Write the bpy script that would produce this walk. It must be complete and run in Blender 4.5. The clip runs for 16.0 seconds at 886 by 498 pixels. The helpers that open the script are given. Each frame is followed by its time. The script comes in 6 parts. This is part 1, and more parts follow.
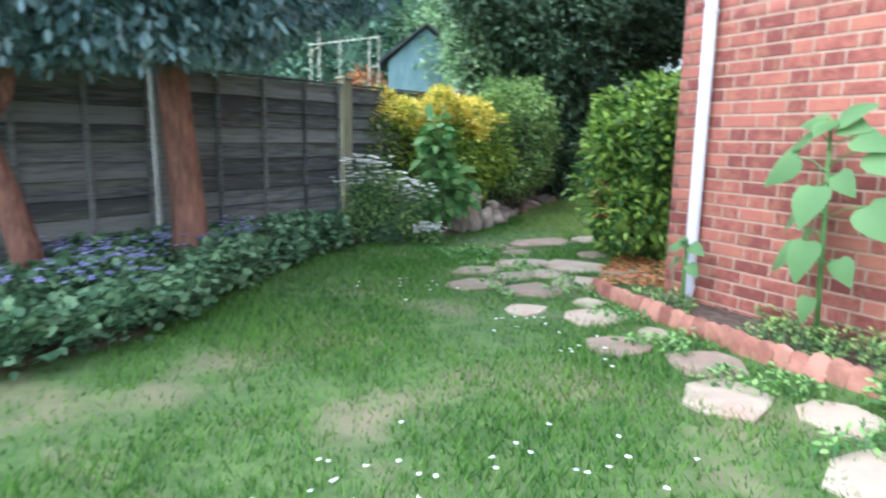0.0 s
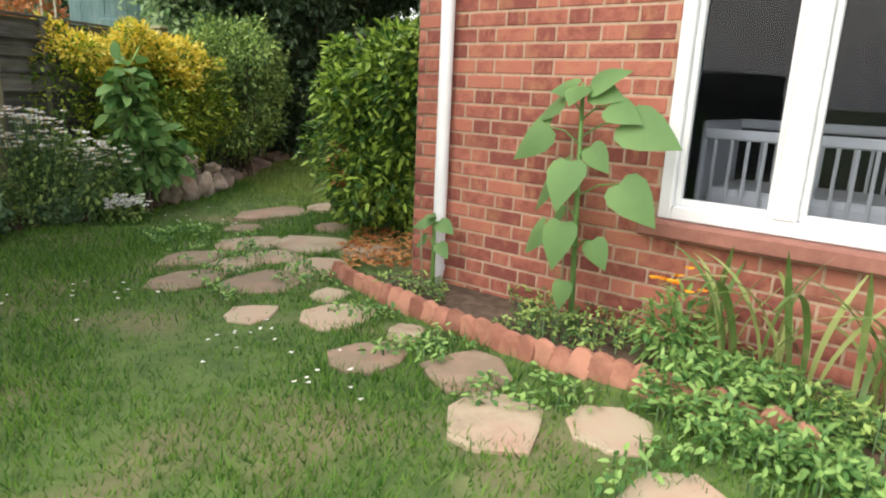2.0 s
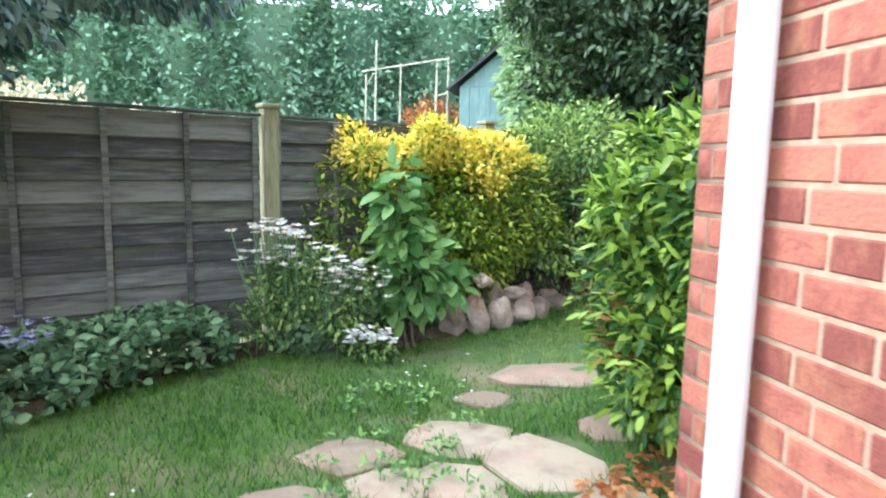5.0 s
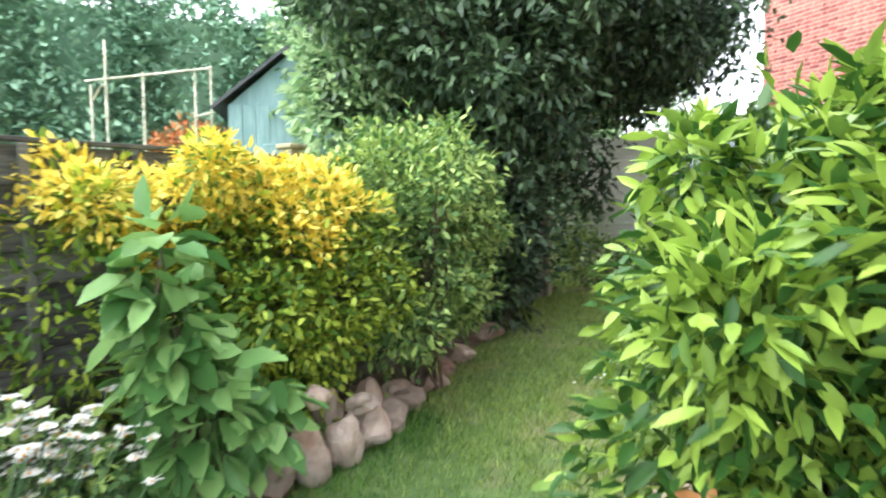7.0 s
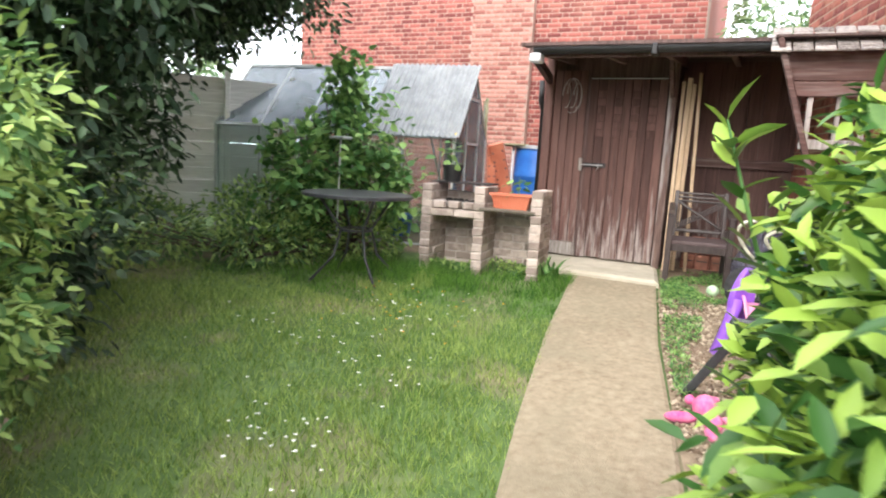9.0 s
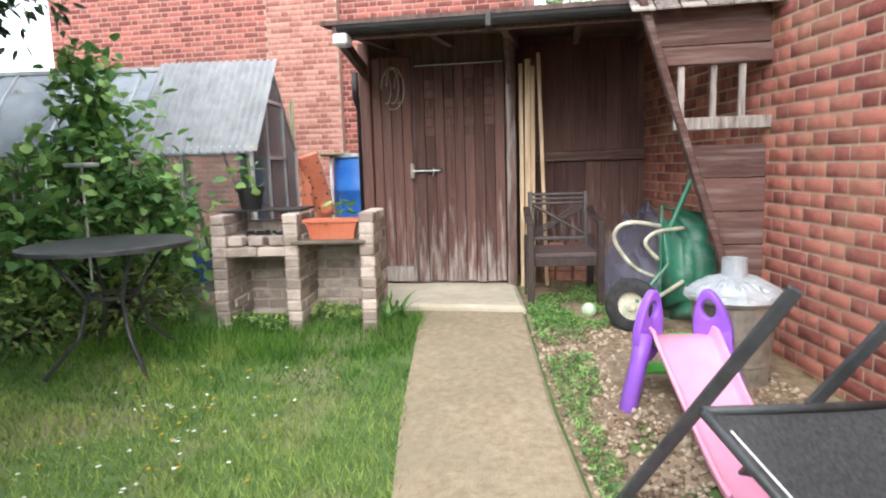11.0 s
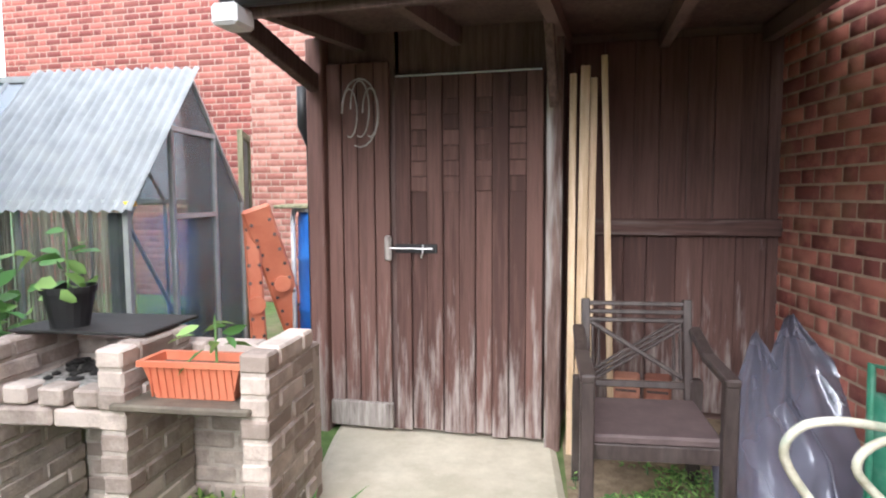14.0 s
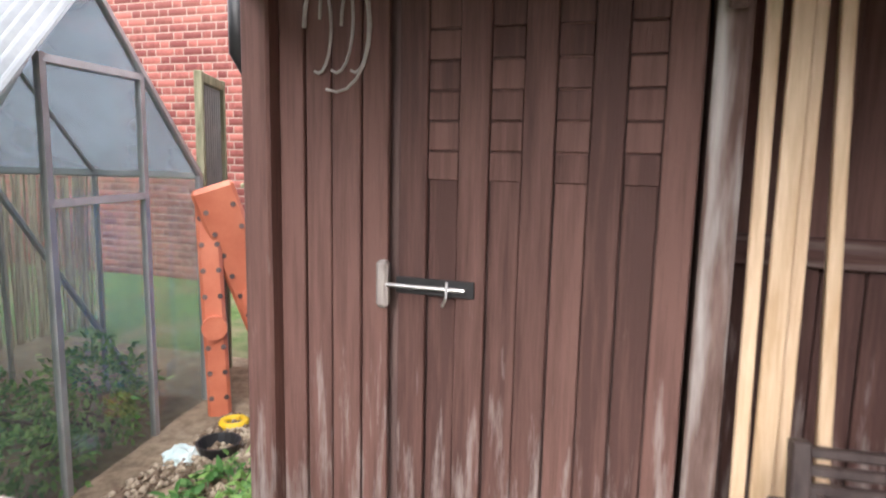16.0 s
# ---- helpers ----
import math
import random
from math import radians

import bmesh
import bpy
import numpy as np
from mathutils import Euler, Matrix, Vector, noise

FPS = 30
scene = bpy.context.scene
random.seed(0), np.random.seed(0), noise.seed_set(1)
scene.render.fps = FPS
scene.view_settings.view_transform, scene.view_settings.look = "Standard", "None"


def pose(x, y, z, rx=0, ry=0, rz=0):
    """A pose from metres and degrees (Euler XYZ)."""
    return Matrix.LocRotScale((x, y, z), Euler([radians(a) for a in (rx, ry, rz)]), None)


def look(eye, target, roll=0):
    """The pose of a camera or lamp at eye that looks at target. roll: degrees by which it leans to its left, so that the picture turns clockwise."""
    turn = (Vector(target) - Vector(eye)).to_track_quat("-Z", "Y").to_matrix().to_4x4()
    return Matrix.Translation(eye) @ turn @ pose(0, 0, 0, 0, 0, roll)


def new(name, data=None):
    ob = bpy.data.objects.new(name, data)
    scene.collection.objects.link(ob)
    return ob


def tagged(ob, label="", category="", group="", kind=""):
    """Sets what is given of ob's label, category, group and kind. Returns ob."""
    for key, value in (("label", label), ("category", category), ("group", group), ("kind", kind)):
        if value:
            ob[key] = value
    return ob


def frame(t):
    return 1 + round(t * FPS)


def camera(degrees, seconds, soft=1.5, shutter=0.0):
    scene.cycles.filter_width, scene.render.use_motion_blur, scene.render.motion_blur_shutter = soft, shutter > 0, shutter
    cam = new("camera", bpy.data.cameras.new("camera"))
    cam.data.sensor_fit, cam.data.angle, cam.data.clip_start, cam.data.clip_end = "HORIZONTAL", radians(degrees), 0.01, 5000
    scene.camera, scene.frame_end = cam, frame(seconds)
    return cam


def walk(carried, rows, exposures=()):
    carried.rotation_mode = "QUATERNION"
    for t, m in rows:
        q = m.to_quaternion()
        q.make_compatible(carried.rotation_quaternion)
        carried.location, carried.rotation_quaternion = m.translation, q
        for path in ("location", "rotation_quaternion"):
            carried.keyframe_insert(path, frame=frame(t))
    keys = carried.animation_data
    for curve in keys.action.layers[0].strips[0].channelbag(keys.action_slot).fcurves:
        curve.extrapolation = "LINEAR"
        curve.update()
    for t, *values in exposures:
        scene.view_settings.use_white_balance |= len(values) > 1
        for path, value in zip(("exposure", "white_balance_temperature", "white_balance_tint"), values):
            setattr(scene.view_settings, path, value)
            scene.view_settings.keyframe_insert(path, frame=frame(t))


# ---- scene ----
cam = camera(69.8, 16.0, soft=2.0, shutter=0.3)
PATH = [
    (0, (-1.797, -2.094, 0.977), (-1.257, -0.201, 0.628), 0.9),
    (0.2, (-1.798, -1.988, 0.97), (-1.089, -0.155, 0.599), -1.6),
    (0.5, (-1.822, -1.856, 1.004), (-0.995, -0.074, 0.628), -1.8),
    (1, (-1.782, -1.601, 1.011), (-0.751, 0.081, 0.682), 0.4),
    (1.5, (-1.686, -1.474, 1.003), (-0.439, 0.015, 0.526), -4.2),
    (2, (-1.414, -1.462, 1.035), (-0.184, 0.038, 0.552), 2.5),
    (2.5, (-1.175, -1.442, 1.06), (-0.045, 0.129, 0.553), 2.6),
    (3, (-0.826, -1.351, 1.079), (-0.202, 0.456, 0.495), 0.9),
    (3.2, (-0.646, -1.303, 1.09), (-0.112, 0.555, 0.579), 4.0),
    (5.3, (0.189, 0.257, 1.175), (0.105, 2.241, 0.933), -0.8),
    (5.5, (0.174, 0.42, 1.198), (0.054, 2.402, 0.965), -1.6),
    (6, (0.138, 0.845, 1.19), (0.291, 2.82, 0.91), 0.4),
    (6.5, (0.059, 1.254, 1.225), (0.426, 3.193, 0.903), -0.7),
    (7, (0.007, 1.72, 1.209), (0.721, 3.582, 1.05), -0.8),
    (7.5, (-0.036, 2.141, 1.233), (1.03, 3.829, 1.107), 3.8),
    (8, (-0.008, 2.457, 1.292), (1.427, 3.825, 1.03), 0.7),
    (8.5, (0.154, 2.796, 1.257), (1.775, 3.944, 1.027), -0.5),
    (9, (0.355, 3.22, 1.286), (2.14, 4.074, 0.992), 3.4),
    (9.5, (0.631, 3.386, 1.283), (2.481, 4.087, 0.988), -0.2),
    (10, (0.922, 3.522, 1.312), (2.849, 3.981, 1.034), -1.6),
    (10.2, (1.074, 3.536, 1.313), (3.013, 3.946, 1.043), -3.3),
    (12.3, (2.5, 3.711, 1.401), (4.46, 4.005, 1.136), 2.0),
    (12.5, (2.673, 3.718, 1.439), (4.618, 4.06, 1.121), 1.5),
    (13, (3.017, 3.698, 1.497), (4.983, 4.012, 1.304), -1.5),
    (13.5, (3.42, 3.673, 1.545), (5.363, 4.127, 1.399), -0.3),
    (14, (3.785, 3.755, 1.534), (5.714, 4.255, 1.366), -0.3),
    (14.5, (4.136, 3.818, 1.549), (6.077, 4.257, 1.35), -0.9),
    (15, (4.542, 3.857, 1.572), (6.414, 4.513, 1.316), -2.2),
    (15.5, (4.894, 3.991, 1.575), (6.77, 4.598, 1.238), -0.1),
    (16, (5.261, 4.124, 1.611), (7.133, 4.766, 1.327), 1.2),
]
walk(cam, [(t, look(e, a, r)) for t, e, a, r in PATH],
     [(0, 1.35, 5300, 10), (2, 0.78, 7000, 10), (3, 0.85, 6700, 10), (5.5, 2.02, 5700, 8), (7, 2.0, 6300, 8), (8.5, 1.8, 6500, 10), (10, 1.5, 6300, 10), (12.5, 1.55, 6300, 10), (13.5, 1.7, 6000, 10), (16, 1.8, 6300, 14)])

# ---- light: bright overcast sky ----
world = bpy.data.worlds.new("sky")
scene.world = world
world.use_nodes = True
wn = world.node_tree.nodes
sky = wn.new("ShaderNodeTexSky")
sky.sky_type = "NISHITA"
sky.sun_disc = False
sky.sun_elevation, sky.sun_rotation = radians(38.7), radians(270)
sky.air_density, sky.dust_density, sky.ozone_density = 1.0, 6.0, 1.0
haze = wn.new("ShaderNodeMixRGB")
haze.inputs[0].default_value = 0.8
haze.inputs[2].default_value = (9.0, 9.4, 10.0, 1)
world.node_tree.links.new(sky.outputs[0], haze.inputs[1])
world.node_tree.links.new(haze.outputs[0], wn["Background"].inputs[0])
wn["Background"].inputs[1].default_value = 0.15
sun = new("sun", bpy.data.lights.new("sun", "SUN"))
sun.data.energy, sun.data.angle, sun.data.color = 1.3, radians(50), (1.0, 0.97, 0.93)
sun.matrix_world = look((-10, 0, 8), (0, 0, 0))

# ---- small tools ----
rng = np.random.default_rng(7)


def ground_z(x, y=0.0):
    return -0.06 + 0.056 * max(0.0, min(x, 6.9) - 0.3)


def mesh_ob(name, bm, material, smooth=False):
    me = bpy.data.meshes.new(name)
    bm.to_mesh(me)
    bm.free()
    if smooth:
        me.polygons.foreach_set("use_smooth", [True] * len(me.polygons))
    me.materials.append(material)
    return new(name, me)


def thing(name, label, category, at=(0, 0, 0), rz=0.0, group="", kind=""):
    ob = new(name)
    ob.empty_display_size = 0.1
    ob.matrix_world = pose(at[0], at[1], at[2], 0, 0, rz)
    return tagged(ob, label, category, group, kind)


def part(name, bm, material, parent, label="", smooth=False):
    ob = mesh_ob(name, bm, material, smooth)
    ob.parent = parent
    return tagged(ob, label) if label else ob


def piece(name, me, parent, m):
    """One of many alike pieces: an object of its own on a shared mesh."""
    ob = new(name, me)
    ob.parent = parent
    ob.matrix_basis = m
    return ob


def to_mesh(name, bm, material, smooth=False):
    me = bpy.data.meshes.new(name)
    bm.to_mesh(me)
    bm.free()
    if smooth:
        me.polygons.foreach_set("use_smooth", [True] * len(me.polygons))
    me.materials.append(material)
    return me


def box(bm, size, m=Matrix(), bevel=0.0):
    made = bmesh.ops.create_cube(bm, size=1.0, matrix=m @ Matrix.Diagonal((*size, 1)))
    if bevel:
        edges = list({e for v in made["verts"] for e in v.link_edges})
        bmesh.ops.bevel(bm, geom=edges, offset=bevel, segments=1, affect="EDGES", profile=0.5)
    return bm


def boxes(*rows, bevel=0.0):
    bm = bmesh.new()
    for size, m in rows:
        box(bm, size, m, bevel)
    return bm


def tube(bm, points, radius, sides=8, caps=True):
    """A tube through points; radius is one number or one for each point."""
    points = [Vector(p) for p in points]
    radii = radius if isinstance(radius, (list, tuple)) else [radius] * len(points)
    rings, side = [], None
    for i, p in enumerate(points):
        d = (points[min(i + 1, len(points) - 1)] - points[max(i - 1, 0)]).normalized()
        if side is None:
            side = d.orthogonal().normalized()
        side = (side - d * side.dot(d)).normalized()
        up = d.cross(side)
        rings.append([bm.verts.new(p + radii[i] * (math.cos(a) * side + math.sin(a) * up))
                      for a in (2 * math.pi * k / sides for k in range(sides))])
    for a, b in zip(rings, rings[1:]):
        for k in range(sides):
            bm.faces.new((a[k], a[(k + 1) % sides], b[(k + 1) % sides], b[k]))
    if caps:
        bm.faces.new(rings[0][::-1])
        bm.faces.new(rings[-1])
    return bm


def lathe(bm, profile, sides=24, m=Matrix()):
    """A turned shape from (radius, height) pairs."""
    rings = []
    for r, z in profile:
        rings.append([bm.verts.new(m @ Vector((max(r, 1e-4) * math.cos(2 * math.pi * k / sides),
                                               max(r, 1e-4) * math.sin(2 * math.pi * k / sides), z))) for k in range(sides)])
    for a, b in zip(rings, rings[1:]):
        for k in range(sides):
            bm.faces.new((a[k], a[(k + 1) % sides], b[(k + 1) % sides], b[k]))
    return bm


def beam(a, b, w, h, up=(0, 0, 1), bevel=0.0, bm=None):
    """A squared timber from a to b, w across and h deep."""
    a, b = Vector(a), Vector(b)
    d = (b - a)
    n = d.length
    d.normalize()
    s = d.cross(Vector(up)).normalized()
    u = s.cross(d)
    m = Matrix((s, d, u)).transposed().to_4x4()
    m.translation = (a + b) / 2
    return box(bm or bmesh.new(), (w, n, h), m, bevel)


def blob_sheet(bm, outline, z, thick, jitter=0.0):
    """A flat stone from an outline of (x, y) points, with a rounded top edge."""
    c = Vector((sum(p[0] for p in outline) / len(outline), sum(p[1] for p in outline) / len(outline), 0))
    low = [bm.verts.new((p[0], p[1], z - 0.05)) for p in outline]
    mid = [bm.verts.new((p[0], p[1], z + thick * 0.6)) for p in outline]
    top = [bm.verts.new((c.x + (p[0] - c.x) * 0.94, c.y + (p[1] - c.y) * 0.94, z + thick + random.uniform(-jitter, jitter))) for p in outline]
    n = len(outline)
    for a, b in ((low, mid), (mid, top)):
        for k in range(n):
            bm.faces.new((a[k], a[(k + 1) % n], b[(k + 1) % n], b[k]))
    bm.faces.new(top)
    return bm


def raw_mesh(name, verts, faces, material):
    """A mesh from numpy arrays of corners and triangles."""
    me = bpy.data.meshes.new(name)
    me.vertices.add(len(verts))
    me.vertices.foreach_set("co", np.ascontiguousarray(verts, dtype=np.float32).ravel())
    me.loops.add(faces.size)
    me.loops.foreach_set("vertex_index", np.ascontiguousarray(faces, dtype=np.int32).ravel())
    me.polygons.add(len(faces))
    me.polygons.foreach_set("loop_start", np.arange(0, faces.size, 3, dtype=np.int32))
    me.update(calc_edges=True)
    me.validate()
    me.materials.append(material)
    return me


def unit(v):
    return v / np.maximum(np.linalg.norm(v, axis=1, keepdims=True), 1e-6)


def leaves(pos, out, length, width, droop=0.25, wild=0.6):
    """Corners and triangles of many folded leaves that grow from pos along out."""
    n = len(pos)
    d = unit(out + wild * rng.normal(size=(n, 3)))
    d[:, 2] -= droop * rng.random(n)
    d = unit(d)
    up = unit(np.array([[0, 0, 1.0]]) + 0.5 * rng.normal(size=(n, 3)))
    s = unit(np.cross(d, up))
    nrm = np.cross(s, d)
    L = (length * (0.65 + 0.6 * rng.random(n)))[:, None]
    W = (width * (0.7 + 0.5 * rng.random(n)))[:, None]
    v = np.stack([pos, pos + d * L * 0.3 - s * W * 0.44 + nrm * W * 0.12, pos + d * L * 0.5 - nrm * W * 0.1,
                  pos + d * L * 0.3 + s * W * 0.44 + nrm * W * 0.12, pos + d * L - nrm * L * 0.14,
                  pos + d * L * 0.68 - s * W * 0.4 + nrm * (W * 0.1 - L * 0.05), pos + d * L * 0.68 + s * W * 0.4 + nrm * (W * 0.1 - L * 0.05)], axis=1)
    base = (np.arange(n) * 7)[:, None, None]
    f = base + np.array([[0, 3, 2], [0, 2, 1], [1, 2, 5], [2, 3, 6], [5, 2, 4], [2, 6, 4]])[None]
    return v.reshape(-1, 3), f.reshape(-1, 3)


def blobs_points(blobs, n, rough=0.22, inner=0.35, seed=1, freq=2.2):
    """Points in and near the skins of some uneven blobs (x, y, z, rx, ry, rz), and the way out of each."""
    g = np.random.default_rng(seed)
    vol = np.array([b[3] * b[4] + b[4] * b[5] + b[3] * b[5] for b in blobs])
    which = g.choice(len(blobs), size=n, p=vol / vol.sum())
    B = np.array(blobs)[which]
    d = unit(g.normal(size=(n, 3)))
    bump = np.array([noise.noise(Vector((float(a[0] * freq + w * 7.3), float(a[1] * freq), float(a[2] * freq)))) for a, w in zip(d, which)])
    fine = np.array([noise.noise(Vector((float(a[0] * freq * 3 + w * 3.1), float(a[1] * freq * 3 + 9), float(a[2] * freq * 3)))) for a, w in zip(d, which)])
    r = (1 - inner * g.random(n) ** 1.6) * (1 + rough * bump + 0.5 * rough * fine)
    p = B[:, :3] + d * B[:, 3:] * r[:, None]
    return p, unit(d / B[:, 3:])


def join_raw(*sets):
    vs, fs, k = [], [], 0
    for v, f in sets:
        vs.append(v)
        fs.append(f + k)
        k += len(v)
    return np.concatenate(vs), np.concatenate(fs)


# ---- materials ----
def paint(name, a, b, rough=0.7, scale=8.0, bump=0.15, grain=(1, 1, 1), metal=0.0, per_object=0.0, per_island=0.0, coarse=1.2, coarse_amount=0.35,
          stain=None, stain_amount=0.0, translucent=0.0, spec=0.4, fine=6.0):
    """A surface that varies between colours a and b at two scales, with relief."""
    m = bpy.data.materials.new(name)
    m.use_nodes = True
    nt = m.node_tree
    N, L = nt.nodes, nt.links
    bsdf = N["Principled BSDF"]
    tc, mp = N.new("ShaderNodeTexCoord"), N.new("ShaderNodeMapping")
    mp.inputs["Scale"].default_value = grain
    L.new(tc.outputs["Object"], mp.inputs[0])
    info = N.new("ShaderNodeObjectInfo")
    if per_object:
        off = N.new("ShaderNodeVectorMath")
        off.operation = "SCALE"
        off.inputs[0].default_value = (7, 11, 13)
        L.new(info.outputs["Random"], off.inputs["Scale"])
        L.new(off.outputs[0], mp.inputs["Location"])
    n1, n2 = N.new("ShaderNodeTexNoise"), N.new("ShaderNodeTexNoise")
    n1.inputs["Scale"].default_value, n1.inputs["Detail"].default_value, n1.inputs["Roughness"].default_value = scale, 8, 0.65
    n2.inputs["Scale"].default_value, n2.inputs["Detail"].default_value = coarse, 3
    L.new(mp.outputs[0], n1.inputs[0])
    L.new(mp.outputs[0], n2.inputs[0])
    ramp = N.new("ShaderNodeValToRGB")
    ramp.color_ramp.elements[0].position, ramp.color_ramp.elements[1].position = 0.32, 0.68
    ramp.color_ramp.elements[0].color, ramp.color_ramp.elements[1].color = (*a, 1), (*b, 1)
    add = N.new("ShaderNodeMath")
    add.operation = "MULTIPLY_ADD"
    L.new(n2.outputs[0], add.inputs[0])
    add.inputs[1].default_value = coarse_amount
    sub = N.new("ShaderNodeMath")
    sub.operation = "ADD"
    L.new(n1.outputs[0], sub.inputs[0])
    sub.inputs[1].default_value = -0.5 * coarse_amount
    L.new(sub.outputs[0], add.inputs[2])
    last = add.outputs[0]
    for amount, kind in ((per_object, 0), (per_island, 1)):
        if amount:
            geo = N.new("ShaderNodeNewGeometry")
            k = N.new("ShaderNodeMath")
            k.operation = "MULTIPLY_ADD"
            L.new(info.outputs["Random"] if kind == 0 else geo.outputs["Random Per Island"], k.inputs[0])
            k.inputs[1].default_value = amount
            k2 = N.new("ShaderNodeMath")
            k2.operation = "ADD"
            L.new(last, k2.inputs[0])
            k2.inputs[1].default_value = -0.5 * amount
            L.new(k2.outputs[0], k.inputs[2])
            last = k.outputs[0]
    L.new(last, ramp.inputs[0])
    colour = ramp.outputs[0]
    if stain:
        n3 = N.new("ShaderNodeTexNoise")
        n3.inputs["Scale"].default_value, n3.inputs["Detail"].default_value = coarse * 2.3, 6
        L.new(mp.outputs[0], n3.inputs[0])
        sr = N.new("ShaderNodeMapRange")
        sr.inputs[1].default_value, sr.inputs[2].default_value = 0.5, 0.72
        sr.inputs[4].default_value = stain_amount
        L.new(n3.outputs[0], sr.inputs[0])
        mix = N.new("ShaderNodeMixRGB")
        L.new(sr.outputs[0], mix.inputs[0])
        L.new(colour, mix.inputs[1])
        mix.inputs[2].default_value = (*stain, 1)
        colour = mix.outputs[0]
    L.new(colour, bsdf.inputs["Base Color"])
    bsdf.inputs["Roughness"].default_value = rough
    bsdf.inputs["Metallic"].default_value = metal
    bsdf.inputs["Specular IOR Level"].default_value = spec
    if bump:
        n4 = N.new("ShaderNodeTexNoise")
        n4.inputs["Scale"].default_value, n4.inputs["Detail"].default_value = scale * fine, 6
        L.new(mp.outputs[0], n4.inputs[0])
        bp = N.new("ShaderNodeBump")
        bp.inputs["Strength"].default_value, bp.inputs["Distance"].default_value = bump, 0.01
        L.new(n4.outputs[0], bp.inputs["Height"])
        L.new(bp.outputs[0], bsdf.inputs["Normal"])
    if translucent:
        tr, mx = N.new("ShaderNodeBsdfTranslucent"), N.new("ShaderNodeMixShader")
        L.new(colour, tr.inputs[0])
        mx.inputs[0].default_value = translucent
        L.new(bsdf.outputs[0], mx.inputs[1])
        L.new(tr.outputs[0], mx.inputs[2])
        L.new(mx.outputs[0], N["Material Output"].inputs[0])
    return m


def splashed(name, m, worn, low, high):
    """Bleached grain low down on a stained board, in uneven upright streaks that fade with height."""
    N, L = m.node_tree.nodes, m.node_tree.links
    bsdf = N["Principled BSDF"]
    colour = bsdf.inputs["Base Color"].links[0].from_socket
    geo, xyz, mp, nz, fall, add, sr, mix = (N.new(k) for k in ("ShaderNodeNewGeometry", "ShaderNodeSeparateXYZ", "ShaderNodeMapping", "ShaderNodeTexNoise", "ShaderNodeMapRange", "ShaderNodeMath", "ShaderNodeMapRange", "ShaderNodeMixRGB"))
    L.new(geo.outputs["Position"], xyz.inputs[0])
    L.new(geo.outputs["Position"], mp.inputs[0])
    mp.inputs["Scale"].default_value = (14, 14, 1.6)
    nz.inputs["Scale"].default_value, nz.inputs["Detail"].default_value, nz.inputs["Roughness"].default_value = 1.6, 7, 0.65
    L.new(mp.outputs[0], nz.inputs[0])
    L.new(xyz.outputs[2], fall.inputs[0])
    fall.inputs[1].default_value, fall.inputs[2].default_value, fall.inputs[3].default_value, fall.inputs[4].default_value = low, high, 0.11, -0.2
    add.operation = "ADD"
    L.new(nz.outputs[0], add.inputs[0])
    L.new(fall.outputs[0], add.inputs[1])
    L.new(add.outputs[0], sr.inputs[0])
    sr.inputs[1].default_value, sr.inputs[2].default_value, sr.inputs[4].default_value = 0.48, 0.68, 0.9
    L.new(sr.outputs[0], mix.inputs[0])
    L.new(colour, mix.inputs[1])
    mix.inputs[2].default_value = (*worn, 1)
    L.new(mix.outputs[0], bsdf.inputs["Base Color"])
    return m


def foliage(name, a, b, rough=0.5, translucent=0.25, spread=0.9):
    return paint(name, a, b, rough=rough, scale=1.5, bump=0, per_island=spread, coarse=0.7, coarse_amount=0.5, translucent=translucent, spec=0.35)


def glassy(name, colour=(0.9, 0.95, 0.95), rough=0.02, clear=0.8, ior=1.45, film=0.0, film_colour=(0.75, 0.78, 0.8)):
    m = bpy.data.materials.new(name)
    m.use_nodes = True
    N, L = m.node_tree.nodes, m.node_tree.links
    g, t, mx = N.new("ShaderNodeBsdfGlossy"), N.new("ShaderNodeBsdfTransparent"), N.new("ShaderNodeMixShader")
    g.inputs["Roughness"].default_value = rough
    t.inputs[0].default_value = (*colour, 1)
    fr = N.new("ShaderNodeFresnel")
    fr.inputs[0].default_value = ior
    k = N.new("ShaderNodeMath")
    k.operation = "MULTIPLY_ADD"
    L.new(fr.outputs[0], k.inputs[0])
    k.inputs[1].default_value, k.inputs[2].default_value = 1.0, 1 - clear
    L.new(k.outputs[0], mx.inputs[0])
    L.new(t.outputs[0], mx.inputs[1])
    L.new(g.outputs[0], mx.inputs[2])
    last = mx.outputs[0]
    if film:
        # a dusty film that scatters light, uneven over the pane
        tc, nz, k3 = N.new("ShaderNodeTexCoord"), N.new("ShaderNodeTexNoise"), N.new("ShaderNodeMath")
        nz.inputs["Scale"].default_value = 3.0
        L.new(tc.outputs["Object"], nz.inputs[0])
        k3.operation = "MULTIPLY"
        L.new(nz.outputs[0], k3.inputs[0])
        k3.inputs[1].default_value = film * 2
        df, tl, m1, m2 = N.new("ShaderNodeBsdfDiffuse"), N.new("ShaderNodeBsdfTranslucent"), N.new("ShaderNodeMixShader"), N.new("ShaderNodeMixShader")
        df.inputs[0].default_value = tl.inputs[0].default_value = (*film_colour, 1)
        L.new(df.outputs[0], m1.inputs[1])
        L.new(tl.outputs[0], m1.inputs[2])
        L.new(k3.outputs[0], m2.inputs[0])
        L.new(last, m2.inputs[1])
        L.new(m1.outputs[0], m2.inputs[2])
        last = m2.outputs[0]
    L.new(last, N["Material Output"].inputs[0])
    return m


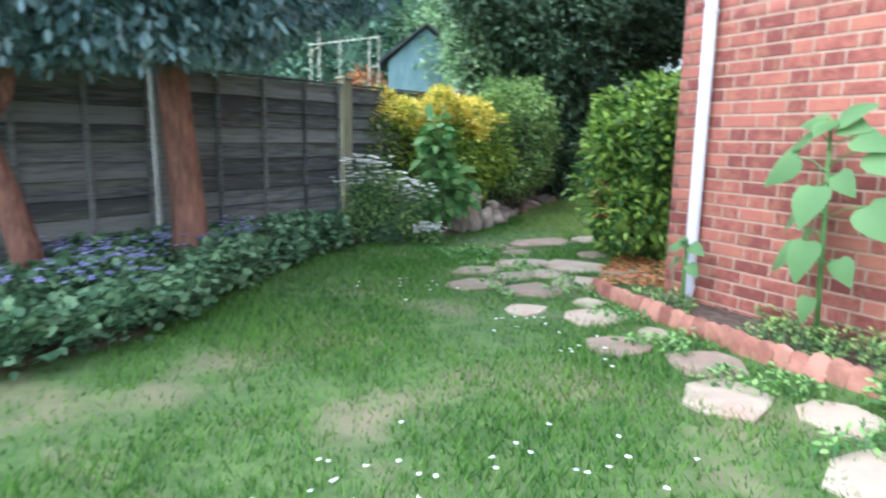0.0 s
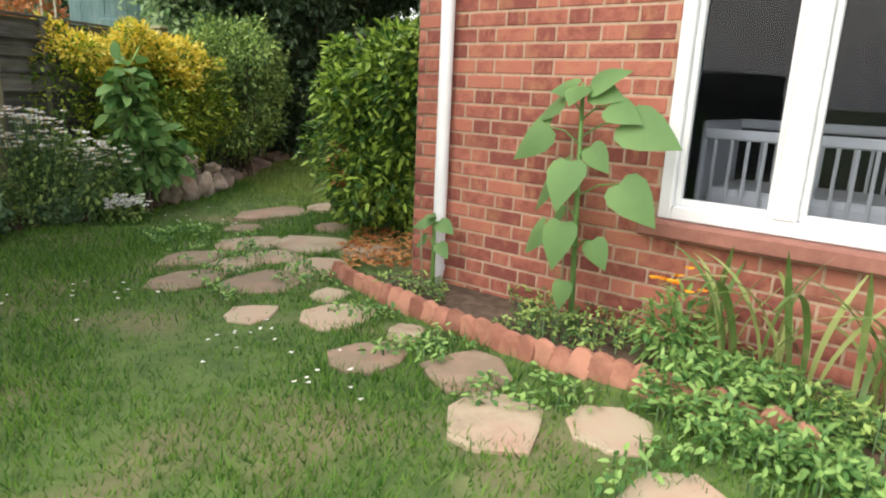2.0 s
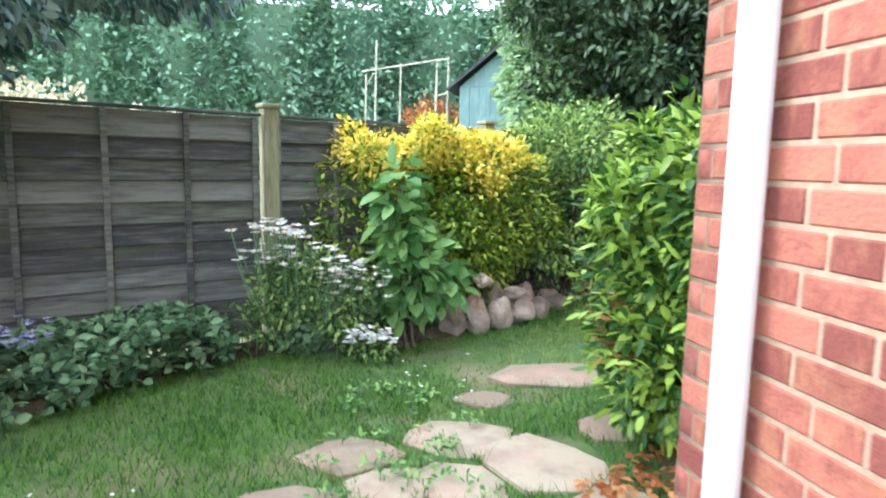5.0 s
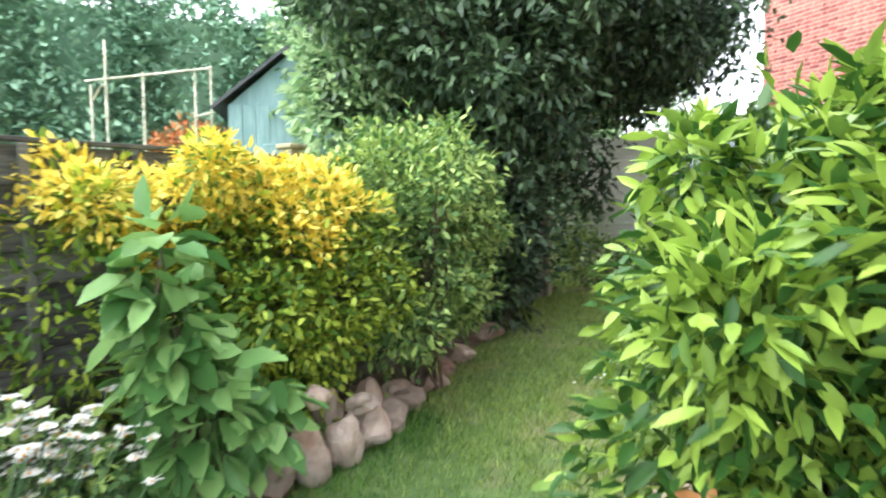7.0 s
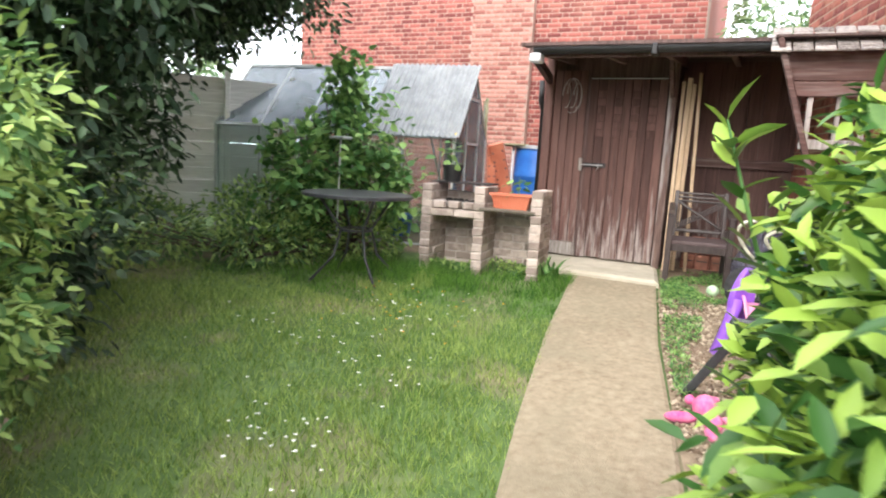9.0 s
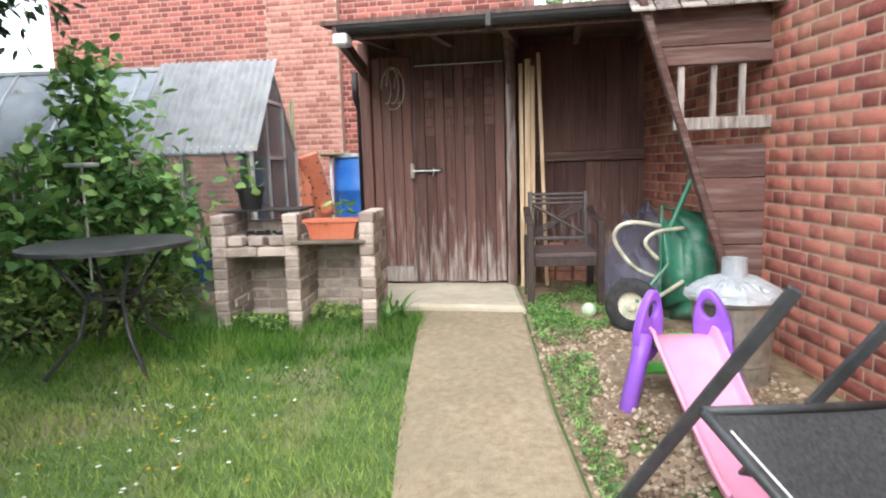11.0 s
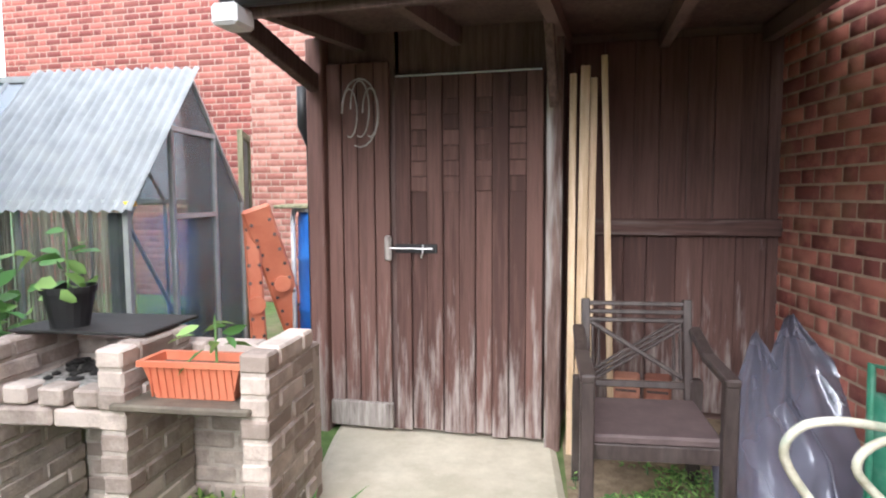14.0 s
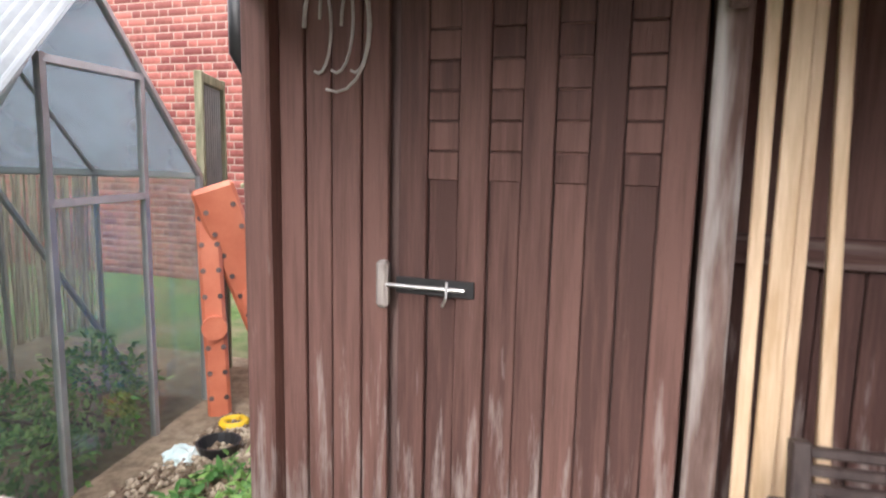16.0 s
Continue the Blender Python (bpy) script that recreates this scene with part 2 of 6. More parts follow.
M_SOIL = paint("soil", (0.05, 0.035, 0.025), (0.17, 0.12, 0.085), 0.95, 14, 0.6)
M_DIRT = paint("dry_earth", (0.16, 0.115, 0.075), (0.36, 0.28, 0.19), 0.95, 14, 0.6)
M_TURF = paint("turf", (0.055, 0.105, 0.028), (0.13, 0.2, 0.06), 0.95, 9, 0.5, stain=(0.27, 0.21, 0.14), stain_amount=0.9, coarse=0.7)
M_GRASS = foliage("grass_blades", (0.038, 0.125, 0.016), (0.155, 0.31, 0.045), 0.6, 0.3)
M_GRASS_DRY = foliage("dry_grass_blades", (0.13, 0.23, 0.045), (0.37, 0.48, 0.13), 0.65, 0.3)
M_MORTAR_HOUSE = paint("sandy_mortar", (0.36, 0.25, 0.18), (0.5, 0.37, 0.27), 0.95, 30, 0.4)
M_MORTAR = paint("mortar", (0.41, 0.353, 0.312), (0.558, 0.492, 0.435), 0.95, 30, 0.4)
M_BRICK = paint("red_brick", (0.22, 0.065, 0.052), (0.42, 0.15, 0.105), 0.88, 16, 0.5, per_object=0.6, coarse=5, stain=(0.46, 0.23, 0.12), stain_amount=0.5)
M_BRICK_ROW = paint("red_brick_far", (0.22, 0.066, 0.055), (0.42, 0.15, 0.11), 0.88, 16, 0.4, per_island=0.6, coarse=1.6, stain=(0.45, 0.24, 0.15), stain_amount=0.45)
M_BRICK_FAR = paint("red_brick_building", (0.17, 0.045, 0.04), (0.33, 0.105, 0.085), 0.88, 14, 0.3, per_island=0.8, coarse=0.5, stain=(0.36, 0.16, 0.12), stain_amount=0.5)
M_MORTAR_FAR = paint("weathered_mortar", (0.3, 0.2, 0.165), (0.42, 0.3, 0.25), 0.95, 30, 0.3)
M_BRICK_PALE = paint("pale_brick", (0.26, 0.1, 0.08), (0.42, 0.2, 0.16), 0.88, 14, 0.3, per_island=0.7, coarse=0.8)
M_BBQ = paint("grey_brown_brick", (0.31, 0.25, 0.215), (0.58, 0.49, 0.43), 0.9, 12, 0.5, per_object=0.6, coarse=2.5, stain=(0.16, 0.13, 0.11), stain_amount=0.45)
M_SHED = splashed("brown_stained_wood", paint("brown_stained_wood", (0.078, 0.038, 0.032), (0.165, 0.087, 0.072), 0.72, 7, 0.35, grain=(6, 6, 0.35), per_object=0.35, coarse=1.5), (0.37, 0.32, 0.3), 0.3, 1.35)
M_SHED_DARK = paint("dark_brown_wood", (0.085, 0.055, 0.05), (0.19, 0.125, 0.112), 0.8, 7, 0.35, grain=(6, 6, 0.5), per_object=0.5)
M_SHED_H = paint("brown_boards", (0.075, 0.037, 0.032), (0.155, 0.083, 0.07), 0.75, 7, 0.35, grain=(6, 0.5, 6), per_object=0.4, stain=(0.36, 0.3, 0.27), stain_amount=0.45, coarse=2)
M_WORN = paint("weathered_wood", (0.12, 0.095, 0.085), (0.46, 0.42, 0.39), 0.85, 7, 0.4, grain=(5, 5, 0.6), per_object=0.3)
M_PEEL = paint("peeling_stained_wood", (0.1, 0.06, 0.05), (0.22, 0.15, 0.13), 0.8, 7, 0.4, grain=(5, 5, 0.6), coarse=1.3, stain=(0.55, 0.53, 0.51), stain_amount=0.9)
M_PINE = paint("pale_pine", (0.5, 0.35, 0.21), (0.74, 0.58, 0.41), 0.6, 6, 0.15, grain=(8, 8, 0.4), per_object=0.3)
M_FENCE = paint("fence_wood", (0.055, 0.057, 0.055), (0.2, 0.205, 0.185), 0.9, 8, 0.4, grain=(0.5, 4, 6), per_object=0.38, stain=(0.12, 0.14, 0.08), stain_amount=0.5)
M_POST = paint("fence_post_wood", (0.16, 0.16, 0.09), (0.36, 0.34, 0.22), 0.9, 8, 0.4, grain=(5, 5, 0.6))
M_CONCRETE = paint("concrete", (0.25, 0.198, 0.13), (0.39, 0.325, 0.225), 0.92, 22, 0.6, coarse=1.1, stain=(0.24, 0.21, 0.14), stain_amount=0.6)
M_SLAB = paint("pale_concrete", (0.42, 0.38, 0.29), (0.6, 0.55, 0.44), 0.9, 5, 0.3, coarse=1.2, stain=(0.4, 0.36, 0.27), stain_amount=0.5)
M_FLAG = paint("sandstone", (0.28, 0.215, 0.155), (0.48, 0.395, 0.29), 0.9, 6, 0.3, per_object=0.8, coarse=2, stain=(0.5, 0.29, 0.23), stain_amount=0.6)
M_TERRA = paint("terracotta", (0.3, 0.12, 0.085), (0.52, 0.25, 0.175), 0.85, 10, 0.3, per_object=0.5, stain=(0.2, 0.13, 0.09), stain_amount=0.4, coarse=4)
M_WHITE = paint("white_plastic", (0.66, 0.67, 0.69), (0.76, 0.77, 0.79), 0.4, 3, 0.02)
M_ALU = paint("dull_aluminium", (0.42, 0.44, 0.44), (0.6, 0.62, 0.62), 0.5, 8, 0.1, metal=0.6)
M_CORR = paint("corrugated_sheet", (0.23, 0.245, 0.25), (0.34, 0.355, 0.365), 0.5, 6, 0.1, stain=(0.36, 0.37, 0.35), stain_amount=0.4, coarse=3)
M_GLASS = glassy("greenhouse_glass", (0.9, 0.94, 0.93), 0.05, 0.97, ior=1.12, film=0.05)
M_GLASSROOF = glassy("greenhouse_roof_glass", (0.8, 0.86, 0.9), 0.2, 0.9, film=0.32, film_colour=(0.6, 0.66, 0.72))
M_WINGLASS = glassy("window_glass", (0.8, 0.83, 0.87), 0.0, 0.985, ior=1.2)
M_BARK = paint("red_bark", (0.11, 0.05, 0.035), (0.34, 0.17, 0.11), 0.95, 8, 0.8, grain=(5, 5, 0.8))
M_TWIG = paint("bark", (0.06, 0.045, 0.035), (0.17, 0.13, 0.1), 0.95, 8, 0.6)
L_LAUREL = foliage("laurel_leaf", (0.045, 0.125, 0.025), (0.35, 0.51, 0.085), 0.38, 0.22)
L_GOLD = foliage("golden_leaf", (0.72, 0.56, 0.06), (0.95, 0.82, 0.2), 0.55, 0.3)
L_PRIVET = foliage("privet_leaf", (0.09, 0.19, 0.025), (0.44, 0.55, 0.07), 0.5, 0.25)
L_SHRUB = foliage("shrub_leaf", (0.08, 0.17, 0.05), (0.37, 0.51, 0.15), 0.55, 0.22)
L_DARK = foliage("dark_tree_leaf", (0.025, 0.055, 0.028), (0.1, 0.17, 0.085), 0.55, 0.15)
L_HEDGE = foliage("conifer_hedge", (0.13, 0.25, 0.16), (0.26, 0.41, 0.27), 0.7, 0.15)
L_CEDAR = foliage("blue_conifer", (0.07, 0.14, 0.145), (0.29, 0.42, 0.43), 0.65, 0.1)
L_BROAD = foliage("broad_leaf", (0.09, 0.22, 0.06), (0.27, 0.46, 0.15), 0.5, 0.25)
L_IVY = foliage("ground_cover_leaf", (0.065, 0.14, 0.065), (0.21, 0.34, 0.17), 0.55, 0.2)
L_VINE = foliage("vine_leaf", (0.09, 0.22, 0.06), (0.32, 0.52, 0.16), 0.5, 0.28)
L_CREAM = foliage("cream_leaf", (0.45, 0.42, 0.28), (0.72, 0.68, 0.5), 0.6, 0.2)
L_MINT = foliage("pale_tree_leaf", (0.16, 0.29, 0.13), (0.42, 0.56, 0.3), 0.6, 0.3)
P_WHITE = foliage("white_petal", (0.86, 0.86, 0.82), (0.92, 0.92, 0.9), 0.6, 0.2, 0.4)
P_BLUE = foliage("blue_petal", (0.25, 0.25, 0.5), (0.45, 0.42, 0.7), 0.6, 0.2, 0.4)
P_ORANGE = foliage("orange_petal", (0.85, 0.3, 0.02), (0.9, 0.55, 0.03), 0.6, 0.2, 0.4)
P_RUST = foliage("dead_leaf", (0.35, 0.12, 0.04), (0.6, 0.3, 0.12), 0.7, 0.2, 0.5)

# ---- structure ----
GR = bmesh.new()
xs = [-400, -120, -40, -15] + [-8 + 0.5 * i for i in range(47)] + [20, 45, 120, 400]
ys = [-400, -120, -40, -15] + [-8 + 0.5 * i for i in range(47)] + [20, 45, 120, 400]
vg = [[GR.verts.new((x, y, ground_z(x) + (0.012 * noise.noise(Vector((x, y, 0))) if abs(x) < 16 and abs(y) < 16 else 0))) for x in xs] for y in ys]
for j in range(len(ys) - 1):
    for i in range(len(xs) - 1):
        GR.faces.new((vg[j][i], vg[j][i + 1], vg[j + 1][i + 1], vg[j + 1][i]))
ground = tagged(mesh_ob("ground", GR, M_TURF, True), "patchy lawn turf over brown garden soil", "ground", kind="structure")

# house: corner A, front wall along DF, side wall along DS
A = Vector((0.747, 1.457, 0))
DF, NF = Vector((0.213, -0.977, 0)), Vector((-0.977, -0.213, 0))
DS, NS = Vector((0.977, 0.213, 0)), Vector((-0.213, 0.977, 0))
COURSE, BRICK = 0.075, 0.225


def wall_frame(o, d, n):
    m = Matrix((d, Vector((0, 0, 1)), n)).transposed().to_4x4()
    m.translation = o
    return m


BRICK_ME = to_mesh("brick", box(bmesh.new(), (0.214, 0.064, 0.05), Matrix(), 0.004), M_BRICK)


def brick_rows(width, z0, z1, holes=()):
    """Centres and lengths of the bricks of a wall in flemish bond, in wall metres."""
    rows = []
    for j in range(int((z1 - z0) / COURSE)):
        z = z0 + (j + 0.5) * COURSE
        x = 0.0
        k = 0
        while x < width - 0.05:
            n = BRICK if k % 2 == 0 else BRICK / 2
            if j % 2:
                n = BRICK / 4 if k == 0 else BRICK / 2 if k % 2 else BRICK
            n = min(n, width - x)
            k += 1
            cx = x + n / 2
            a, b = x, x + n
            for h0, h1, hz0, hz1 in holes:
                if hz0 - 0.02 < z < hz1 + 0.02:
                    if a < h0 < b:
                        b = h0
                    elif a < h1 < b:
                        a = h1
                    elif h0 <= a and b <= h1:
                        b = a
            if b - a > 0.04:
                rows.append(((a + b) / 2, z, b - a))
            x += n
    return rows


def brick_skin(name, frame_m, rows, material, parent, proud=0.004, gap=0.012, label=""):
    """Many bricks joined into one mesh, each with its own five faces."""
    vs, fs = [], []
    for cx, cz, n in rows:
        h, t = COURSE / 2 - gap / 2, proud
        a = (n - gap) / 2
        e = 0.004
        k = len(vs)
        for dx, dz in ((-1, -1), (1, -1), (1, 1), (-1, 1)):
            vs.append(frame_m @ Vector((cx + dx * a, cz + dz * h, 0)))
        for dx, dz in ((-1, -1), (1, -1), (1, 1), (-1, 1)):
            vs.append(frame_m @ Vector((cx + dx * (a - e), cz + dz * (h - e), t)))
        q = [(4, 5, 6, 7), (0, 1, 5, 4), (1, 2, 6, 5), (2, 3, 7, 6), (3, 0, 4, 7)]
        for f in q:
            fs += [(k + f[0], k + f[1], k + f[2]), (k + f[0], k + f[2], k + f[3])]
    me = raw_mesh(name, np.array([tuple(v) for v in vs]), np.array(fs), material)
    ob = new(name, me)
    ob.parent = parent
    tagged(ob, label, kind="stuff")
    return ob


def solid_wall(name, frame_m, rects, thick, material, parent=None):
    """A wall slab behind its brick skin, as rectangles (x0, x1, z0, z1)."""
    bm = bmesh.new()
    for x0, x1, z0, z1 in rects:
        box(bm, (x1 - x0, z1 - z0, thick), frame_m @ Matrix.Translation(((x0 + x1) / 2, (z0 + z1) / 2, -thick / 2)))
    return part(name, bm, material, parent)


house = thing("house", "red brick house with white plastic window and downpipe", "house", (A.x, A.y, -0.3), kind="structure")
hinv = Matrix.Translation((-A.x, -A.y, 0.3))
WX0, WX1, WZ0, WZ1 = 1.425, 3.0, 0.54, 1.75
FW = hinv @ wall_frame(A, DF, NF)
SW = hinv @ wall_frame(A, DS, NS)
fw = solid_wall("wall_front", FW, [(0, WX0, -0.3, 5.2), (WX1, 6, -0.3, 5.2), (WX0, WX1, -0.3, WZ0), (WX0, WX1, WZ1, 5.2)], 0.25, M_MORTAR_HOUSE, house)
sw = solid_wall("wall_side", SW, [(0.0, 6.9, -0.3, 5.2)], 0.25, M_MORTAR_HOUSE, house)
part("wall_back", boxes(((0.25, 7.0, 5.5), hinv @ Matrix.Translation((8.6, -1.2, 2.4)) @ Matrix.Rotation(0.21, 4, "Z"))), M_BRICK_ROW, house)
part("roof", boxes(((8.6, 8.6, 0.2), hinv @ Matrix.Translation((4.9, -1.0, 5.3)) @ Matrix.Rotation(0.215, 4, "Z"))), M_SHED_DARK, house)
front_rows = brick_rows(6.0, -0.3, 5.0, [(WX0, WX1, WZ0 - 0.08, WZ1)])
near = [r for r in front_rows if r[0] < 1.9 and r[1] < 1.62 and 0.06 < r[2]][:300]
near_set = set(near)
brick_skin("brickwork", FW, [r for r in front_rows if r not in near_set], M_BRICK_ROW, fw)
side_rows = brick_rows(6.9, -0.3, 5.0)
brick_skin("brickwork", SW, side_rows, M_BRICK_ROW, sw)

# garden fence of overlapping boards
FP, FD = Vector((-1.0, 4.27, 0)), Vector((-0.79, -0.613, 0)).normalized()
FN = Vector((FD.y, -FD.x, 0))
if FN.y > 0:
    FN = -FN
SLAT = to_mesh("slat", box(bmesh.new(), (1.83, 0.016, 0.162), Matrix.Rotation(0.24, 4, "X"), 0.005), M_FENCE)
fang = math.degrees(math.atan2(FD.y, FD.x))


fence = thing("garden_fence", "dark weathered overlap board garden fence", "fence")


def fence_panel(k):
    o = FP + FD * (k * 1.92 + 0.06)
    m0 = Matrix.Translation((o.x, o.y, -0.02)) @ Matrix.Rotation(math.radians(fang), 4, "Z")
    p = new("fence_panel")
    p.parent = fence
    p.matrix_basis = m0
    for i in range(11):
        piece("slat", SLAT, p, pose(0.93, random.uniform(-0.004, 0.004), 0.1 + i * 0.128, random.uniform(-2.0, 2.0), random.uniform(-0.5, 0.5), random.uniform(-0.2, 0.2)))
    for x in (0.05, 0.48, 0.93, 1.38, 1.81):
        part("batten", boxes(((0.035, 0.022, 1.44), pose(x, 0.03, 0.74)), bevel=0.003), M_FENCE, p)
    part("capping", boxes(((1.86, 0.05, 0.02), pose(0.93, 0, 1.475)), bevel=0.004), M_FENCE, p)
    return p


for k in (-3, -2, -1, 0, 1, 2, 3):
    fence_panel(k)
    o = FP + FD * (k * 1.92)
    q = new("fence_post")
    q.parent = fence
    q.matrix_basis = pose(o.x, o.y, -0.1, 0, 0, fang)
    part("shaft", boxes(((0.1, 0.1, 1.62), pose(0, 0, 0.79)), bevel=0.006), M_POST if k < 1 else M_FENCE, q)
    part("cap", boxes(((0.13, 0.13, 0.03), pose(0, 0, 1.615)), bevel=0.008), M_POST if k < 1 else M_FENCE, q)

# concrete path and shed slab
path = mesh_ob("path", blob_sheet(bmesh.new(), [(1.5, 3.72), (1.62, 3.1), (3.25, 3.41), (4.43, 3.64), (5.98, 3.87), (6.0, 4.6), (4.26, 4.32), (3.02, 4.07)], 0, 0.02), M_CONCRETE)
for v in path.data.vertices:
    v.co.z += ground_z(v.co.x) + 0.005
tagged(path, "worn sandy concrete garden path", "path", kind="structure")
slab = mesh_ob("pavement_slab", blob_sheet(bmesh.new(), [(5.99, 3.85), (6.95, 4.0), (6.95, 5.16), (6.04, 4.93)], 0.27, 0.045), M_SLAB)
tagged(slab, "pale concrete step slab before the shed door", "slab", kind="structure")

# neighbouring brick building
BX = 10.5
building = thing("brick_building", "large red brick building with a paler brick pier", "building", (BX, 8, 0))
BW = Matrix.Translation((-BX, -8, 0)) @ wall_frame(Vector((BX, 11.35, 0)), Vector((0, -1, 0)), Vector((-1, 0, 0)))
bw = solid_wall("wall", BW, [(0, 7.25, 0, 8)], 0.4, M_MORTAR_FAR, building)
brick_skin("brickwork", BW, [r for r in brick_rows(7.25, 0.3, 7.9) if not 3.6 < r[0] < 4.62], M_BRICK_FAR, bw)
PW = Matrix.Translation((-BX, -8, 0)) @ wall_frame(Vector((BX - 0.12, 7.72, 0)), Vector((0, -1, 0)), Vector((-1, 0, 0)))
pier = solid_wall("pier", PW, [(0, 1.05, 0, 8)], 0.12, M_MORTAR_FAR, building)
brick_skin("brickwork", PW, brick_rows(1.05, 0.3, 7.9), M_BRICK_PALE, pier)
for ry in (3.2, -3.7):
    part("return_wall", boxes(((5, 0.3, 8), pose(2.6, ry, 4))), M_BRICK_FAR, building)
part("roof", boxes(((5.6, 7.9, 0.25), pose(2.6, -0.2, 8.1))), M_SHED_DARK, building)

# shed with an open bay under one lean-to roof
SX = 6.84
shed = thing("shed", "brown stained timber shed with an open bay", "shed", (SX, 4.6, 0.3))
si = Matrix.Translation((-SX, -4.6, -0.3))
PLANK = {}


def plank_mesh(w, h, material):
    key = (round(w, 3), round(h, 2), material.name)
    if key not in PLANK:
        PLANK[key] = to_mesh("plank", box(bmesh.new(), (0.02, w - 0.004, h), Matrix(), 0.003), material)
    return PLANK[key]


def planks(parent, x, y0, y1, z0, z1, w, material, lift=0.005):
    y, i = y0, 0
    while y < y1 - 0.02:
        n = min(w * random.uniform(0.85, 1.15), y1 - y)
        piece("plank", plank_mesh(round(n, 2), z1 - z0, material), parent, Matrix.Translation((x - (lift if i % 2 else 0), y + n / 2, (z0 + z1) / 2)))
        y += n
        i += 1


sheet = part("front_wall", boxes(((0.05, 0.4, 2.1), si @ pose(SX + 0.06, 4.98, 1.33)), ((0.05, 0.82, 0.34), si @ pose(SX + 0.06, 4.39, 2.23))), M_SHED_DARK, shed)
planks(sheet, 0, 4.82 - 4.6, 5.16 - 4.6, 0.06, 1.9, 0.085, M_SHED)
part("skirting_board", boxes(((0.035, 0.34, 0.13), si @ pose(SX - 0.02, 4.98, 0.4)), bevel=0.004), M_WORN, shed)
part("corner_post", boxes(((0.09, 0.09, 2.05), si @ pose(SX - 0.02, 5.2, 1.3)), bevel=0.008), M_SHED, shed)
part("knee_brace", beam(si @ Vector((6.8, 5.2, 2.1)), si @ Vector((5.84, 5.08, 2.2)), 0.05, 0.09, bevel=0.005), M_SHED_DARK, shed)
part("post_bracket", beam(si @ Vector((6.78, 4.0, 1.95)), si @ Vector((6.4, 4.0, 2.32)), 0.04, 0.06, bevel=0.005), M_SHED_DARK, shed)
part("side_wall", boxes(((2.4, 0.04, 2.1), si @ pose(SX + 1.2, 5.2, 1.3))), M_SHED_DARK, shed)
part("bay_side", boxes(((0.55, 0.04, 2.1), si @ pose(SX + 0.3, 4.0, 1.3))), M_SHED_DARK, shed)
part("door_post", boxes(((0.07, 0.075, 2.05), si @ pose(SX - 0.01, 4.0, 1.3)), bevel=0.008), M_PEEL, shed, "grey weathered post with peeling stain")
bay = part("bay_wall", boxes(((0.04, 1.5, 2.2), si @ pose(7.42, 3.4, 1.35))), M_SHED_DARK, shed)
planks(bay, 7.38 - SX, 2.68 - 4.6, 3.99 - 4.6, 0.06, 1.02, 0.14, M_SHED)
planks(bay, 7.395 - SX, 2.68 - 4.6, 3.99 - 4.6, 1.02, 2.05, 0.14, M_SHED)
part("rail", boxes(((0.04, 1.3, 0.09), si @ pose(7.35, 3.33, 1.36)), bevel=0.005), M_SHED_H, shed)
door = part("door", boxes(((0.03, 0.74, 1.78), si @ pose(SX + 0.03, 4.42, 1.22))), M_SHED_DARK, shed, "plank door with a sliding bolt and lattice head")
for k in range(9):
    # proud and recessed planks by turns
    piece("plank", plank_mesh(0.082, 1.8 - 0.012 * (k % 3), M_SHED), door, Matrix.Translation((-0.006 if k % 2 == 0 else 0.008, 0.19 - 0.0822 * (k + 0.5), 0.93)))
roof = part("roof", boxes(((3.56, 2.35, 0.03), si @ pose(7.62, 4.03, 2.425, 0, -4.5, 0))), M_SHED_DARK, shed)
for i in range(5):
    part("rafter", beam((-0.94, -1.62 + i * 0.5, 1.925), (2.2, -1.62 + i * 0.5, 2.175), 0.05, 0.08), M_SHED_DARK, shed)
part("fascia", boxes(((0.03, 2.2, 0.1), si @ pose(5.88, 4.03, 2.22)), bevel=0.004), M_SHED_DARK, shed)

# gable panel beside the bay
screen = thing("timber_screen", "brown board screen with a barred opening and slanting brace", "screen", (5.45, 2.7, 0.24))
sci = Matrix.Translation((-5.45, -2.7, -0.24))
for i, z in enumerate((0.34, 0.53, 0.72, 0.91, 1.1, 1.29)):
    left = 2.57 + 0.314 * (z - 0.26)
    part("board", boxes(((0.025, left - 2.44, 0.185), sci @ pose(5.45 + 0.004 * (i % 2), (left + 2.44) / 2, z)), bevel=0.004), M_SHED_H, screen)
part("sill_rail", boxes(((0.06, 0.56, 0.07), sci @ pose(5.43, 2.7, 1.5)), bevel=0.006), M_WORN, screen)
part("head_rail", boxes(((0.06, 0.64, 0.1), sci @ pose(5.43, 2.74, 1.87)), bevel=0.006), M_SHED_H, screen)
part("head_board", boxes(((0.03, 0.68, 0.2), sci @ pose(5.45, 2.76, 2.03)), bevel=0.004), M_SHED_H, screen)
for y in (2.94, 2.77, 2.62):
    part("bar", boxes(((0.035, 0.035, 0.32), sci @ pose(5.44, y, 1.68)), bevel=0.004), M_WORN, screen)
part("brace", beam(sci @ Vector((5.38, 3.17, 2.2)), sci @ Vector((5.4, 2.56, 0.26)), 0.04, 0.1, up=(1, 0, 0), bevel=0.006), M_SHED_H, screen, "slanting brown timber brace with pale scuffs")
tile_roof = part("tile_roof", beam(sci @ Vector((5.62, 2.35, 2.22)), sci @ Vector((5.62, 3.2, 2.22)), 0.5, 0.015), M_SHED_DARK, screen, "small weathered shingle roof")
SHINGLE = to_mesh("shingle", box(bmesh.new(), (0.12, 0.122, 0.014), Matrix(), 0.003), M_WORN)
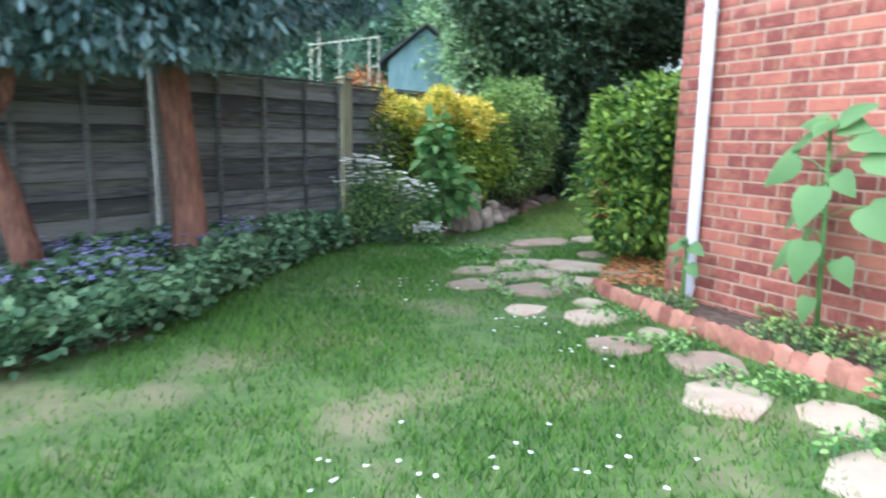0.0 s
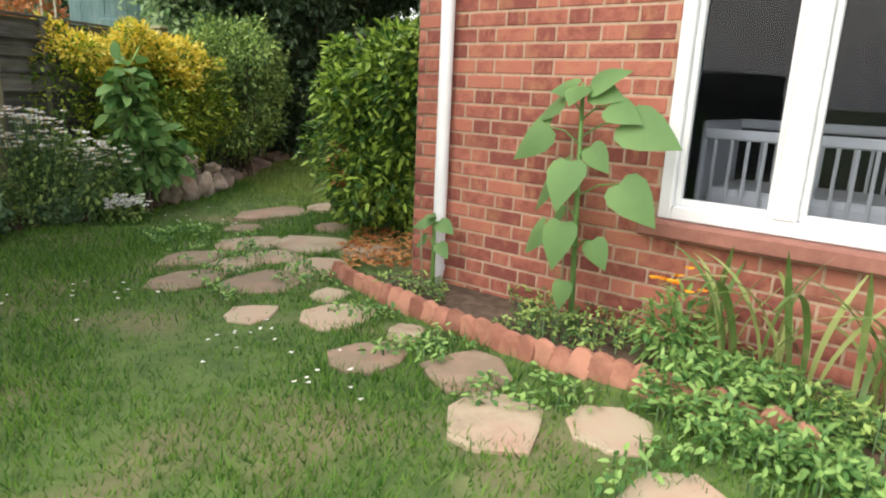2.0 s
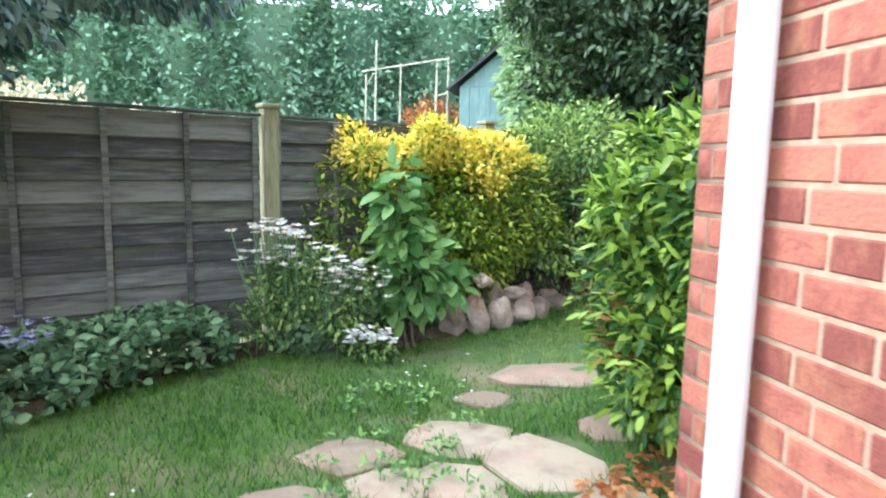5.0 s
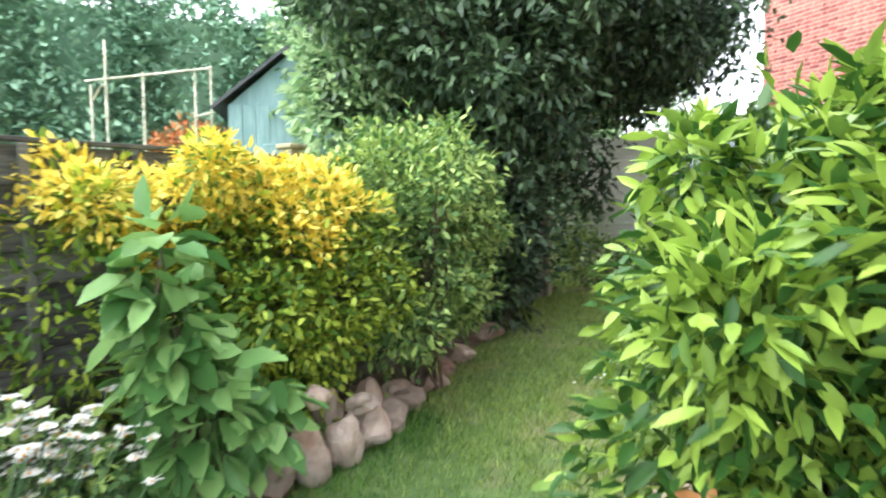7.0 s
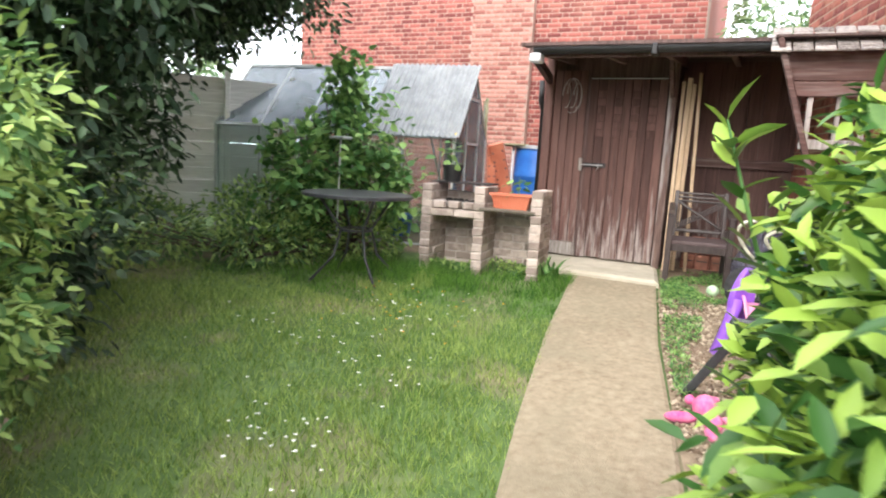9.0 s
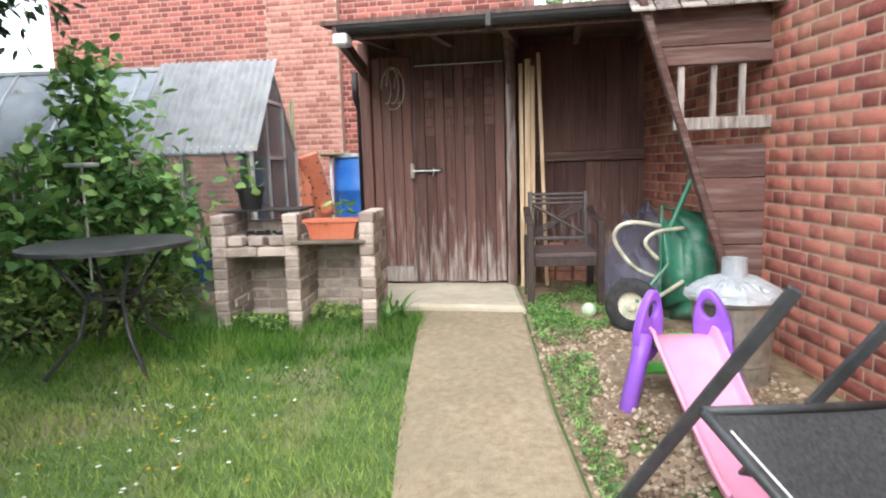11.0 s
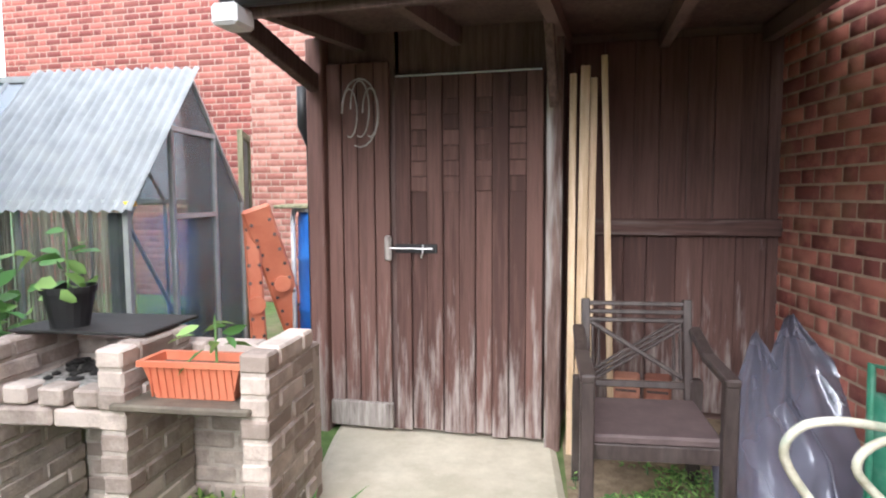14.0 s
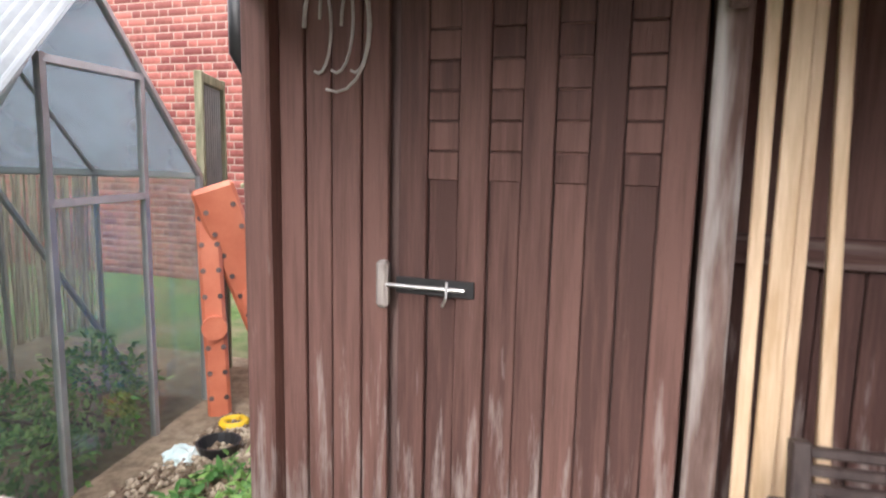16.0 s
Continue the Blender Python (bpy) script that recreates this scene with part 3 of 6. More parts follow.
for j in range(5):
    for i in range(7):
        piece("shingle", SHINGLE, tile_roof, sci @ pose(5.34 + j * 0.085, 2.38 + i * 0.13, 2.13 + j * 0.045, 0, -24 + random.uniform(-3, 3), random.uniform(-2, 2)))

# gutter
gutter = thing("gutter", "black plastic gutter along the shed roof edge", "gutter", (5.84, 4.0, 2.225))

gi = Matrix.Translation((-5.58, -4.0, -2.2))
g = bmesh.new()
ring = [[g.verts.new(gi @ Vector((5.55 + r * math.cos(a), y, 2.22 + r * math.sin(a)))) for r, a in [(0.055, math.pi * (1 + k / 8)) for k in range(9)] + [(0.048, math.pi * (2 - k / 8)) for k in range(9)]] for y in (5.06, 2.95)]
for k in range(18):
    g.faces.new((ring[0][k], ring[0][(k + 1) % 18], ring[1][(k + 1) % 18], ring[1][k]))
for r in ring:
    g.faces.new(r)
M_BLACK = paint("black_plastic", (0.015, 0.015, 0.016), (0.035, 0.035, 0.037), 0.45, 6, 0.05)
part("channel", g, M_BLACK, gutter)
part("joint", boxes(((0.13, 0.05, 0.09), gi @ pose(5.55, 4.05, 2.19)), bevel=0.01), M_BLACK, gutter)
part("white_end_block", boxes(((0.13, 0.1, 0.075), gi @ pose(5.56, 5.04, 2.135)), bevel=0.012), M_WHITE, gutter, "white painted rafter end")

# house window, sill, pipe
FWW = wall_frame(A, DF, NF)
window = thing("window_1", "white plastic casement window with dark interior behind", "window", kind="structure")
window.matrix_world = FWW
fr = bmesh.new()
for x0, x1, z0, z1, t in ((WX0, WX0 + 0.055, WZ0, WZ1, 0.07), (WX1 - 0.055, WX1, WZ0, WZ1, 0.07), (WX0 + 0.055, WX1 - 0.055, WZ0, WZ0 + 0.06, 0.07), (WX0 + 0.055, WX1 - 0.055, WZ1 - 0.075, WZ1, 0.07), (1.87, 1.96, WZ0 + 0.06, WZ1 - 0.075, 0.075), (2.42, 2.51, WZ0 + 0.06, WZ1 - 0.075, 0.075)):
    box(fr, (x1 - x0, z1 - z0, t), Matrix.Translation(((x0 + x1) / 2, (z0 + z1) / 2, -0.01)), 0.006)
part("window_frame", fr, M_WHITE, window)
for x0, x1 in ((WX0 + 0.055, 1.87), (1.96, 2.42), (2.51, WX1 - 0.055)):
    sash = bmesh.new()
    for a0, a1, c0, c1 in ((x0, x0 + 0.025, WZ0 + 0.06, WZ1 - 0.075), (x1 - 0.025, x1, WZ0 + 0.06, WZ1 - 0.075), (x0 + 0.025, x1 - 0.025, WZ0 + 0.06, WZ0 + 0.088), (x0 + 0.025, x1 - 0.025, WZ1 - 0.105, WZ1 - 0.075)):
        box(sash, (a1 - a0, c1 - c0, 0.04), Matrix.Translation(((a0 + a1) / 2, (c0 + c1) / 2, -0.03)), 0.004)
    sa = part("sash", sash, M_WHITE, window)
    pn = part("pane", boxes(((x1 - x0 - 0.048, WZ1 - WZ0 - 0.192, 0.006), Matrix.Translation(((x0 + x1) / 2, (WZ0 + WZ1) / 2 - 0.008, -0.04)))), M_WINGLASS, window)
    pn.visible_shadow = False
M_SILLTILE = paint("red_tile", (0.22, 0.09, 0.07), (0.36, 0.16, 0.12), 0.6, 8, 0.2)
part("window_sill", boxes(((WX1 - WX0 + 0.14, 0.075, 0.13), Matrix.Translation(((WX0 + WX1) / 2, WZ0 - 0.04, 0.02))), bevel=0.012), M_SILLTILE, window, "dark red tile sill")
# near-black walls: the gloom of the unlit room is put into their colour
M_ROOM = paint("room_shade_colour", (0.035, 0.036, 0.055), (0.06, 0.062, 0.085), 0.9, 3, 0)
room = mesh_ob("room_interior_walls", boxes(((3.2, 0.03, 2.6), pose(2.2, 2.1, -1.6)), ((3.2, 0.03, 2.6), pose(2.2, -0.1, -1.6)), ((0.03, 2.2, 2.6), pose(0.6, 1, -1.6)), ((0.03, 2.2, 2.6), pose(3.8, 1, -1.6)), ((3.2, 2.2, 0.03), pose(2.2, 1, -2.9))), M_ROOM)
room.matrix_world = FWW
tagged(room, "plain room behind the window, its dimness painted into the walls", "room", kind="structure")
dp = thing("downpipe", "white plastic rainwater downpipe on the brick corner", "downpipe", tuple(A + DF * 0.24 + NF * 0.055))
part("pipe", tube(bmesh.new(), [(-0.02, -0.004, -0.02), (0, 0, 0.05), (0, 0, 0.1), (0, 0, 4.6)], 0.036, 16), M_WHITE, dp, smooth=True)
for z in (0.06, 1.7):
    part("bracket", tube(bmesh.new(), [(0, 0, z), (0, 0, z + 0.03)], 0.041, 16), M_WHITE, dp)


# ---- plants ----
def leaf_part(name, sets, material, parent):
    v, f = join_raw(*sets)
    inv = np.array(parent.matrix_world.inverted())
    v = v @ inv[:3, :3].T + inv[:3, 3]
    ob = new(name, raw_mesh(name, v, f, material))
    ob.parent = parent
    return ob


def stems(parent, base, tips, r=0.012, material=None, name="branch"):
    bm = bmesh.new()
    inv = parent.matrix_world.inverted()
    for tip in tips:
        a, b = Vector(base) + Vector((random.uniform(-.1, .1), random.uniform(-.1, .1), 0)), Vector(tip)
        mid = (a + b) / 2 + Vector((random.uniform(-.1, .1), random.uniform(-.1, .1), 0.05))
        tube(bm, [inv @ a, inv @ mid, inv @ b], [r, r * 0.7, r * 0.3], 5)
    return part(name, bm, material or M_TWIG, parent)


def lumps(blobs, n, seed, lo=0.22, hi=0.4):
    """Smaller tufts on the skins of larger blobs, for an uneven outline."""
    g = np.random.default_rng(seed)
    more = []
    for _ in range(n):
        b = blobs[g.integers(len(blobs))]
        d = unit(g.normal(size=(1, 3)))[0]
        k = lo + (hi - lo) * g.random()
        m = k * min(b[3:])
        more.append((b[0] + d[0] * b[3] * 0.95, b[1] + d[1] * b[4] * 0.95, b[2] + d[2] * b[5] * 0.95, m, m, m * 1.15))
    return list(blobs) + more


def bush(name, label, category, base, blobs, n, size, material, seed=1, rough=0.22, inner=0.4, wild=0.6, droop=0.25, extra=(), tufts=0):
    b = thing(name, label, category, base)
    blobs = lumps(blobs, tufts, seed) if tufts else blobs
    bpy.context.view_layer.update()
    p, o = blobs_points(blobs, n, rough, inner, seed)
    keep = p[:, 2] > base[2] + 0.02
    leaf_part("leaves", [leaves(p[keep], o[keep], size[0], size[1], droop, wild)], material, b)
    for mat2, cnt, cond, seed2 in extra:
        p, o = blobs_points(blobs, cnt, rough, 0.12, seed2)
        keep = cond(p)
        leaf_part("leaves", [leaves(p[keep], o[keep], size[0], size[1], droop, wild)], mat2, b)
    tips = [tuple(np.array(q[:3]) + 0.5 * np.array(q[3:]) * rng.normal(size=3) * 0.6) for q in blobs[:8] for _ in range(4)]
    stems(b, base, tips)
    return b


laurel = bush("laurel_shrub", "glossy bright green cherry laurel bush beside the house corner", "shrub", (1.35, 2.75, 0.0),
              [(1.3, 2.75, 0.72, 0.46, 0.48, 0.68), (1.25, 2.5, 0.4, 0.42, 0.42, 0.42), (1.4, 2.35, 1.05, 0.42, 0.4, 0.42), (1.72, 2.74, 0.7, 0.42, 0.4, 0.62), (1.6, 2.7, 1.15, 0.32, 0.35, 0.35), (1.95, 2.95, 1.08, 0.18, 0.18, 0.42)], 26000, (0.082, 0.031), L_LAUREL, 3, 0.3, 0.55, 0.75, tufts=26)
for root, tip, n in (((1.85, 3.0, 0.4), (1.93, 3.29, 1.4), 34), ((1.95, 2.95, 0.5), (2.02, 3.16, 1.22), 30), ((1.9, 2.95, 0.3), (2.0, 3.2, 0.92), 30)):
    # long leafy shoots leaning over the path edge
    a, b = np.array(root), np.array(tip)
    g = np.random.default_rng(n)
    t = np.sort(g.random(n)) ** 0.7
    pos = a + (b - a) * t[:, None]
    turn = np.arange(n) * 2.4
    out = np.stack([np.cos(turn), np.sin(turn), 0.5 + 0.5 * t], 1)
    leaf_part("leaves", [leaves(pos, unit(out), 0.105, 0.042, 0.1, 0.2)], L_LAUREL, laurel)
    inv = laurel.matrix_world.inverted()
    part("branch", tube(bmesh.new(), [inv @ Vector(root), inv @ (Vector(root).lerp(Vector(tip), 0.5) + Vector((0.02, -0.02, 0))), inv @ Vector(tip)], [0.009, 0.007, 0.003], 6), L_BROAD, laurel)
gold = bush("golden_shrub", "privet bush with yellow-gold top growth and green below", "shrub", (0.25, 4.95, -0.05),
            [(-0.48, 4.72, 0.8, 0.45, 0.42, 0.6), (0.1, 4.85, 0.85, 0.5, 0.45, 0.6), (0.5, 5.0, 0.82, 0.5, 0.48, 0.58), (0.1, 4.9, 0.45, 0.65, 0.42, 0.45)], 18000, (0.055, 0.026), L_PRIVET, 4, tufts=26,
            extra=[(L_GOLD, 34000, lambda p: p[:, 2] > 1.07 + 0.09 * np.sin(p[:, 0] * 9) + 0.06 * np.sin(p[:, 1] * 23), 14)])
shrub = bush("green_shrub", "dense small-leaved green shrub behind the rockery", "shrub", (1.3, 5.45, 0.0),
             [(1.02, 5.33, 0.85, 0.45, 0.45, 0.62), (1.4, 5.72, 0.95, 0.48, 0.45, 0.55), (1.62, 6.1, 1.1, 0.42, 0.42, 0.5), (1.25, 5.5, 1.3, 0.45, 0.5, 0.4)], 17000, (0.06, 0.028), L_SHRUB, 5, 0.75, tufts=60)
tree = thing("dark_tree", "large dark-leaved tree overhanging the lawn", "tree", (2.9, 7.6, 0.08))
bpy.context.view_layer.update()
part("trunk", tube(bmesh.new(), [(0, 0, -0.1), (0.05, -0.05, 1.0), (0.1, -0.1, 2.2), (0.2, -0.2, 4.0)], [0.16, 0.13, 0.11, 0.05], 10), M_TWIG, tree, smooth=True)
tb = [(2.5, 7.1, 1.3, 0.8, 0.8, 1.2), (2.3, 6.7, 2.6, 1.0, 0.9, 1.0), (3.3, 7.0, 2.9, 1.1, 0.8, 0.8), (3.2, 7.6, 3.9, 1.6, 1.4, 1.2), (1.7, 6.9, 3.0, 0.9, 0.9, 1.1), (4.0, 6.8, 2.95, 0.8, 0.6, 0.6), (4.7, 7.7, 3.1, 0.9, 0.7, 0.75), (3.5, 8.3, 2.4, 1.2, 1.0, 1.6), (5.4, 8.8, 3.7, 1.0, 1.0, 1.0), (2.7, 6.3, 3.3, 1.0, 0.8, 0.8), (5.2, 7.6, 2.8, 0.75, 0.6, 0.5), (5.0, 7.1, 3.3, 0.8, 0.6, 0.6), (2.35, 6.75, 0.85, 0.6, 0.55, 0.85), (4.3, 7.7, 2.4, 0.7, 0.6, 0.45), (5.2, 8.2, 2.75, 0.6, 0.5, 0.4)]
p, o = blobs_points(lumps(tb, 60, 6), 72000, 0.6, 0.6, 6)
leaf_part("crown", [leaves(p, o, 0.1, 0.045, 0.4, 0.8)], L_DARK, tree)
stems(tree, (2.95, 7.5, 1.6), [(q[0], q[1], q[2]) for q in tb], 0.04, name="limb")

cedar = thing("conifer_tree", "blue-grey conifer with two reddish trunks", "tree", (-2.28, 2.45, -0.05))
bpy.context.view_layer.update()
part("trunk", tube(bmesh.new(), [(0, 0, -0.1), (0.0, 0.02, 0.5), (-0.05, 0.05, 1.2), (-0.1, 0.1, 2.4), (-0.1, 0.1, 4.0)], [0.145, 0.11, 0.1, 0.1, 0.07], 12), M_BARK, cedar, "reddish flaking trunk", True)
part("trunk", tube(bmesh.new(), [(-0.72, -0.55, -0.1), (-0.85, -0.5, 0.5), (-1.1, -0.4, 1.3), (-1.3, -0.3, 2.4)], [0.09, 0.08, 0.075, 0.06], 10), M_BARK, cedar, "", True)
part("limb", tube(bmesh.new(), [(-1.0, -0.45, 1.0), (-0.85, -0.5, 1.2), (-0.8, -0.3, 1.6)], [0.045, 0.04, 0.03], 8), M_BARK, cedar, "", True)
cb = [(-2.6, 2.0, 1.85, 0.95, 0.8, 0.5), (-3.4, 1.5, 1.85, 0.9, 0.8, 0.55), (-1.9, 2.5, 1.95, 0.55, 0.6, 0.5), (-2.6, 2.2, 2.6, 1.5, 1.3, 0.8), (-1.35, 3.1, 2.3, 0.6, 0.6, 0.45)]
p, o = blobs_points(cb, 46000, 0.35, 0.35, 7)
leaf_part("crown", [leaves(p, o, 0.085, 0.03, 0.5, 0.7)], L_CEDAR, cedar)
stems(cedar, (-2.35, 2.5, 1.7), [q[:3] for q in cb], 0.05, M_BARK, "limb")

hedge = thing("conifer_hedge", "tall clipped dark green conifer hedge beyond the fence", "hedge", (-5, 12, 0))
bpy.context.view_layer.update()
hb = [(-9 + i * 1.5, 10.5 + 0.28 * i, 2.0 + 0.3 * math.sin(i * 1.7), 1.3, 1.1, 2.6 + 0.25 * math.sin(i * 2.3)) for i in range(9)]
p, o = blobs_points(hb, 90000, 0.12, 0.18, 8)
leaf_part("leaves", [leaves(p, o, 0.14, 0.07, 0.3, 0.7)], L_HEDGE, hedge)
part("inner_growth", boxes(*[((1.6, 0.6, 3.9), pose(b[0] + 5, b[1] - 11.8, 1.95, 0, 0, 11)) for b in hb]), L_HEDGE, hedge)
far = bush("tree", "pale green leafy garden tree beyond the fence", "tree", (2.2, 9.5, 0), [(1.9, 9.3, 2.6, 1.0, 0.9, 1.5), (2.6, 9.8, 3.6, 1.2, 1.0, 1.3), (1.17, 6.95, 1.95, 0.42, 0.4, 0.8), (1.62, 7.35, 2.3, 0.5, 0.5, 0.8)], 17000, (0.12, 0.05), L_MINT, 9, 0.35)
cream = bush("cream_shrub", "cream variegated shrub rising behind the fence", "shrub", (-3.2, 5.6, 0), [(-3.4, 5.4, 1.2, 0.7, 0.5, 0.6), (-2.6, 6.0, 1.1, 0.6, 0.5, 0.5)], 5000, (0.07, 0.035), L_CREAM, 10)
# ---- shed yard: barbecue, greenhouse, furniture and clutter ----
M_SOOT = paint("sooty_steel", (0.012, 0.012, 0.012), (0.04, 0.037, 0.035), 0.6, 20, 0.3)
M_ASH = paint("ash", (0.12, 0.11, 0.1), (0.45, 0.43, 0.4), 0.95, 40, 0.8)
M_SLATE = paint("slate", (0.09, 0.075, 0.06), (0.2, 0.17, 0.13), 0.7, 8, 0.3)
M_OPLASTIC = paint("orange_plastic", (0.55, 0.15, 0.08), (0.68, 0.24, 0.14), 0.45, 4, 0.05, stain=(0.45, 0.16, 0.1), stain_amount=0.3)
M_BLUE = paint("blue_plastic", (0.015, 0.1, 0.42), (0.04, 0.19, 0.58), 0.4, 4, 0.05)
M_METALDARK = paint("dark_grey_metal", (0.03, 0.033, 0.035), (0.07, 0.075, 0.08), 0.45, 12, 0.1)
M_CHAIR = paint("dark_brown_wood_stain", (0.028, 0.02, 0.019), (0.07, 0.052, 0.048), 0.42, 9, 0.15, grain=(4, 4, 1), stain=(0.16, 0.14, 0.13), stain_amount=0.25)
M_SEAT = paint("faded_brown_seat", (0.075, 0.052, 0.052), (0.12, 0.085, 0.083), 0.6, 9, 0.1)
M_GALV = paint("galvanised_steel", (0.34, 0.38, 0.4), (0.56, 0.6, 0.63), 0.55, 7, 0.4, metal=0.4, stain=(0.3, 0.32, 0.33), stain_amount=0.5, coarse=4)
M_BIN = paint("sooty_galvanised_steel", (0.2, 0.18, 0.15), (0.5, 0.46, 0.4), 0.55, 7, 0.15, metal=0.5, stain=(0.25, 0.16, 0.1), stain_amount=0.6, coarse=3)
M_GREENP = paint("green_enamel", (0.015, 0.11, 0.06), (0.06, 0.25, 0.16), 0.4, 6, 0.1, stain=(0.45, 0.52, 0.48), stain_amount=0.35, coarse=4)
M_CREAMP = paint("worn_cream_paint", (0.35, 0.33, 0.24), (0.7, 0.68, 0.56), 0.55, 12, 0.15, stain=(0.1, 0.25, 0.17), stain_amount=0.5, coarse=6)
M_RUBBER = paint("rubber", (0.02, 0.02, 0.02), (0.06, 0.06, 0.065), 0.85, 20, 0.2)
M_PURPLE = paint("purple_plastic", (0.24, 0.09, 0.55), (0.33, 0.14, 0.68), 0.4, 3, 0.02)
M_PINK = paint("pink_plastic", (0.78, 0.3, 0.45), (0.85, 0.4, 0.55), 0.42, 3, 0.02)
M_PLUSH = paint("pink_plush", (0.7, 0.1, 0.3), (0.85, 0.3, 0.45), 0.95, 30, 0.5)
M_LIME = paint("green_plastic", (0.08, 0.42, 0.06), (0.14, 0.55, 0.1), 0.4, 3, 0.02)
M_SLING = paint("black_mesh_fabric", (0.03, 0.033, 0.036), (0.075, 0.08, 0.085), 0.75, 60, 0.3)
M_SHEET = glassy("clear_polythene", (0.62, 0.62, 0.72), 0.2, 0.82, film=0.35, film_colour=(0.5, 0.5, 0.6))
M_REED = paint("reed", (0.24, 0.18, 0.12), (0.5, 0.42, 0.3), 0.85, 10, 0.2, per_island=0.8)
M_YELLOW = paint("yellow_plastic", (0.8, 0.5, 0.02), (0.85, 0.58, 0.05), 0.45, 3, 0.02)
M_WHITEWOOD = paint("white_painted_boards", (0.66, 0.66, 0.63), (0.84, 0.84, 0.81), 0.75, 7, 0.2, grain=(0.6, 5, 5), per_object=0.3)
M_STEEL = paint("bright_steel", (0.5, 0.5, 0.5), (0.7, 0.7, 0.7), 0.3, 10, 0.05, metal=0.9)

# barbecue of tumbled bricks
bbq = thing("brick_barbecue", "two-bay barbecue of tumbled grey-brown bricks", "barbecue", (5.47, 5.92, 0.22), math.degrees(math.atan2(-0.995, 0.1)))
BB = to_mesh("brick", box(bmesh.new(), (0.212, 0.1, 0.066), Matrix(), 0.009), M_BBQ)
BH = to_mesh("brick", box(bmesh.new(), (0.1, 0.1, 0.066), Matrix(), 0.009), M_BBQ)


def bbq_brick(u, v, k, turn, half=False):
    piece("brick", BH if half else BB, bbq, pose(u + random.uniform(-.004, .004), v + random.uniform(-.004, .004), 0.036 + k * 0.0735, random.uniform(-1, 1), random.uniform(-1, 1), turn + random.uniform(-1.5, 1.5)))


for k in range(11):
    for u in (0.055, 0.555, 1.065):
        if k % 2:
            bbq_brick(u, 0.108, k, 90)
            bbq_brick(u, 0.328, k, 90)
        else:
            bbq_brick(u, 0.052, k, 90, True)
            bbq_brick(u, 0.215, k, 90)
            bbq_brick(u, 0.378, k, 90, True)
    if k < 10:
        x = 0.108 if k % 2 else 0.218
        while x < 1.06:
            bbq_brick(x, 0.49, k, 0)
            x += 0.222
    if k in (7, 8):
        for u in ((0.2, 0.42) if k == 7 else (0.16, 0.31, 0.45)):
            bbq_brick(u, 0.07, k, 0, k == 8)
part("mortar", boxes(((0.088, 0.41, 0.785), pose(0.055, 0.215, 0.393)), ((0.088, 0.41, 0.785), pose(0.555, 0.215, 0.393)), ((0.088, 0.41, 0.785), pose(1.065, 0.215, 0.393)), ((1.08, 0.088, 0.715), pose(0.56, 0.49, 0.36))), M_MORTAR, bbq)
part("fire_tray", boxes(((0.42, 0.34, 0.03), pose(0.305, 0.27, 0.63)), bevel=0.004), M_ASH, bbq, "tray of grey ash and charcoal")
cl = bmesh.new()
for _ in range(60):
    bmesh.ops.create_icosphere(cl, subdivisions=1, radius=random.uniform(0.008, 0.022), matrix=pose(random.uniform(0.12, 0.49), random.uniform(0.14, 0.42), 0.652) @ Matrix.Diagonal((1, 1.3, 0.6, 1)))
tagged(part("charcoal", cl, M_SOOT, bbq), kind="stuff")
part("cover_plate", boxes(((0.56, 0.36, 0.012), pose(0.3, 0.35, 0.818)), bevel=0.003), M_SOOT, bbq, "black steel cover plate")
part("shelf", boxes(((0.5, 0.42, 0.025), pose(0.81, 0.19, 0.612)), bevel=0.006), M_SLATE, bbq, "dark slate shelf")
bpy.context.view_layer.update()


def bbq_at(u, v, z):
    return tuple(bbq.matrix_world @ Vector((u, v, z)))


def sprig(parent, base, n, length, width, height, material, seed, spread=0.1):
    g = np.random.default_rng(seed)
    pos = np.array(base) + np.stack([g.normal(size=n) * spread * 0.25, g.normal(size=n) * spread * 0.25, g.random(n) * height], 1)
    out = np.stack([g.normal(size=n), g.normal(size=n), 0.4 * g.random(n)], 1)
    leaf_part("leaves", [leaves(pos, unit(out), length, width, 0.5, 0.2)], material, parent)
    inv = parent.matrix_world.inverted()
    part("stem", tube(bmesh.new(), [inv @ Vector(base), inv @ (Vector(base) + Vector((0.01, 0.01, height)))], [0.005, 0.003], 5), L_BROAD, parent)


pot = thing("plant_pot", "black plastic plant pot with a seedling on the barbecue", "plant pot", bbq_at(0.2, 0.27, 0.824))
part("pot", lathe(bmesh.new(), [(0, 0), (0.068, 0), (0.09, 0.13), (0.098, 0.13), (0.1, 0.155), (0.093, 0.155), (0.085, 0.13), (0, 0.128)], 20), M_BLACK, pot, smooth=False)
bpy.context.view_layer.update()
sprig(pot, bbq_at(0.2, 0.27, 0.94), 18, 0.11, 0.07, 0.25, L_VINE, 21, 0.25)
trough = thing("planter_trough", "orange plastic trough planter with soil and a young plant", "planter", bbq_at(0.82, 0.12, 0.6245), bbq.rotation_euler.z * 57.2958)
tr = bmesh.new()
prof = [(0.14, 0.05, 0), (0.175, 0.07, 0.115), (0.19, 0.082, 0.115), (0.19, 0.082, 0.135), (0.172, 0.066, 0.135), (0.165, 0.06, 0.1)]
rings = [[tr.verts.new((sx * a, sy * b, z)) for sx, sy in ((-1, -1), (1, -1), (1, 1), (-1, 1))] for a, b, z in prof]
for a, b in zip(rings, rings[1:]):
    for k in range(4):
        tr.faces.new((a[k], a[(k + 1) % 4], b[(k + 1) % 4], b[k]))
tr.faces.new(rings[0][::-1])
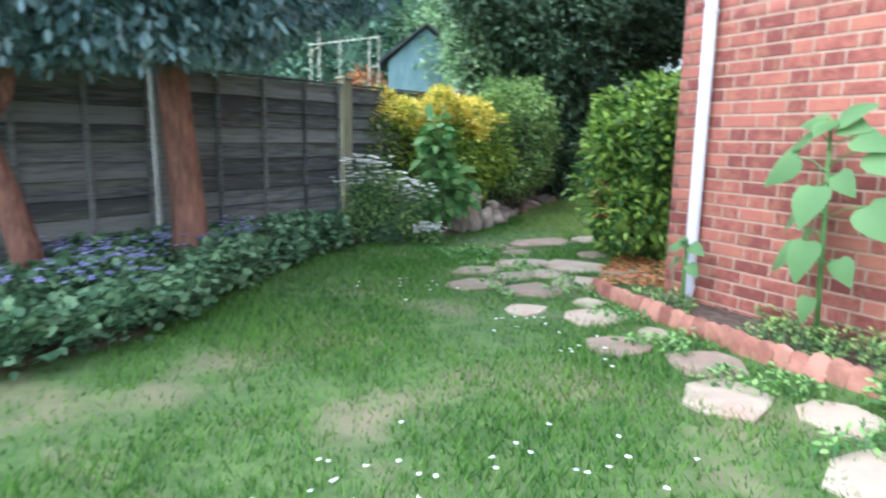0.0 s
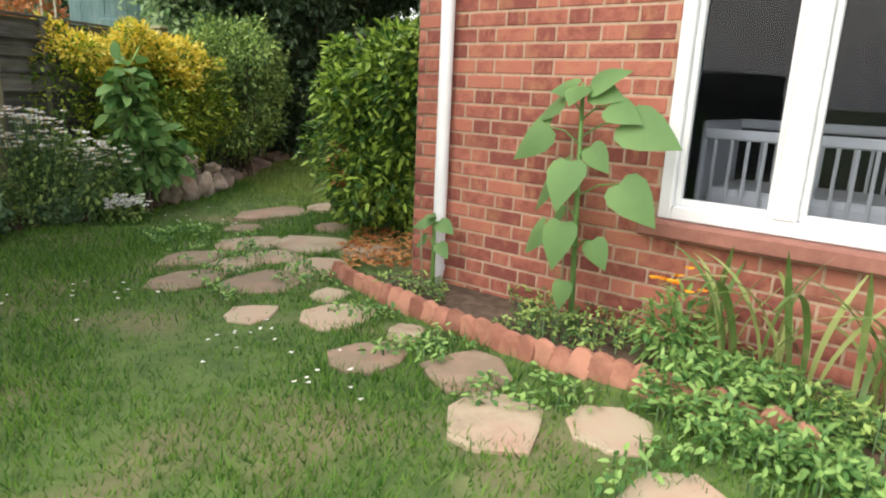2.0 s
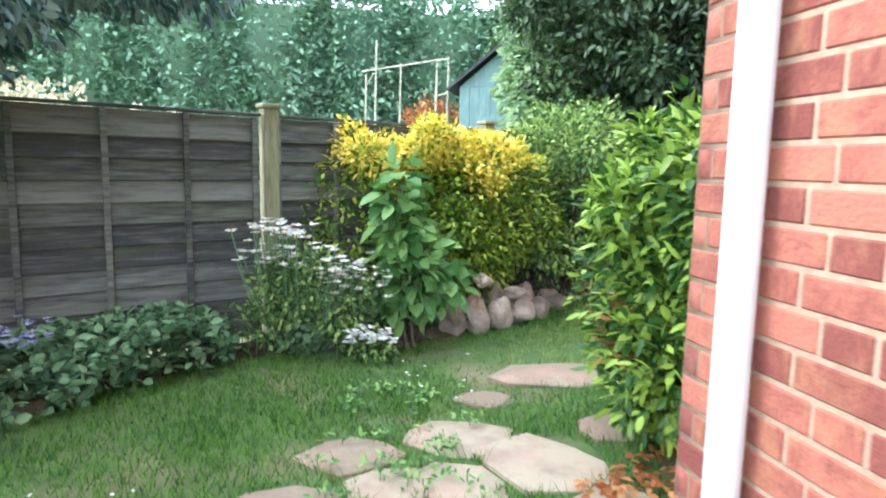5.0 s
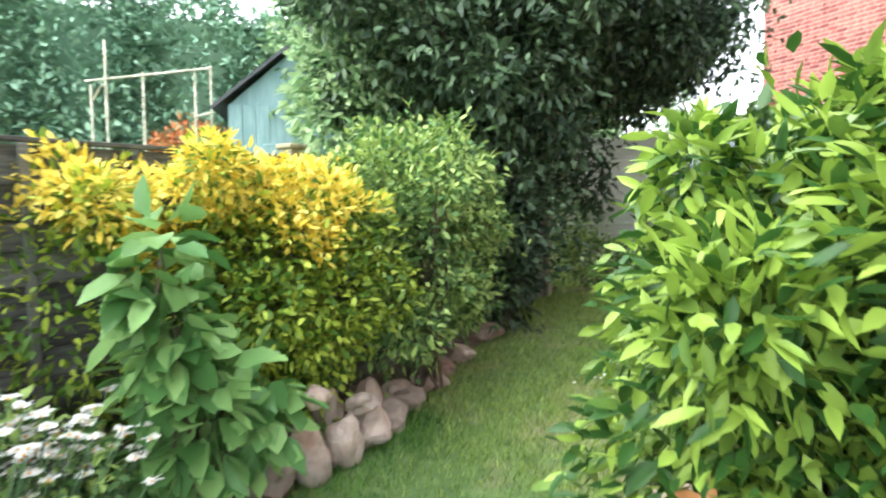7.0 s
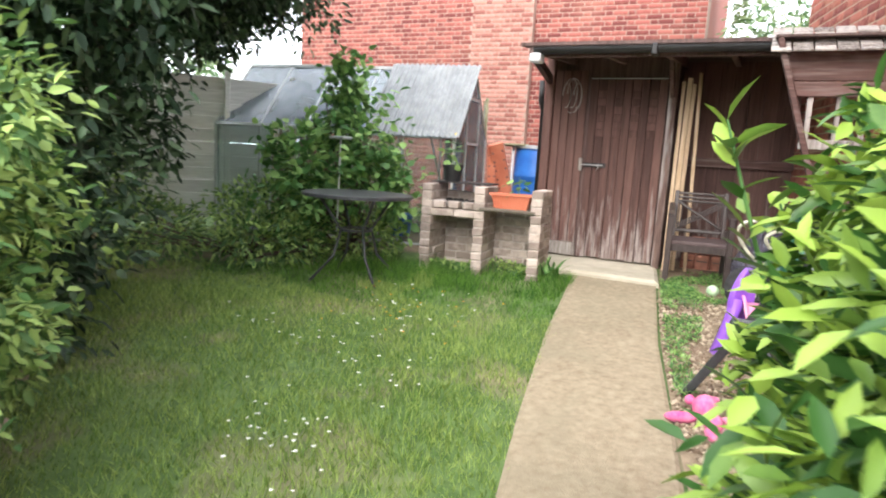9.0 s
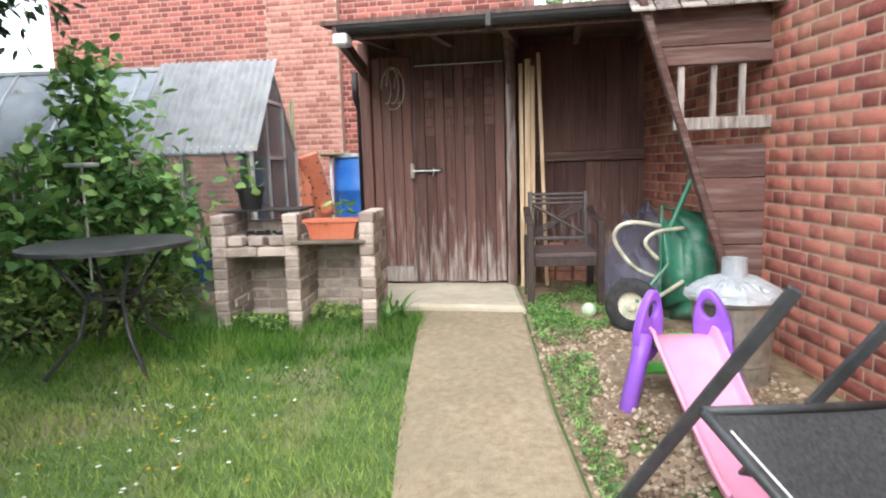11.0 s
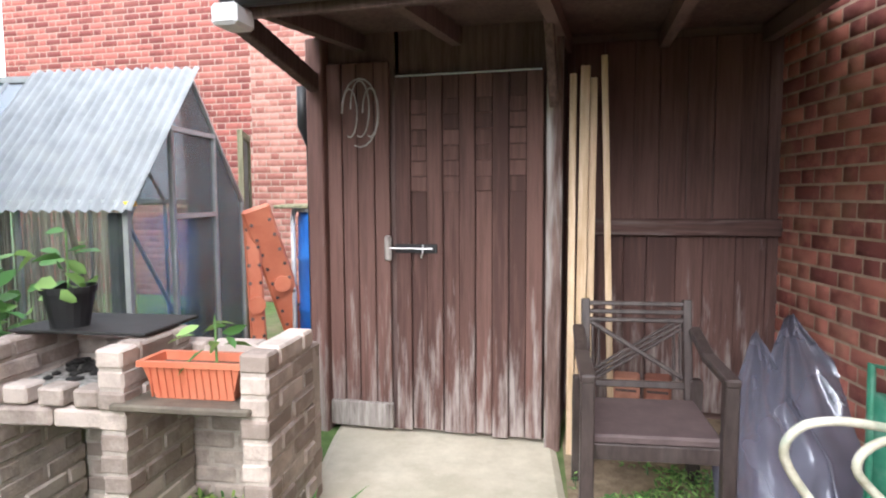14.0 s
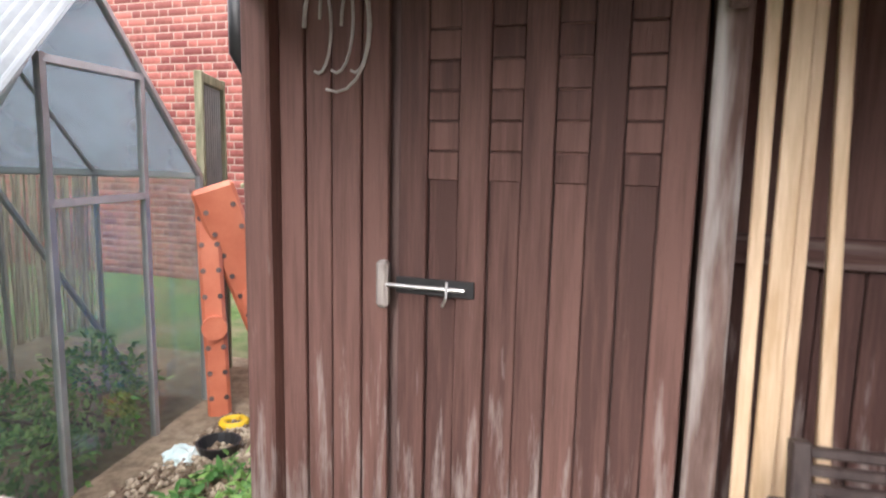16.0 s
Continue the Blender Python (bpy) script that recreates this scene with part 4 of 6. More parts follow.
part("body", tr, M_OPLASTIC, trough)
part("soil", boxes(((0.33, 0.12, 0.02), pose(0, 0, 0.095))), M_SOIL, trough)
for i in range(12):
    part("rib", boxes(((0.006, 0.006, 0.11), pose(-0.15 + i * 0.027, -0.064, 0.06, 10, 0, 0))), M_OPLASTIC, trough)
bpy.context.view_layer.update()
sprig(trough, tuple(trough.matrix_world @ Vector((0.06, 0, 0.1))), 12, 0.11, 0.035, 0.18, L_VINE, 22, 0.1)

# round metal garden table
table = thing("garden_table", "round dark grey metal garden table on thin curved legs", "table", (4.86, 6.2, ground_z(4.86)))
part("tabletop", lathe(bmesh.new(), [(0.02, 0.71), (0.45, 0.71), (0.465, 0.7), (0.465, 0.725), (0.45, 0.73), (0.02, 0.73)], 40), M_METALDARK, table)
for a in (45, 135, 225, 315):
    c, s = math.cos(radians(a + 12)), math.sin(radians(a + 12))
    part("leg", tube(bmesh.new(), [(0.34 * c, 0.34 * s, 0.71), (0.14 * c, 0.14 * s, 0.42), (0.2 * c, 0.2 * s, 0.2), (0.4 * c, 0.4 * s, 0.0)], 0.012, 8), M_METALDARK, table, smooth=True)
part("brace_ring", lathe(bmesh.new(), [(0.12, 0.41), (0.14, 0.41), (0.14, 0.43), (0.12, 0.43), (0.12, 0.41)], 24), M_METALDARK, table)
stake = thing("garden_stake_lamp", "slim pale garden stake with a flat square cap", "garden lamp", (5.35, 6.75, 0.22))
part("pole", tube(bmesh.new(), [(0, 0, 0), (0.02, 0, 1.15)], 0.008, 8), M_WHITE, stake)
part("cap", boxes(((0.16, 0.16, 0.03), pose(0.02, 0, 1.165)), bevel=0.008), M_ALU, stake)

# greenhouse
gh = thing("greenhouse", "small aluminium greenhouse with a corrugated sheet on its roof", "greenhouse", (6.46, 6.08, 0.3), 9.6)
W, LN, E, R = 1.44, 2.9, 1.2, 1.95


def bar(a, b, w=0.028):
    return part("bar", beam(a, b, w, w, up=(0.3, 0.2, 1) if abs(a[2] - b[2]) < 0.9 * (Vector(b) - Vector(a)).length else (0, 1, 0)), M_ALU, gh)


for v in (0.0, LN):
    for a, b in (((0, v, 0), (0, v, E)), ((W, v, 0), (W, v, E)), ((0, v, E), (W / 2, v, R)), ((W, v, E), (W / 2, v, R)), ((0, v, 0), (W, v, 0)), ((0.46, v, 0), (0.46, v, 1.64)), ((1.0, v, 0), (1.0, v, 1.64)), ((0.46, v, 1.62), (1.0, v, 1.62)), ((0.46, v, 1.12), (1.0, v, 1.12))):
        bar(a, b)
for u in (0, W):
    bar((u, 0, E), (u, LN, E), 0.035)
    bar((u, 0, 0), (u, LN, 0), 0.035)
    for i in range(1, 5):
        bar((u, i * LN / 5, 0), (u, i * LN / 5, E), 0.02)
        bar((u, i * LN / 5, E), (W / 2, i * LN / 5, R), 0.02)
bar((W / 2, 0, R), (W / 2, LN, R), 0.04)
bar((0.05, 0.03, E - 0.1), (0.46, 0.03, E + 0.45), 0.02)
bar((W, 0.4, 0.1), (W / 2, 0.5, E), 0.02)


def pane(corners):
    bm = bmesh.new()
    vs = [bm.verts.new(c) for c in corners]
    f = bm.faces.new(vs)
    n = (Vector(corners[1]) - Vector(corners[0])).cross(Vector(corners[2]) - Vector(corners[0])).normalized() * 0.004
    ex = bmesh.ops.extrude_face_region(bm, geom=[f])
    for g_ in ex["geom"]:
        if isinstance(g_, bmesh.types.BMVert):
            g_.co += n
    ob = part("pane", bm, M_GLASS, gh)
    ob.visible_shadow = False
    return ob


for v in (0.0, LN):
    pane([(0, v, 0), (0.46, v, 0), (0.46, v, 1.63), (0, v, E)])
    pane([(0.46, v, 0), (1.0, v, 0), (1.0, v, 1.62), (0.46, v, 1.62)])
    pane([(1.0, v, 0), (W, v, 0), (W, v, E), (1.0, v, 1.63)])
    pane([(0.46, v, 1.63), (1.0, v, 1.63), (W / 2, v, R)])
for i in range(5):
    a, b = i * LN / 5, (i + 1) * LN / 5
    for u in (0, W):
        pane([(u, a, 0), (u, b, 0), (u, b, E), (u, a, E)])
        pane([(u, a, E), (u, b, E), (W / 2, b, R), (W / 2, a, R)]).data.materials[0] = M_GLASSROOF
co = bmesh.new()
nx = 136
grid = []
for i in range(nx + 1):
    t = i / nx
    row = []
    for s in (0.0, 0.5, 1.0):
        base = Vector((-0.05 + s * (W / 2 + 0.07), -0.06 + t * 1.06, E - 0.05 + s * (R - E + 0.09)))
        row.append(co.verts.new(base + Vector((-0.72, 0, 0.7)) * (0.02 + 0.011 * math.sin(t * 2 * math.pi * 17))))
    grid.append(row)
for i in range(nx):
    for s in range(2):
        co.faces.new((grid[i][s], grid[i + 1][s], grid[i + 1][s + 1], grid[i][s + 1]))
cs = part("corrugated_sheet", co, M_CORR, gh, "pale corrugated roofing sheet")
cs.data.materials[0] = M_CORR
so = cs.modifiers.new("thickness", "SOLIDIFY")
so.thickness = 0.004
part("corner_tape", boxes(((0.05, 0.05, 0.025), pose(0.0, -0.02, E)), bevel=0.004), M_YELLOW, gh, "yellow tape on the eave corner")
part("dark_post", boxes(((0.05, 0.05, 1.15), pose(0.03, 0.08, 0.58)), bevel=0.004), M_METALDARK, gh)

reed = thing("reed_screen", "brown reed screening seen through the greenhouse glass", "screen", (7.4, 8.1, 0.3))
bm = bmesh.new()
for i in range(150):
    box(bm, (0.014, 0.012, 1.15), pose(-1.4 + i * 0.019, 0.02 * math.sin(i), 0.57 + random.uniform(-.04, .04), random.uniform(-2, 2), random.uniform(-2, 2), 0))
tagged(part("reeds", bm, M_REED, reed), kind="stuff")
stk = thing("wooden_stake", "pale wooden stake leaning inside the greenhouse", "stake", (7.35, 7.0, 0.3))
part("shaft", beam((0, 0, 0), (-0.25, 0.1, 1.15), 0.04, 0.03, bevel=0.004), M_PINE, stk)
bucket = thing("bucket", "blue plastic bucket standing in the greenhouse", "bucket", (6.85, 6.9, 0.29))
part("body", lathe(bmesh.new(), [(0, 0), (0.11, 0), (0.14, 0.27), (0.15, 0.27), (0.15, 0.285), (0.135, 0.285), (0.105, 0.02), (0, 0.02)], 20), M_BLUE, bucket)
weeds_gh = bush("weed_clump", "green weeds growing inside the greenhouse", "weeds", (7.35, 6.6, 0.3), [(7.35, 6.5, 0.5, 0.24, 0.24, 0.26), (6.95, 6.35, 0.4, 0.2, 0.16, 0.14), (7.15, 6.9, 0.42, 0.2, 0.2, 0.16)], 2600, (0.042, 0.02), L_VINE, 31, 0.5)

# translucent screen beside the greenhouse
fp = thing("lean_to_panel", "grey corrugated plastic panel over brown boards", "panel", (7.95, 6.36, 0.3), 25)
part("frame", boxes(((0.04, 0.04, 1.72), pose(0, 0, 0.86)), ((0.04, 0.04, 1.72), pose(0.46, 0, 0.86)), ((0.42, 0.035, 0.05), pose(0.23, 0, 1.69)), ((0.42, 0.035, 0.05), pose(0.23, 0, 0.84)), bevel=0.004), M_POST, fp)
M_TWALL = paint("grey_translucent_sheet", (0.32, 0.34, 0.33), (0.48, 0.5, 0.48), 0.5, 6, 0.1, translucent=0.4)
cw = bmesh.new()
for i in range(9):
    box(cw, (0.03, 0.012, 0.8), pose(0.04 + i * 0.047, 0.006, 1.26))
box(cw, (0.42, 0.005, 0.8), pose(0.23, 0.014, 1.26))
part("plastic_sheet", cw, M_TWALL, fp)
for i in range(4):
    part("board", boxes(((0.1, 0.02, 0.8), pose(0.07 + i * 0.106, 0.0, 0.42)), bevel=0.003), M_SHED, fp)

# orange plastic frames, rings, water butt
def orange_frame(at, tip, w, label):
    o = thing("plastic_track", label, "plastic panel", at)
    d = Vector(tip) - Vector(at)
    part("panel", beam((0, 0, 0), d, w, 0.05, up=(-0.8, -0.6, 0), bevel=0.016), M_OPLASTIC, o)
    side = d.cross(Vector((-0.8, -0.6, 0))).normalized()
    # solid dark discs on the face give the shade inside the holes
    for i in range(1, 9):
        for s in (-1, 1):
            c = d * (i / 9) + side * (s * w * 0.32) + Vector((-0.8, -0.6, 0)) * 0.026
            part("slot", tube(bmesh.new(), [c, c + Vector((-0.8, -0.6, 0)) * 0.006], 0.013, 8), M_SHED_DARK, o)
    c = d * 0.42 + Vector((-0.8, -0.6, 0)) * 0.02
    part("hub", tube(bmesh.new(), [c, c + Vector((-0.8, -0.6, 0)) * 0.03], 0.06, 14), M_OPLASTIC, o)
    return o


orange_frame((7.74, 6.12, 0.3), (7.76, 6.18, 1.43), 0.11, "upright orange plastic play track leaning by the greenhouse")
orange_frame((8.1, 6.0, 0.5), (7.72, 6.12, 1.46), 0.2, "slanting orange moulded plastic track with holes")
for dx, dy in ((0, 0), (0.16, -0.1)):
    rg = thing("plastic_ring", "yellow plastic ring lying on the ground", "ring", (7.66 + dx, 5.98 + dy, 0.315), group="yellow rings")
    rb = bmesh.new()
    ring_pts = [(0.055 * math.cos(a), 0.055 * math.sin(a), 0.03) for a in [2 * math.pi * k / 14 for k in range(15)]]
    tube(rb, ring_pts, 0.018, 8)
    part("ring", rb, M_YELLOW, rg, smooth=True)
butt = thing("water_butt", "bright blue plastic water barrel beside the shed", "barrel", (8.2, 5.72, 0.32))
part("drum", lathe(bmesh.new(), [(0, 0), (0.27, 0), (0.29, 0.05), (0.29, 0.36), (0.3, 0.38), (0.29, 0.4), (0.29, 0.74), (0.3, 0.76), (0.29, 0.78), (0.285, 1.06), (0.27, 1.12), (0, 1.12)], 28), M_BLUE, butt, smooth=True)
part("rim", lathe(bmesh.new(), [(0.27, 1.1), (0.3, 1.1), (0.3, 1.14), (0.27, 1.14), (0.27, 1.1)], 28), M_GALV, butt)
hoop = thing("pipe_frame", "bent white plastic pipe beside the water barrel", "pipe", (8.0, 5.98, 0.32))
part("pipe", tube(bmesh.new(), [(0, 0, 0), (0, 0, 1.05), (0.03, 0, 1.12), (0.14, 0.05, 1.12)], 0.018, 8), M_WHITE, hoop, smooth=True)
lid = thing("board_lid", "grey-green board resting on the barrel edge", "board", (8.3, 6.05, 1.46), 20)
part("board", boxes(((0.9, 0.3, 0.025), pose(0, 0, 0)), bevel=0.006), M_POST, lid)
sdp = thing("shed_downpipe", "black rainwater pipe at the shed corner", "downpipe", (6.95, 5.3, 0.3))
part("pipe", tube(bmesh.new(), [(0, 0, 0), (0, 0, 1.5), (-0.1, 0, 1.6), (-0.1, 0, 1.8)], 0.03, 10), M_BLACK, sdp, smooth=True)

# shed door furniture
bolt = thing("door_bolt", "black sliding bolt on a worn wooden block", "bolt", (SX - 0.03, 4.68, 1.27))
part("block", boxes(((0.035, 0.035, 0.13), pose(0, 0.145, 0)), bevel=0.01), M_WORN, bolt)
part("plate", boxes(((0.006, 0.22, 0.045), pose(0.008, 0, 0)), bevel=0.002), M_BLACK, bolt)
part("rod", tube(bmesh.new(), [(-0.008, -0.09, 0), (-0.008, 0.14, 0)], 0.006, 8), M_STEEL, bolt)
part("hook", tube(bmesh.new(), [(-0.01, -0.04, 0.02), (-0.014, -0.04, -0.02), (-0.012, -0.03, -0.045)], 0.004, 6), M_STEEL, bolt)
M_CHALK = paint("chalky_scuff", (0.3, 0.26, 0.24), (0.5, 0.46, 0.43), 0.9, 14, 0)
orn = thing("worn_ornament", "faint chalky looped ornament drawn on the boards", "ornament", (SX - 0.021, 4.97, 1.95))
for k, (cy, cz, ry, rz) in enumerate(((0.0, 0.02, 0.05, 0.14), (0.055, 0.0, 0.04, 0.12), (-0.055, 0.0, 0.04, 0.12), (0.0, 0.0, 0.1, 0.17))):
    part("loop", tube(bmesh.new(), [(0, cy + ry * math.cos(a), cz + rz * math.sin(a)) for a in [2 * math.pi * i / 20 for i in range(17)]], 0.0045, 5), M_CHALK, orn)
lat = thing("lattice_inlay", "short crossboards set between the door planks", "lattice", (SX - 0.004, 4.42, 1.8))
for y in (4.667, 4.502, 4.338, 4.173):
    for k in range(6):
        part("slat", boxes(((0.012, 0.081, 0.07), pose(0.001 * (k % 2), y - 4.42, -0.21 + k * 0.076, 0, 0, 0)), bevel=0.002), M_SHED, lat)
head = thing("door_trim", "thin pale metal strip above the shed door", "trim", (SX - 0.02, 4.42, 2.12), kind="structure")
part("strip", boxes(((0.008, 0.72, 0.008), pose(0, 0, 0))), M_ALU, head)

# leaning timbers
for k, (y, top, w, x) in enumerate(((3.913, 2.1, 0.032, 6.76), (3.873, 2.13, 0.045, 6.74), (3.832, 2.08, 0.034, 6.78))):
    tm = thing("timber_board", "long pale sawn timber leaning beside the shed door", "timber", (x, y, 0.28), group="leaning timbers")
    part("board", beam((0, 0, 0), (0.12, random.uniform(-.01, .02), top - 0.28), w, 0.022, up=(1, 0, 0), bevel=0.003), M_PINE, tm)
tm = thing("timber_batten", "thin pale batten leaning in the shed bay", "timber", (6.8, 3.72, 0.28), group="leaning timbers")
part("batten", beam((0, 0, 0), (0.1, 0.06, 1.9), 0.03, 0.03, up=(1, 0, 0), bevel=0.003), M_PINE, tm)

# garden armchair
chair = thing("garden_chair", "dark brown wooden armchair with crossed back", "chair", (6.3, 3.6, 0.262), 186)
seat_h = 0.4
part("seat", boxes(((0.44, 0.46, 0.035), pose(-0.0, 0, seat_h)), bevel=0.008), M_SEAT, chair, "flat faded brown seat panel")
for ax in (0.21, -0.21):
    part("apron", boxes(((0.03, 0.44, 0.06), pose(ax, 0, seat_h - 0.045)), bevel=0.004), M_CHAIR, chair)
for sy in (-0.24, 0.24):
    part("leg", boxes(((0.05, 0.05, 0.63), pose(0.24, sy, 0.315)), bevel=0.006), M_CHAIR, chair)
    part("leg", beam((-0.26, sy, 0), (-0.24, sy, 0.5), 0.05, 0.05, up=(0, 1, 0), bevel=0.006), M_CHAIR, chair)
    arm = bmesh.new()
    beam((-0.3, sy, 0.7), (-0.05, sy, 0.64), 0.05, 0.03, bm=arm, bevel=0.006)
    beam((-0.06, sy, 0.642), (0.27, sy, 0.63), 0.055, 0.03, bm=arm, bevel=0.006)
    part("armrest", arm, M_CHAIR, chair)
back = Matrix.Translation((-0.24, 0, 0.41)) @ Matrix.Rotation(radians(-10), 4, "Y")


def back_bar(a, b, w=0.026, d=0.028, nm="back_rail"):
    a, b = back @ Vector((0, *a)), back @ Vector((0, *b))
    part(nm, beam(a, b, w, d, up=back.to_3x3() @ Vector((1, 0, 0)), bevel=0.004), M_CHAIR, chair)


for s in (-0.21, 0.21):
    back_bar((s, 0.0), (s, 0.42), 0.036, 0.036, "back_post")
for z in (0.4, 0.365, 0.33):
    back_bar((-0.2, z), (0.2, z), 0.02)
back_bar((-0.2, 0.06), (0.2, 0.06), 0.03)
for o in (-0.022, 0.0, 0.022):
    back_bar((-0.19, 0.09 + o), (0.19, 0.32 + o), 0.014, 0.02, "cross_bar")
back_bar((0.19, 0.09), (-0.19, 0.32), 0.02, 0.03, "cross_bar")
for s in (-0.18, -0.155, 0.155, 0.18):
    back_bar((s, 0.08), (s, 0.33), 0.012, 0.018, "back_slat")
for i, (y, z) in enumerate(((3.72, 0), (3.58, 0), (3.44, 0), (3.65, 0.17), (3.5, 0.17))):
    tl = thing("clay_block", "stacked orange hollow clay block behind the chair", "clay block", (7.05, y, 0.3 + z), random.uniform(-6, 6), group="clay blocks")
    cbm = boxes(((0.14, 0.13, 0.16), pose(0, 0, 0.08)), bevel=0.012)
    part("block", cbm, M_TERRA, tl)
    # dark strip laid on the face as the shade of a groove, not cut in
    part("groove", boxes(((0.004, 0.1, 0.012), pose(-0.0715, 0, 0.1))), M_SHED_DARK, tl)

# polythene sheets, each creased to a point
for foot, tip, wide, seed in (((6.35, 2.9, 0.27), (7.0, 2.93, 0.97), 0.62, 1), ((6.2, 3.13, 0.265), (6.97, 3.08, 0.885), 0.44, 2)):
    sh = thing("polythene_sheet", "crumpled clear polythene sheet leaning in the bay", "plastic sheet", foot, group="polythene sheets")
    rise = Vector(tip) - Vector(foot)
    across = Vector((0.12, -1, 0)).normalized()
    face = rise.cross(across).normalized()
    bm = bmesh.new()
    n = 22
    gv = []
    for j in range(n + 1):
        v = j / n
        w = wide * (1 - 0.94 * max(0.0, (v - 0.35) / 0.65))
        gv.append([bm.verts.new(rise * v + across * (w * (i / n - 0.5)) + face * (0.05 * noise.noise(Vector((i * 0.3, j * 0.16, seed * 5))) + 0.012 * noise.noise(Vector((i * 0.9, j * 0.7, seed))) + 0.05 * (1 - v) * abs(i / n - 0.45))) for i in range(n + 1)])
    for j in range(n):
        for i in range(n):
            bm.faces.new((gv[j][i], gv[j][i + 1], gv[j + 1][i + 1], gv[j + 1][i]))
    so = part("sheet", bm, M_SHEET, sh, smooth=True).modifiers.new("thickness", "SOLIDIFY")
    so.thickness = 0.002
    part("rolled_edge", tube(bmesh.new(), [gv_ for gv_ in (across * (wide * 0.5) + rise * 0.0, across * (wide * 0.5) + rise * 0.35, rise)], 0.008, 6), M_SHEET, sh, smooth=True)

def curve_pts(pts, n=5):
    """Points on a smooth curve through pts."""
    pts = [Vector(p) for p in pts]
    out = []
    for i in range(len(pts) - 1):
        p0, p1, p2, p3 = pts[max(i - 1, 0)], pts[i], pts[i + 1], pts[min(i + 2, len(pts) - 1)]
        for k in range(n):
            t = k / n
            out.append(0.5 * ((2 * p1) + (p2 - p0) * t + (2 * p0 - 5 * p1 + 4 * p2 - p3) * t * t + (3 * p1 - p0 - 3 * p2 + p3) * t ** 3))
    return out + [pts[-1]]


# upended wheelbarrow
wb = thing("wheelbarrow", "worn green metal wheelbarrow tipped on end", "wheelbarrow", (5.7, 2.95, 0.24), 0)
tub = bmesh.new()
lo = [(0.0, -0.12, 0.16), (0.0, -0.36, 0.1), (0.1, -0.36, 0.55), (0.1, -0.12, 0.6)]
hi = [(0.2, 0.02, 0.02), (0.26, -0.46, 0.0), (0.36, -0.46, 0.66), (0.3, 0.0, 0.76)]
lv = [tub.verts.new(c) for c in lo]
hv = [tub.verts.new(c) for c in hi]
tub.faces.new(lv)
for k in range(4):
    tub.faces.new((lv[k], hv[k], hv[(k + 1) % 4], lv[(k + 1) % 4]))
bmesh.ops.recalc_face_normals(tub, faces=tub.faces[:])
bmesh.ops.bevel(tub, geom=[e for e in tub.edges if not e.is_boundary], offset=0.06, segments=4, affect="EDGES")
tb_ = part("tray", tub, M_GREENP, wb, "green tray with pale scuffs", True)
so = tb_.modifiers.new("thickness", "SOLIDIFY")
so.thickness = 0.008
part("rim", tube(bmesh.new(), hi + hi[:1], 0.014, 8), M_GREENP, wb)
wl = lathe(bmesh.new(), [(0.09, -0.035), (0.145, -0.04), (0.168, -0.022), (0.173, 0), (0.168, 0.022), (0.145, 0.04), (0.09, 0.035), (0.09, -0.035)], 28, pose(-0.08, 0.22, 0.175, 90, 0, 68))
wheel = part("wheel", wl, M_RUBBER, wb, "black rubber wheel", True)
part("hub", lathe(bmesh.new(), [(0.0, -0.03), (0.03, -0.03), (0.035, -0.01), (0.09, -0.012), (0.09, 0.012), (0.035, 0.01), (0.0, 0.03)], 24, pose(-0.08, 0.22, 0.175, 90, 0, 68)), M_CREAMP, wheel, "pale steel wheel disc")
part("handle", tube(bmesh.new(), curve_pts([(0.0, 0.05, 0.66), (-0.06, 0.2, 0.69), (-0.08, 0.3, 0.67), (-0.07, 0.33, 0.58), (-0.05, 0.22, 0.42), (0.0, 0.08, 0.34)]), 0.013, 8), M_CREAMP, wb, "bent tube with worn cream paint", True)
part("handle", tube(bmesh.new(), curve_pts([(0.06, -0.1, 0.64), (0.0, 0.08, 0.62), (-0.02, 0.14, 0.55), (0.0, 0.06, 0.45)]), 0.013, 8), M_CREAMP, wb, "", True)
part("strut", tube(bmesh.new(), [(0.05, 0.0, 0.6), (0.1, -0.16, 0.98)], 0.018, 8), M_GREENP, wb)
part("strut", tube(bmesh.new(), [(-0.1, 0.2, 0.2), (0.0, 0.0, 0.42), (0.05, 0.02, 0.62)], 0.014, 8), M_GREENP, wb)
part("strut", tube(bmesh.new(), [(-0.1, 0.12, 0.2), (0.06, -0.1, 0.3)], 0.014, 8), M_CREAMP, wb)

# galvanised incinerator bin
inc = thing("incinerator_bin", "dented galvanised garden incinerator with chimney lid", "bin", (4.92, 2.76, ground_z(4.92)))
part("body", lathe(bmesh.new(), [(0, 0), (0.17, 0), (0.175, 0.1), (0.18, 0.11), (0.178, 0.13), (0.2, 0.4), (0.215, 0.41), (0.215, 0.43), (0.2, 0.43)], 28), M_BIN, inc, smooth=False)
lid_bm = (lathe(bmesh.new(), [(0.225, 0.42), (0.235, 0.43), (0.23, 0.455), (0.19, 0.48), (0.12, 0.515), (0.065, 0.53), (0, 0.53)], 28))
bmesh.ops.subdivide_edges(lid_bm, edges=lid_bm.edges, cuts=2)
for v in lid_bm.verts:
    v.co.z += 0.022 * noise.noise(v.co * 19) if v.co.z > 0.44 else 0.0
lidp = part("lid", lid_bm, M_GALV, inc, "dented lid")
part("chimney", lathe(bmesh.new(), [(0.062, 0.52), (0.058, 0.62), (0.05, 0.62), (0.052, 0.52)], 20), M_GALV, lidp)
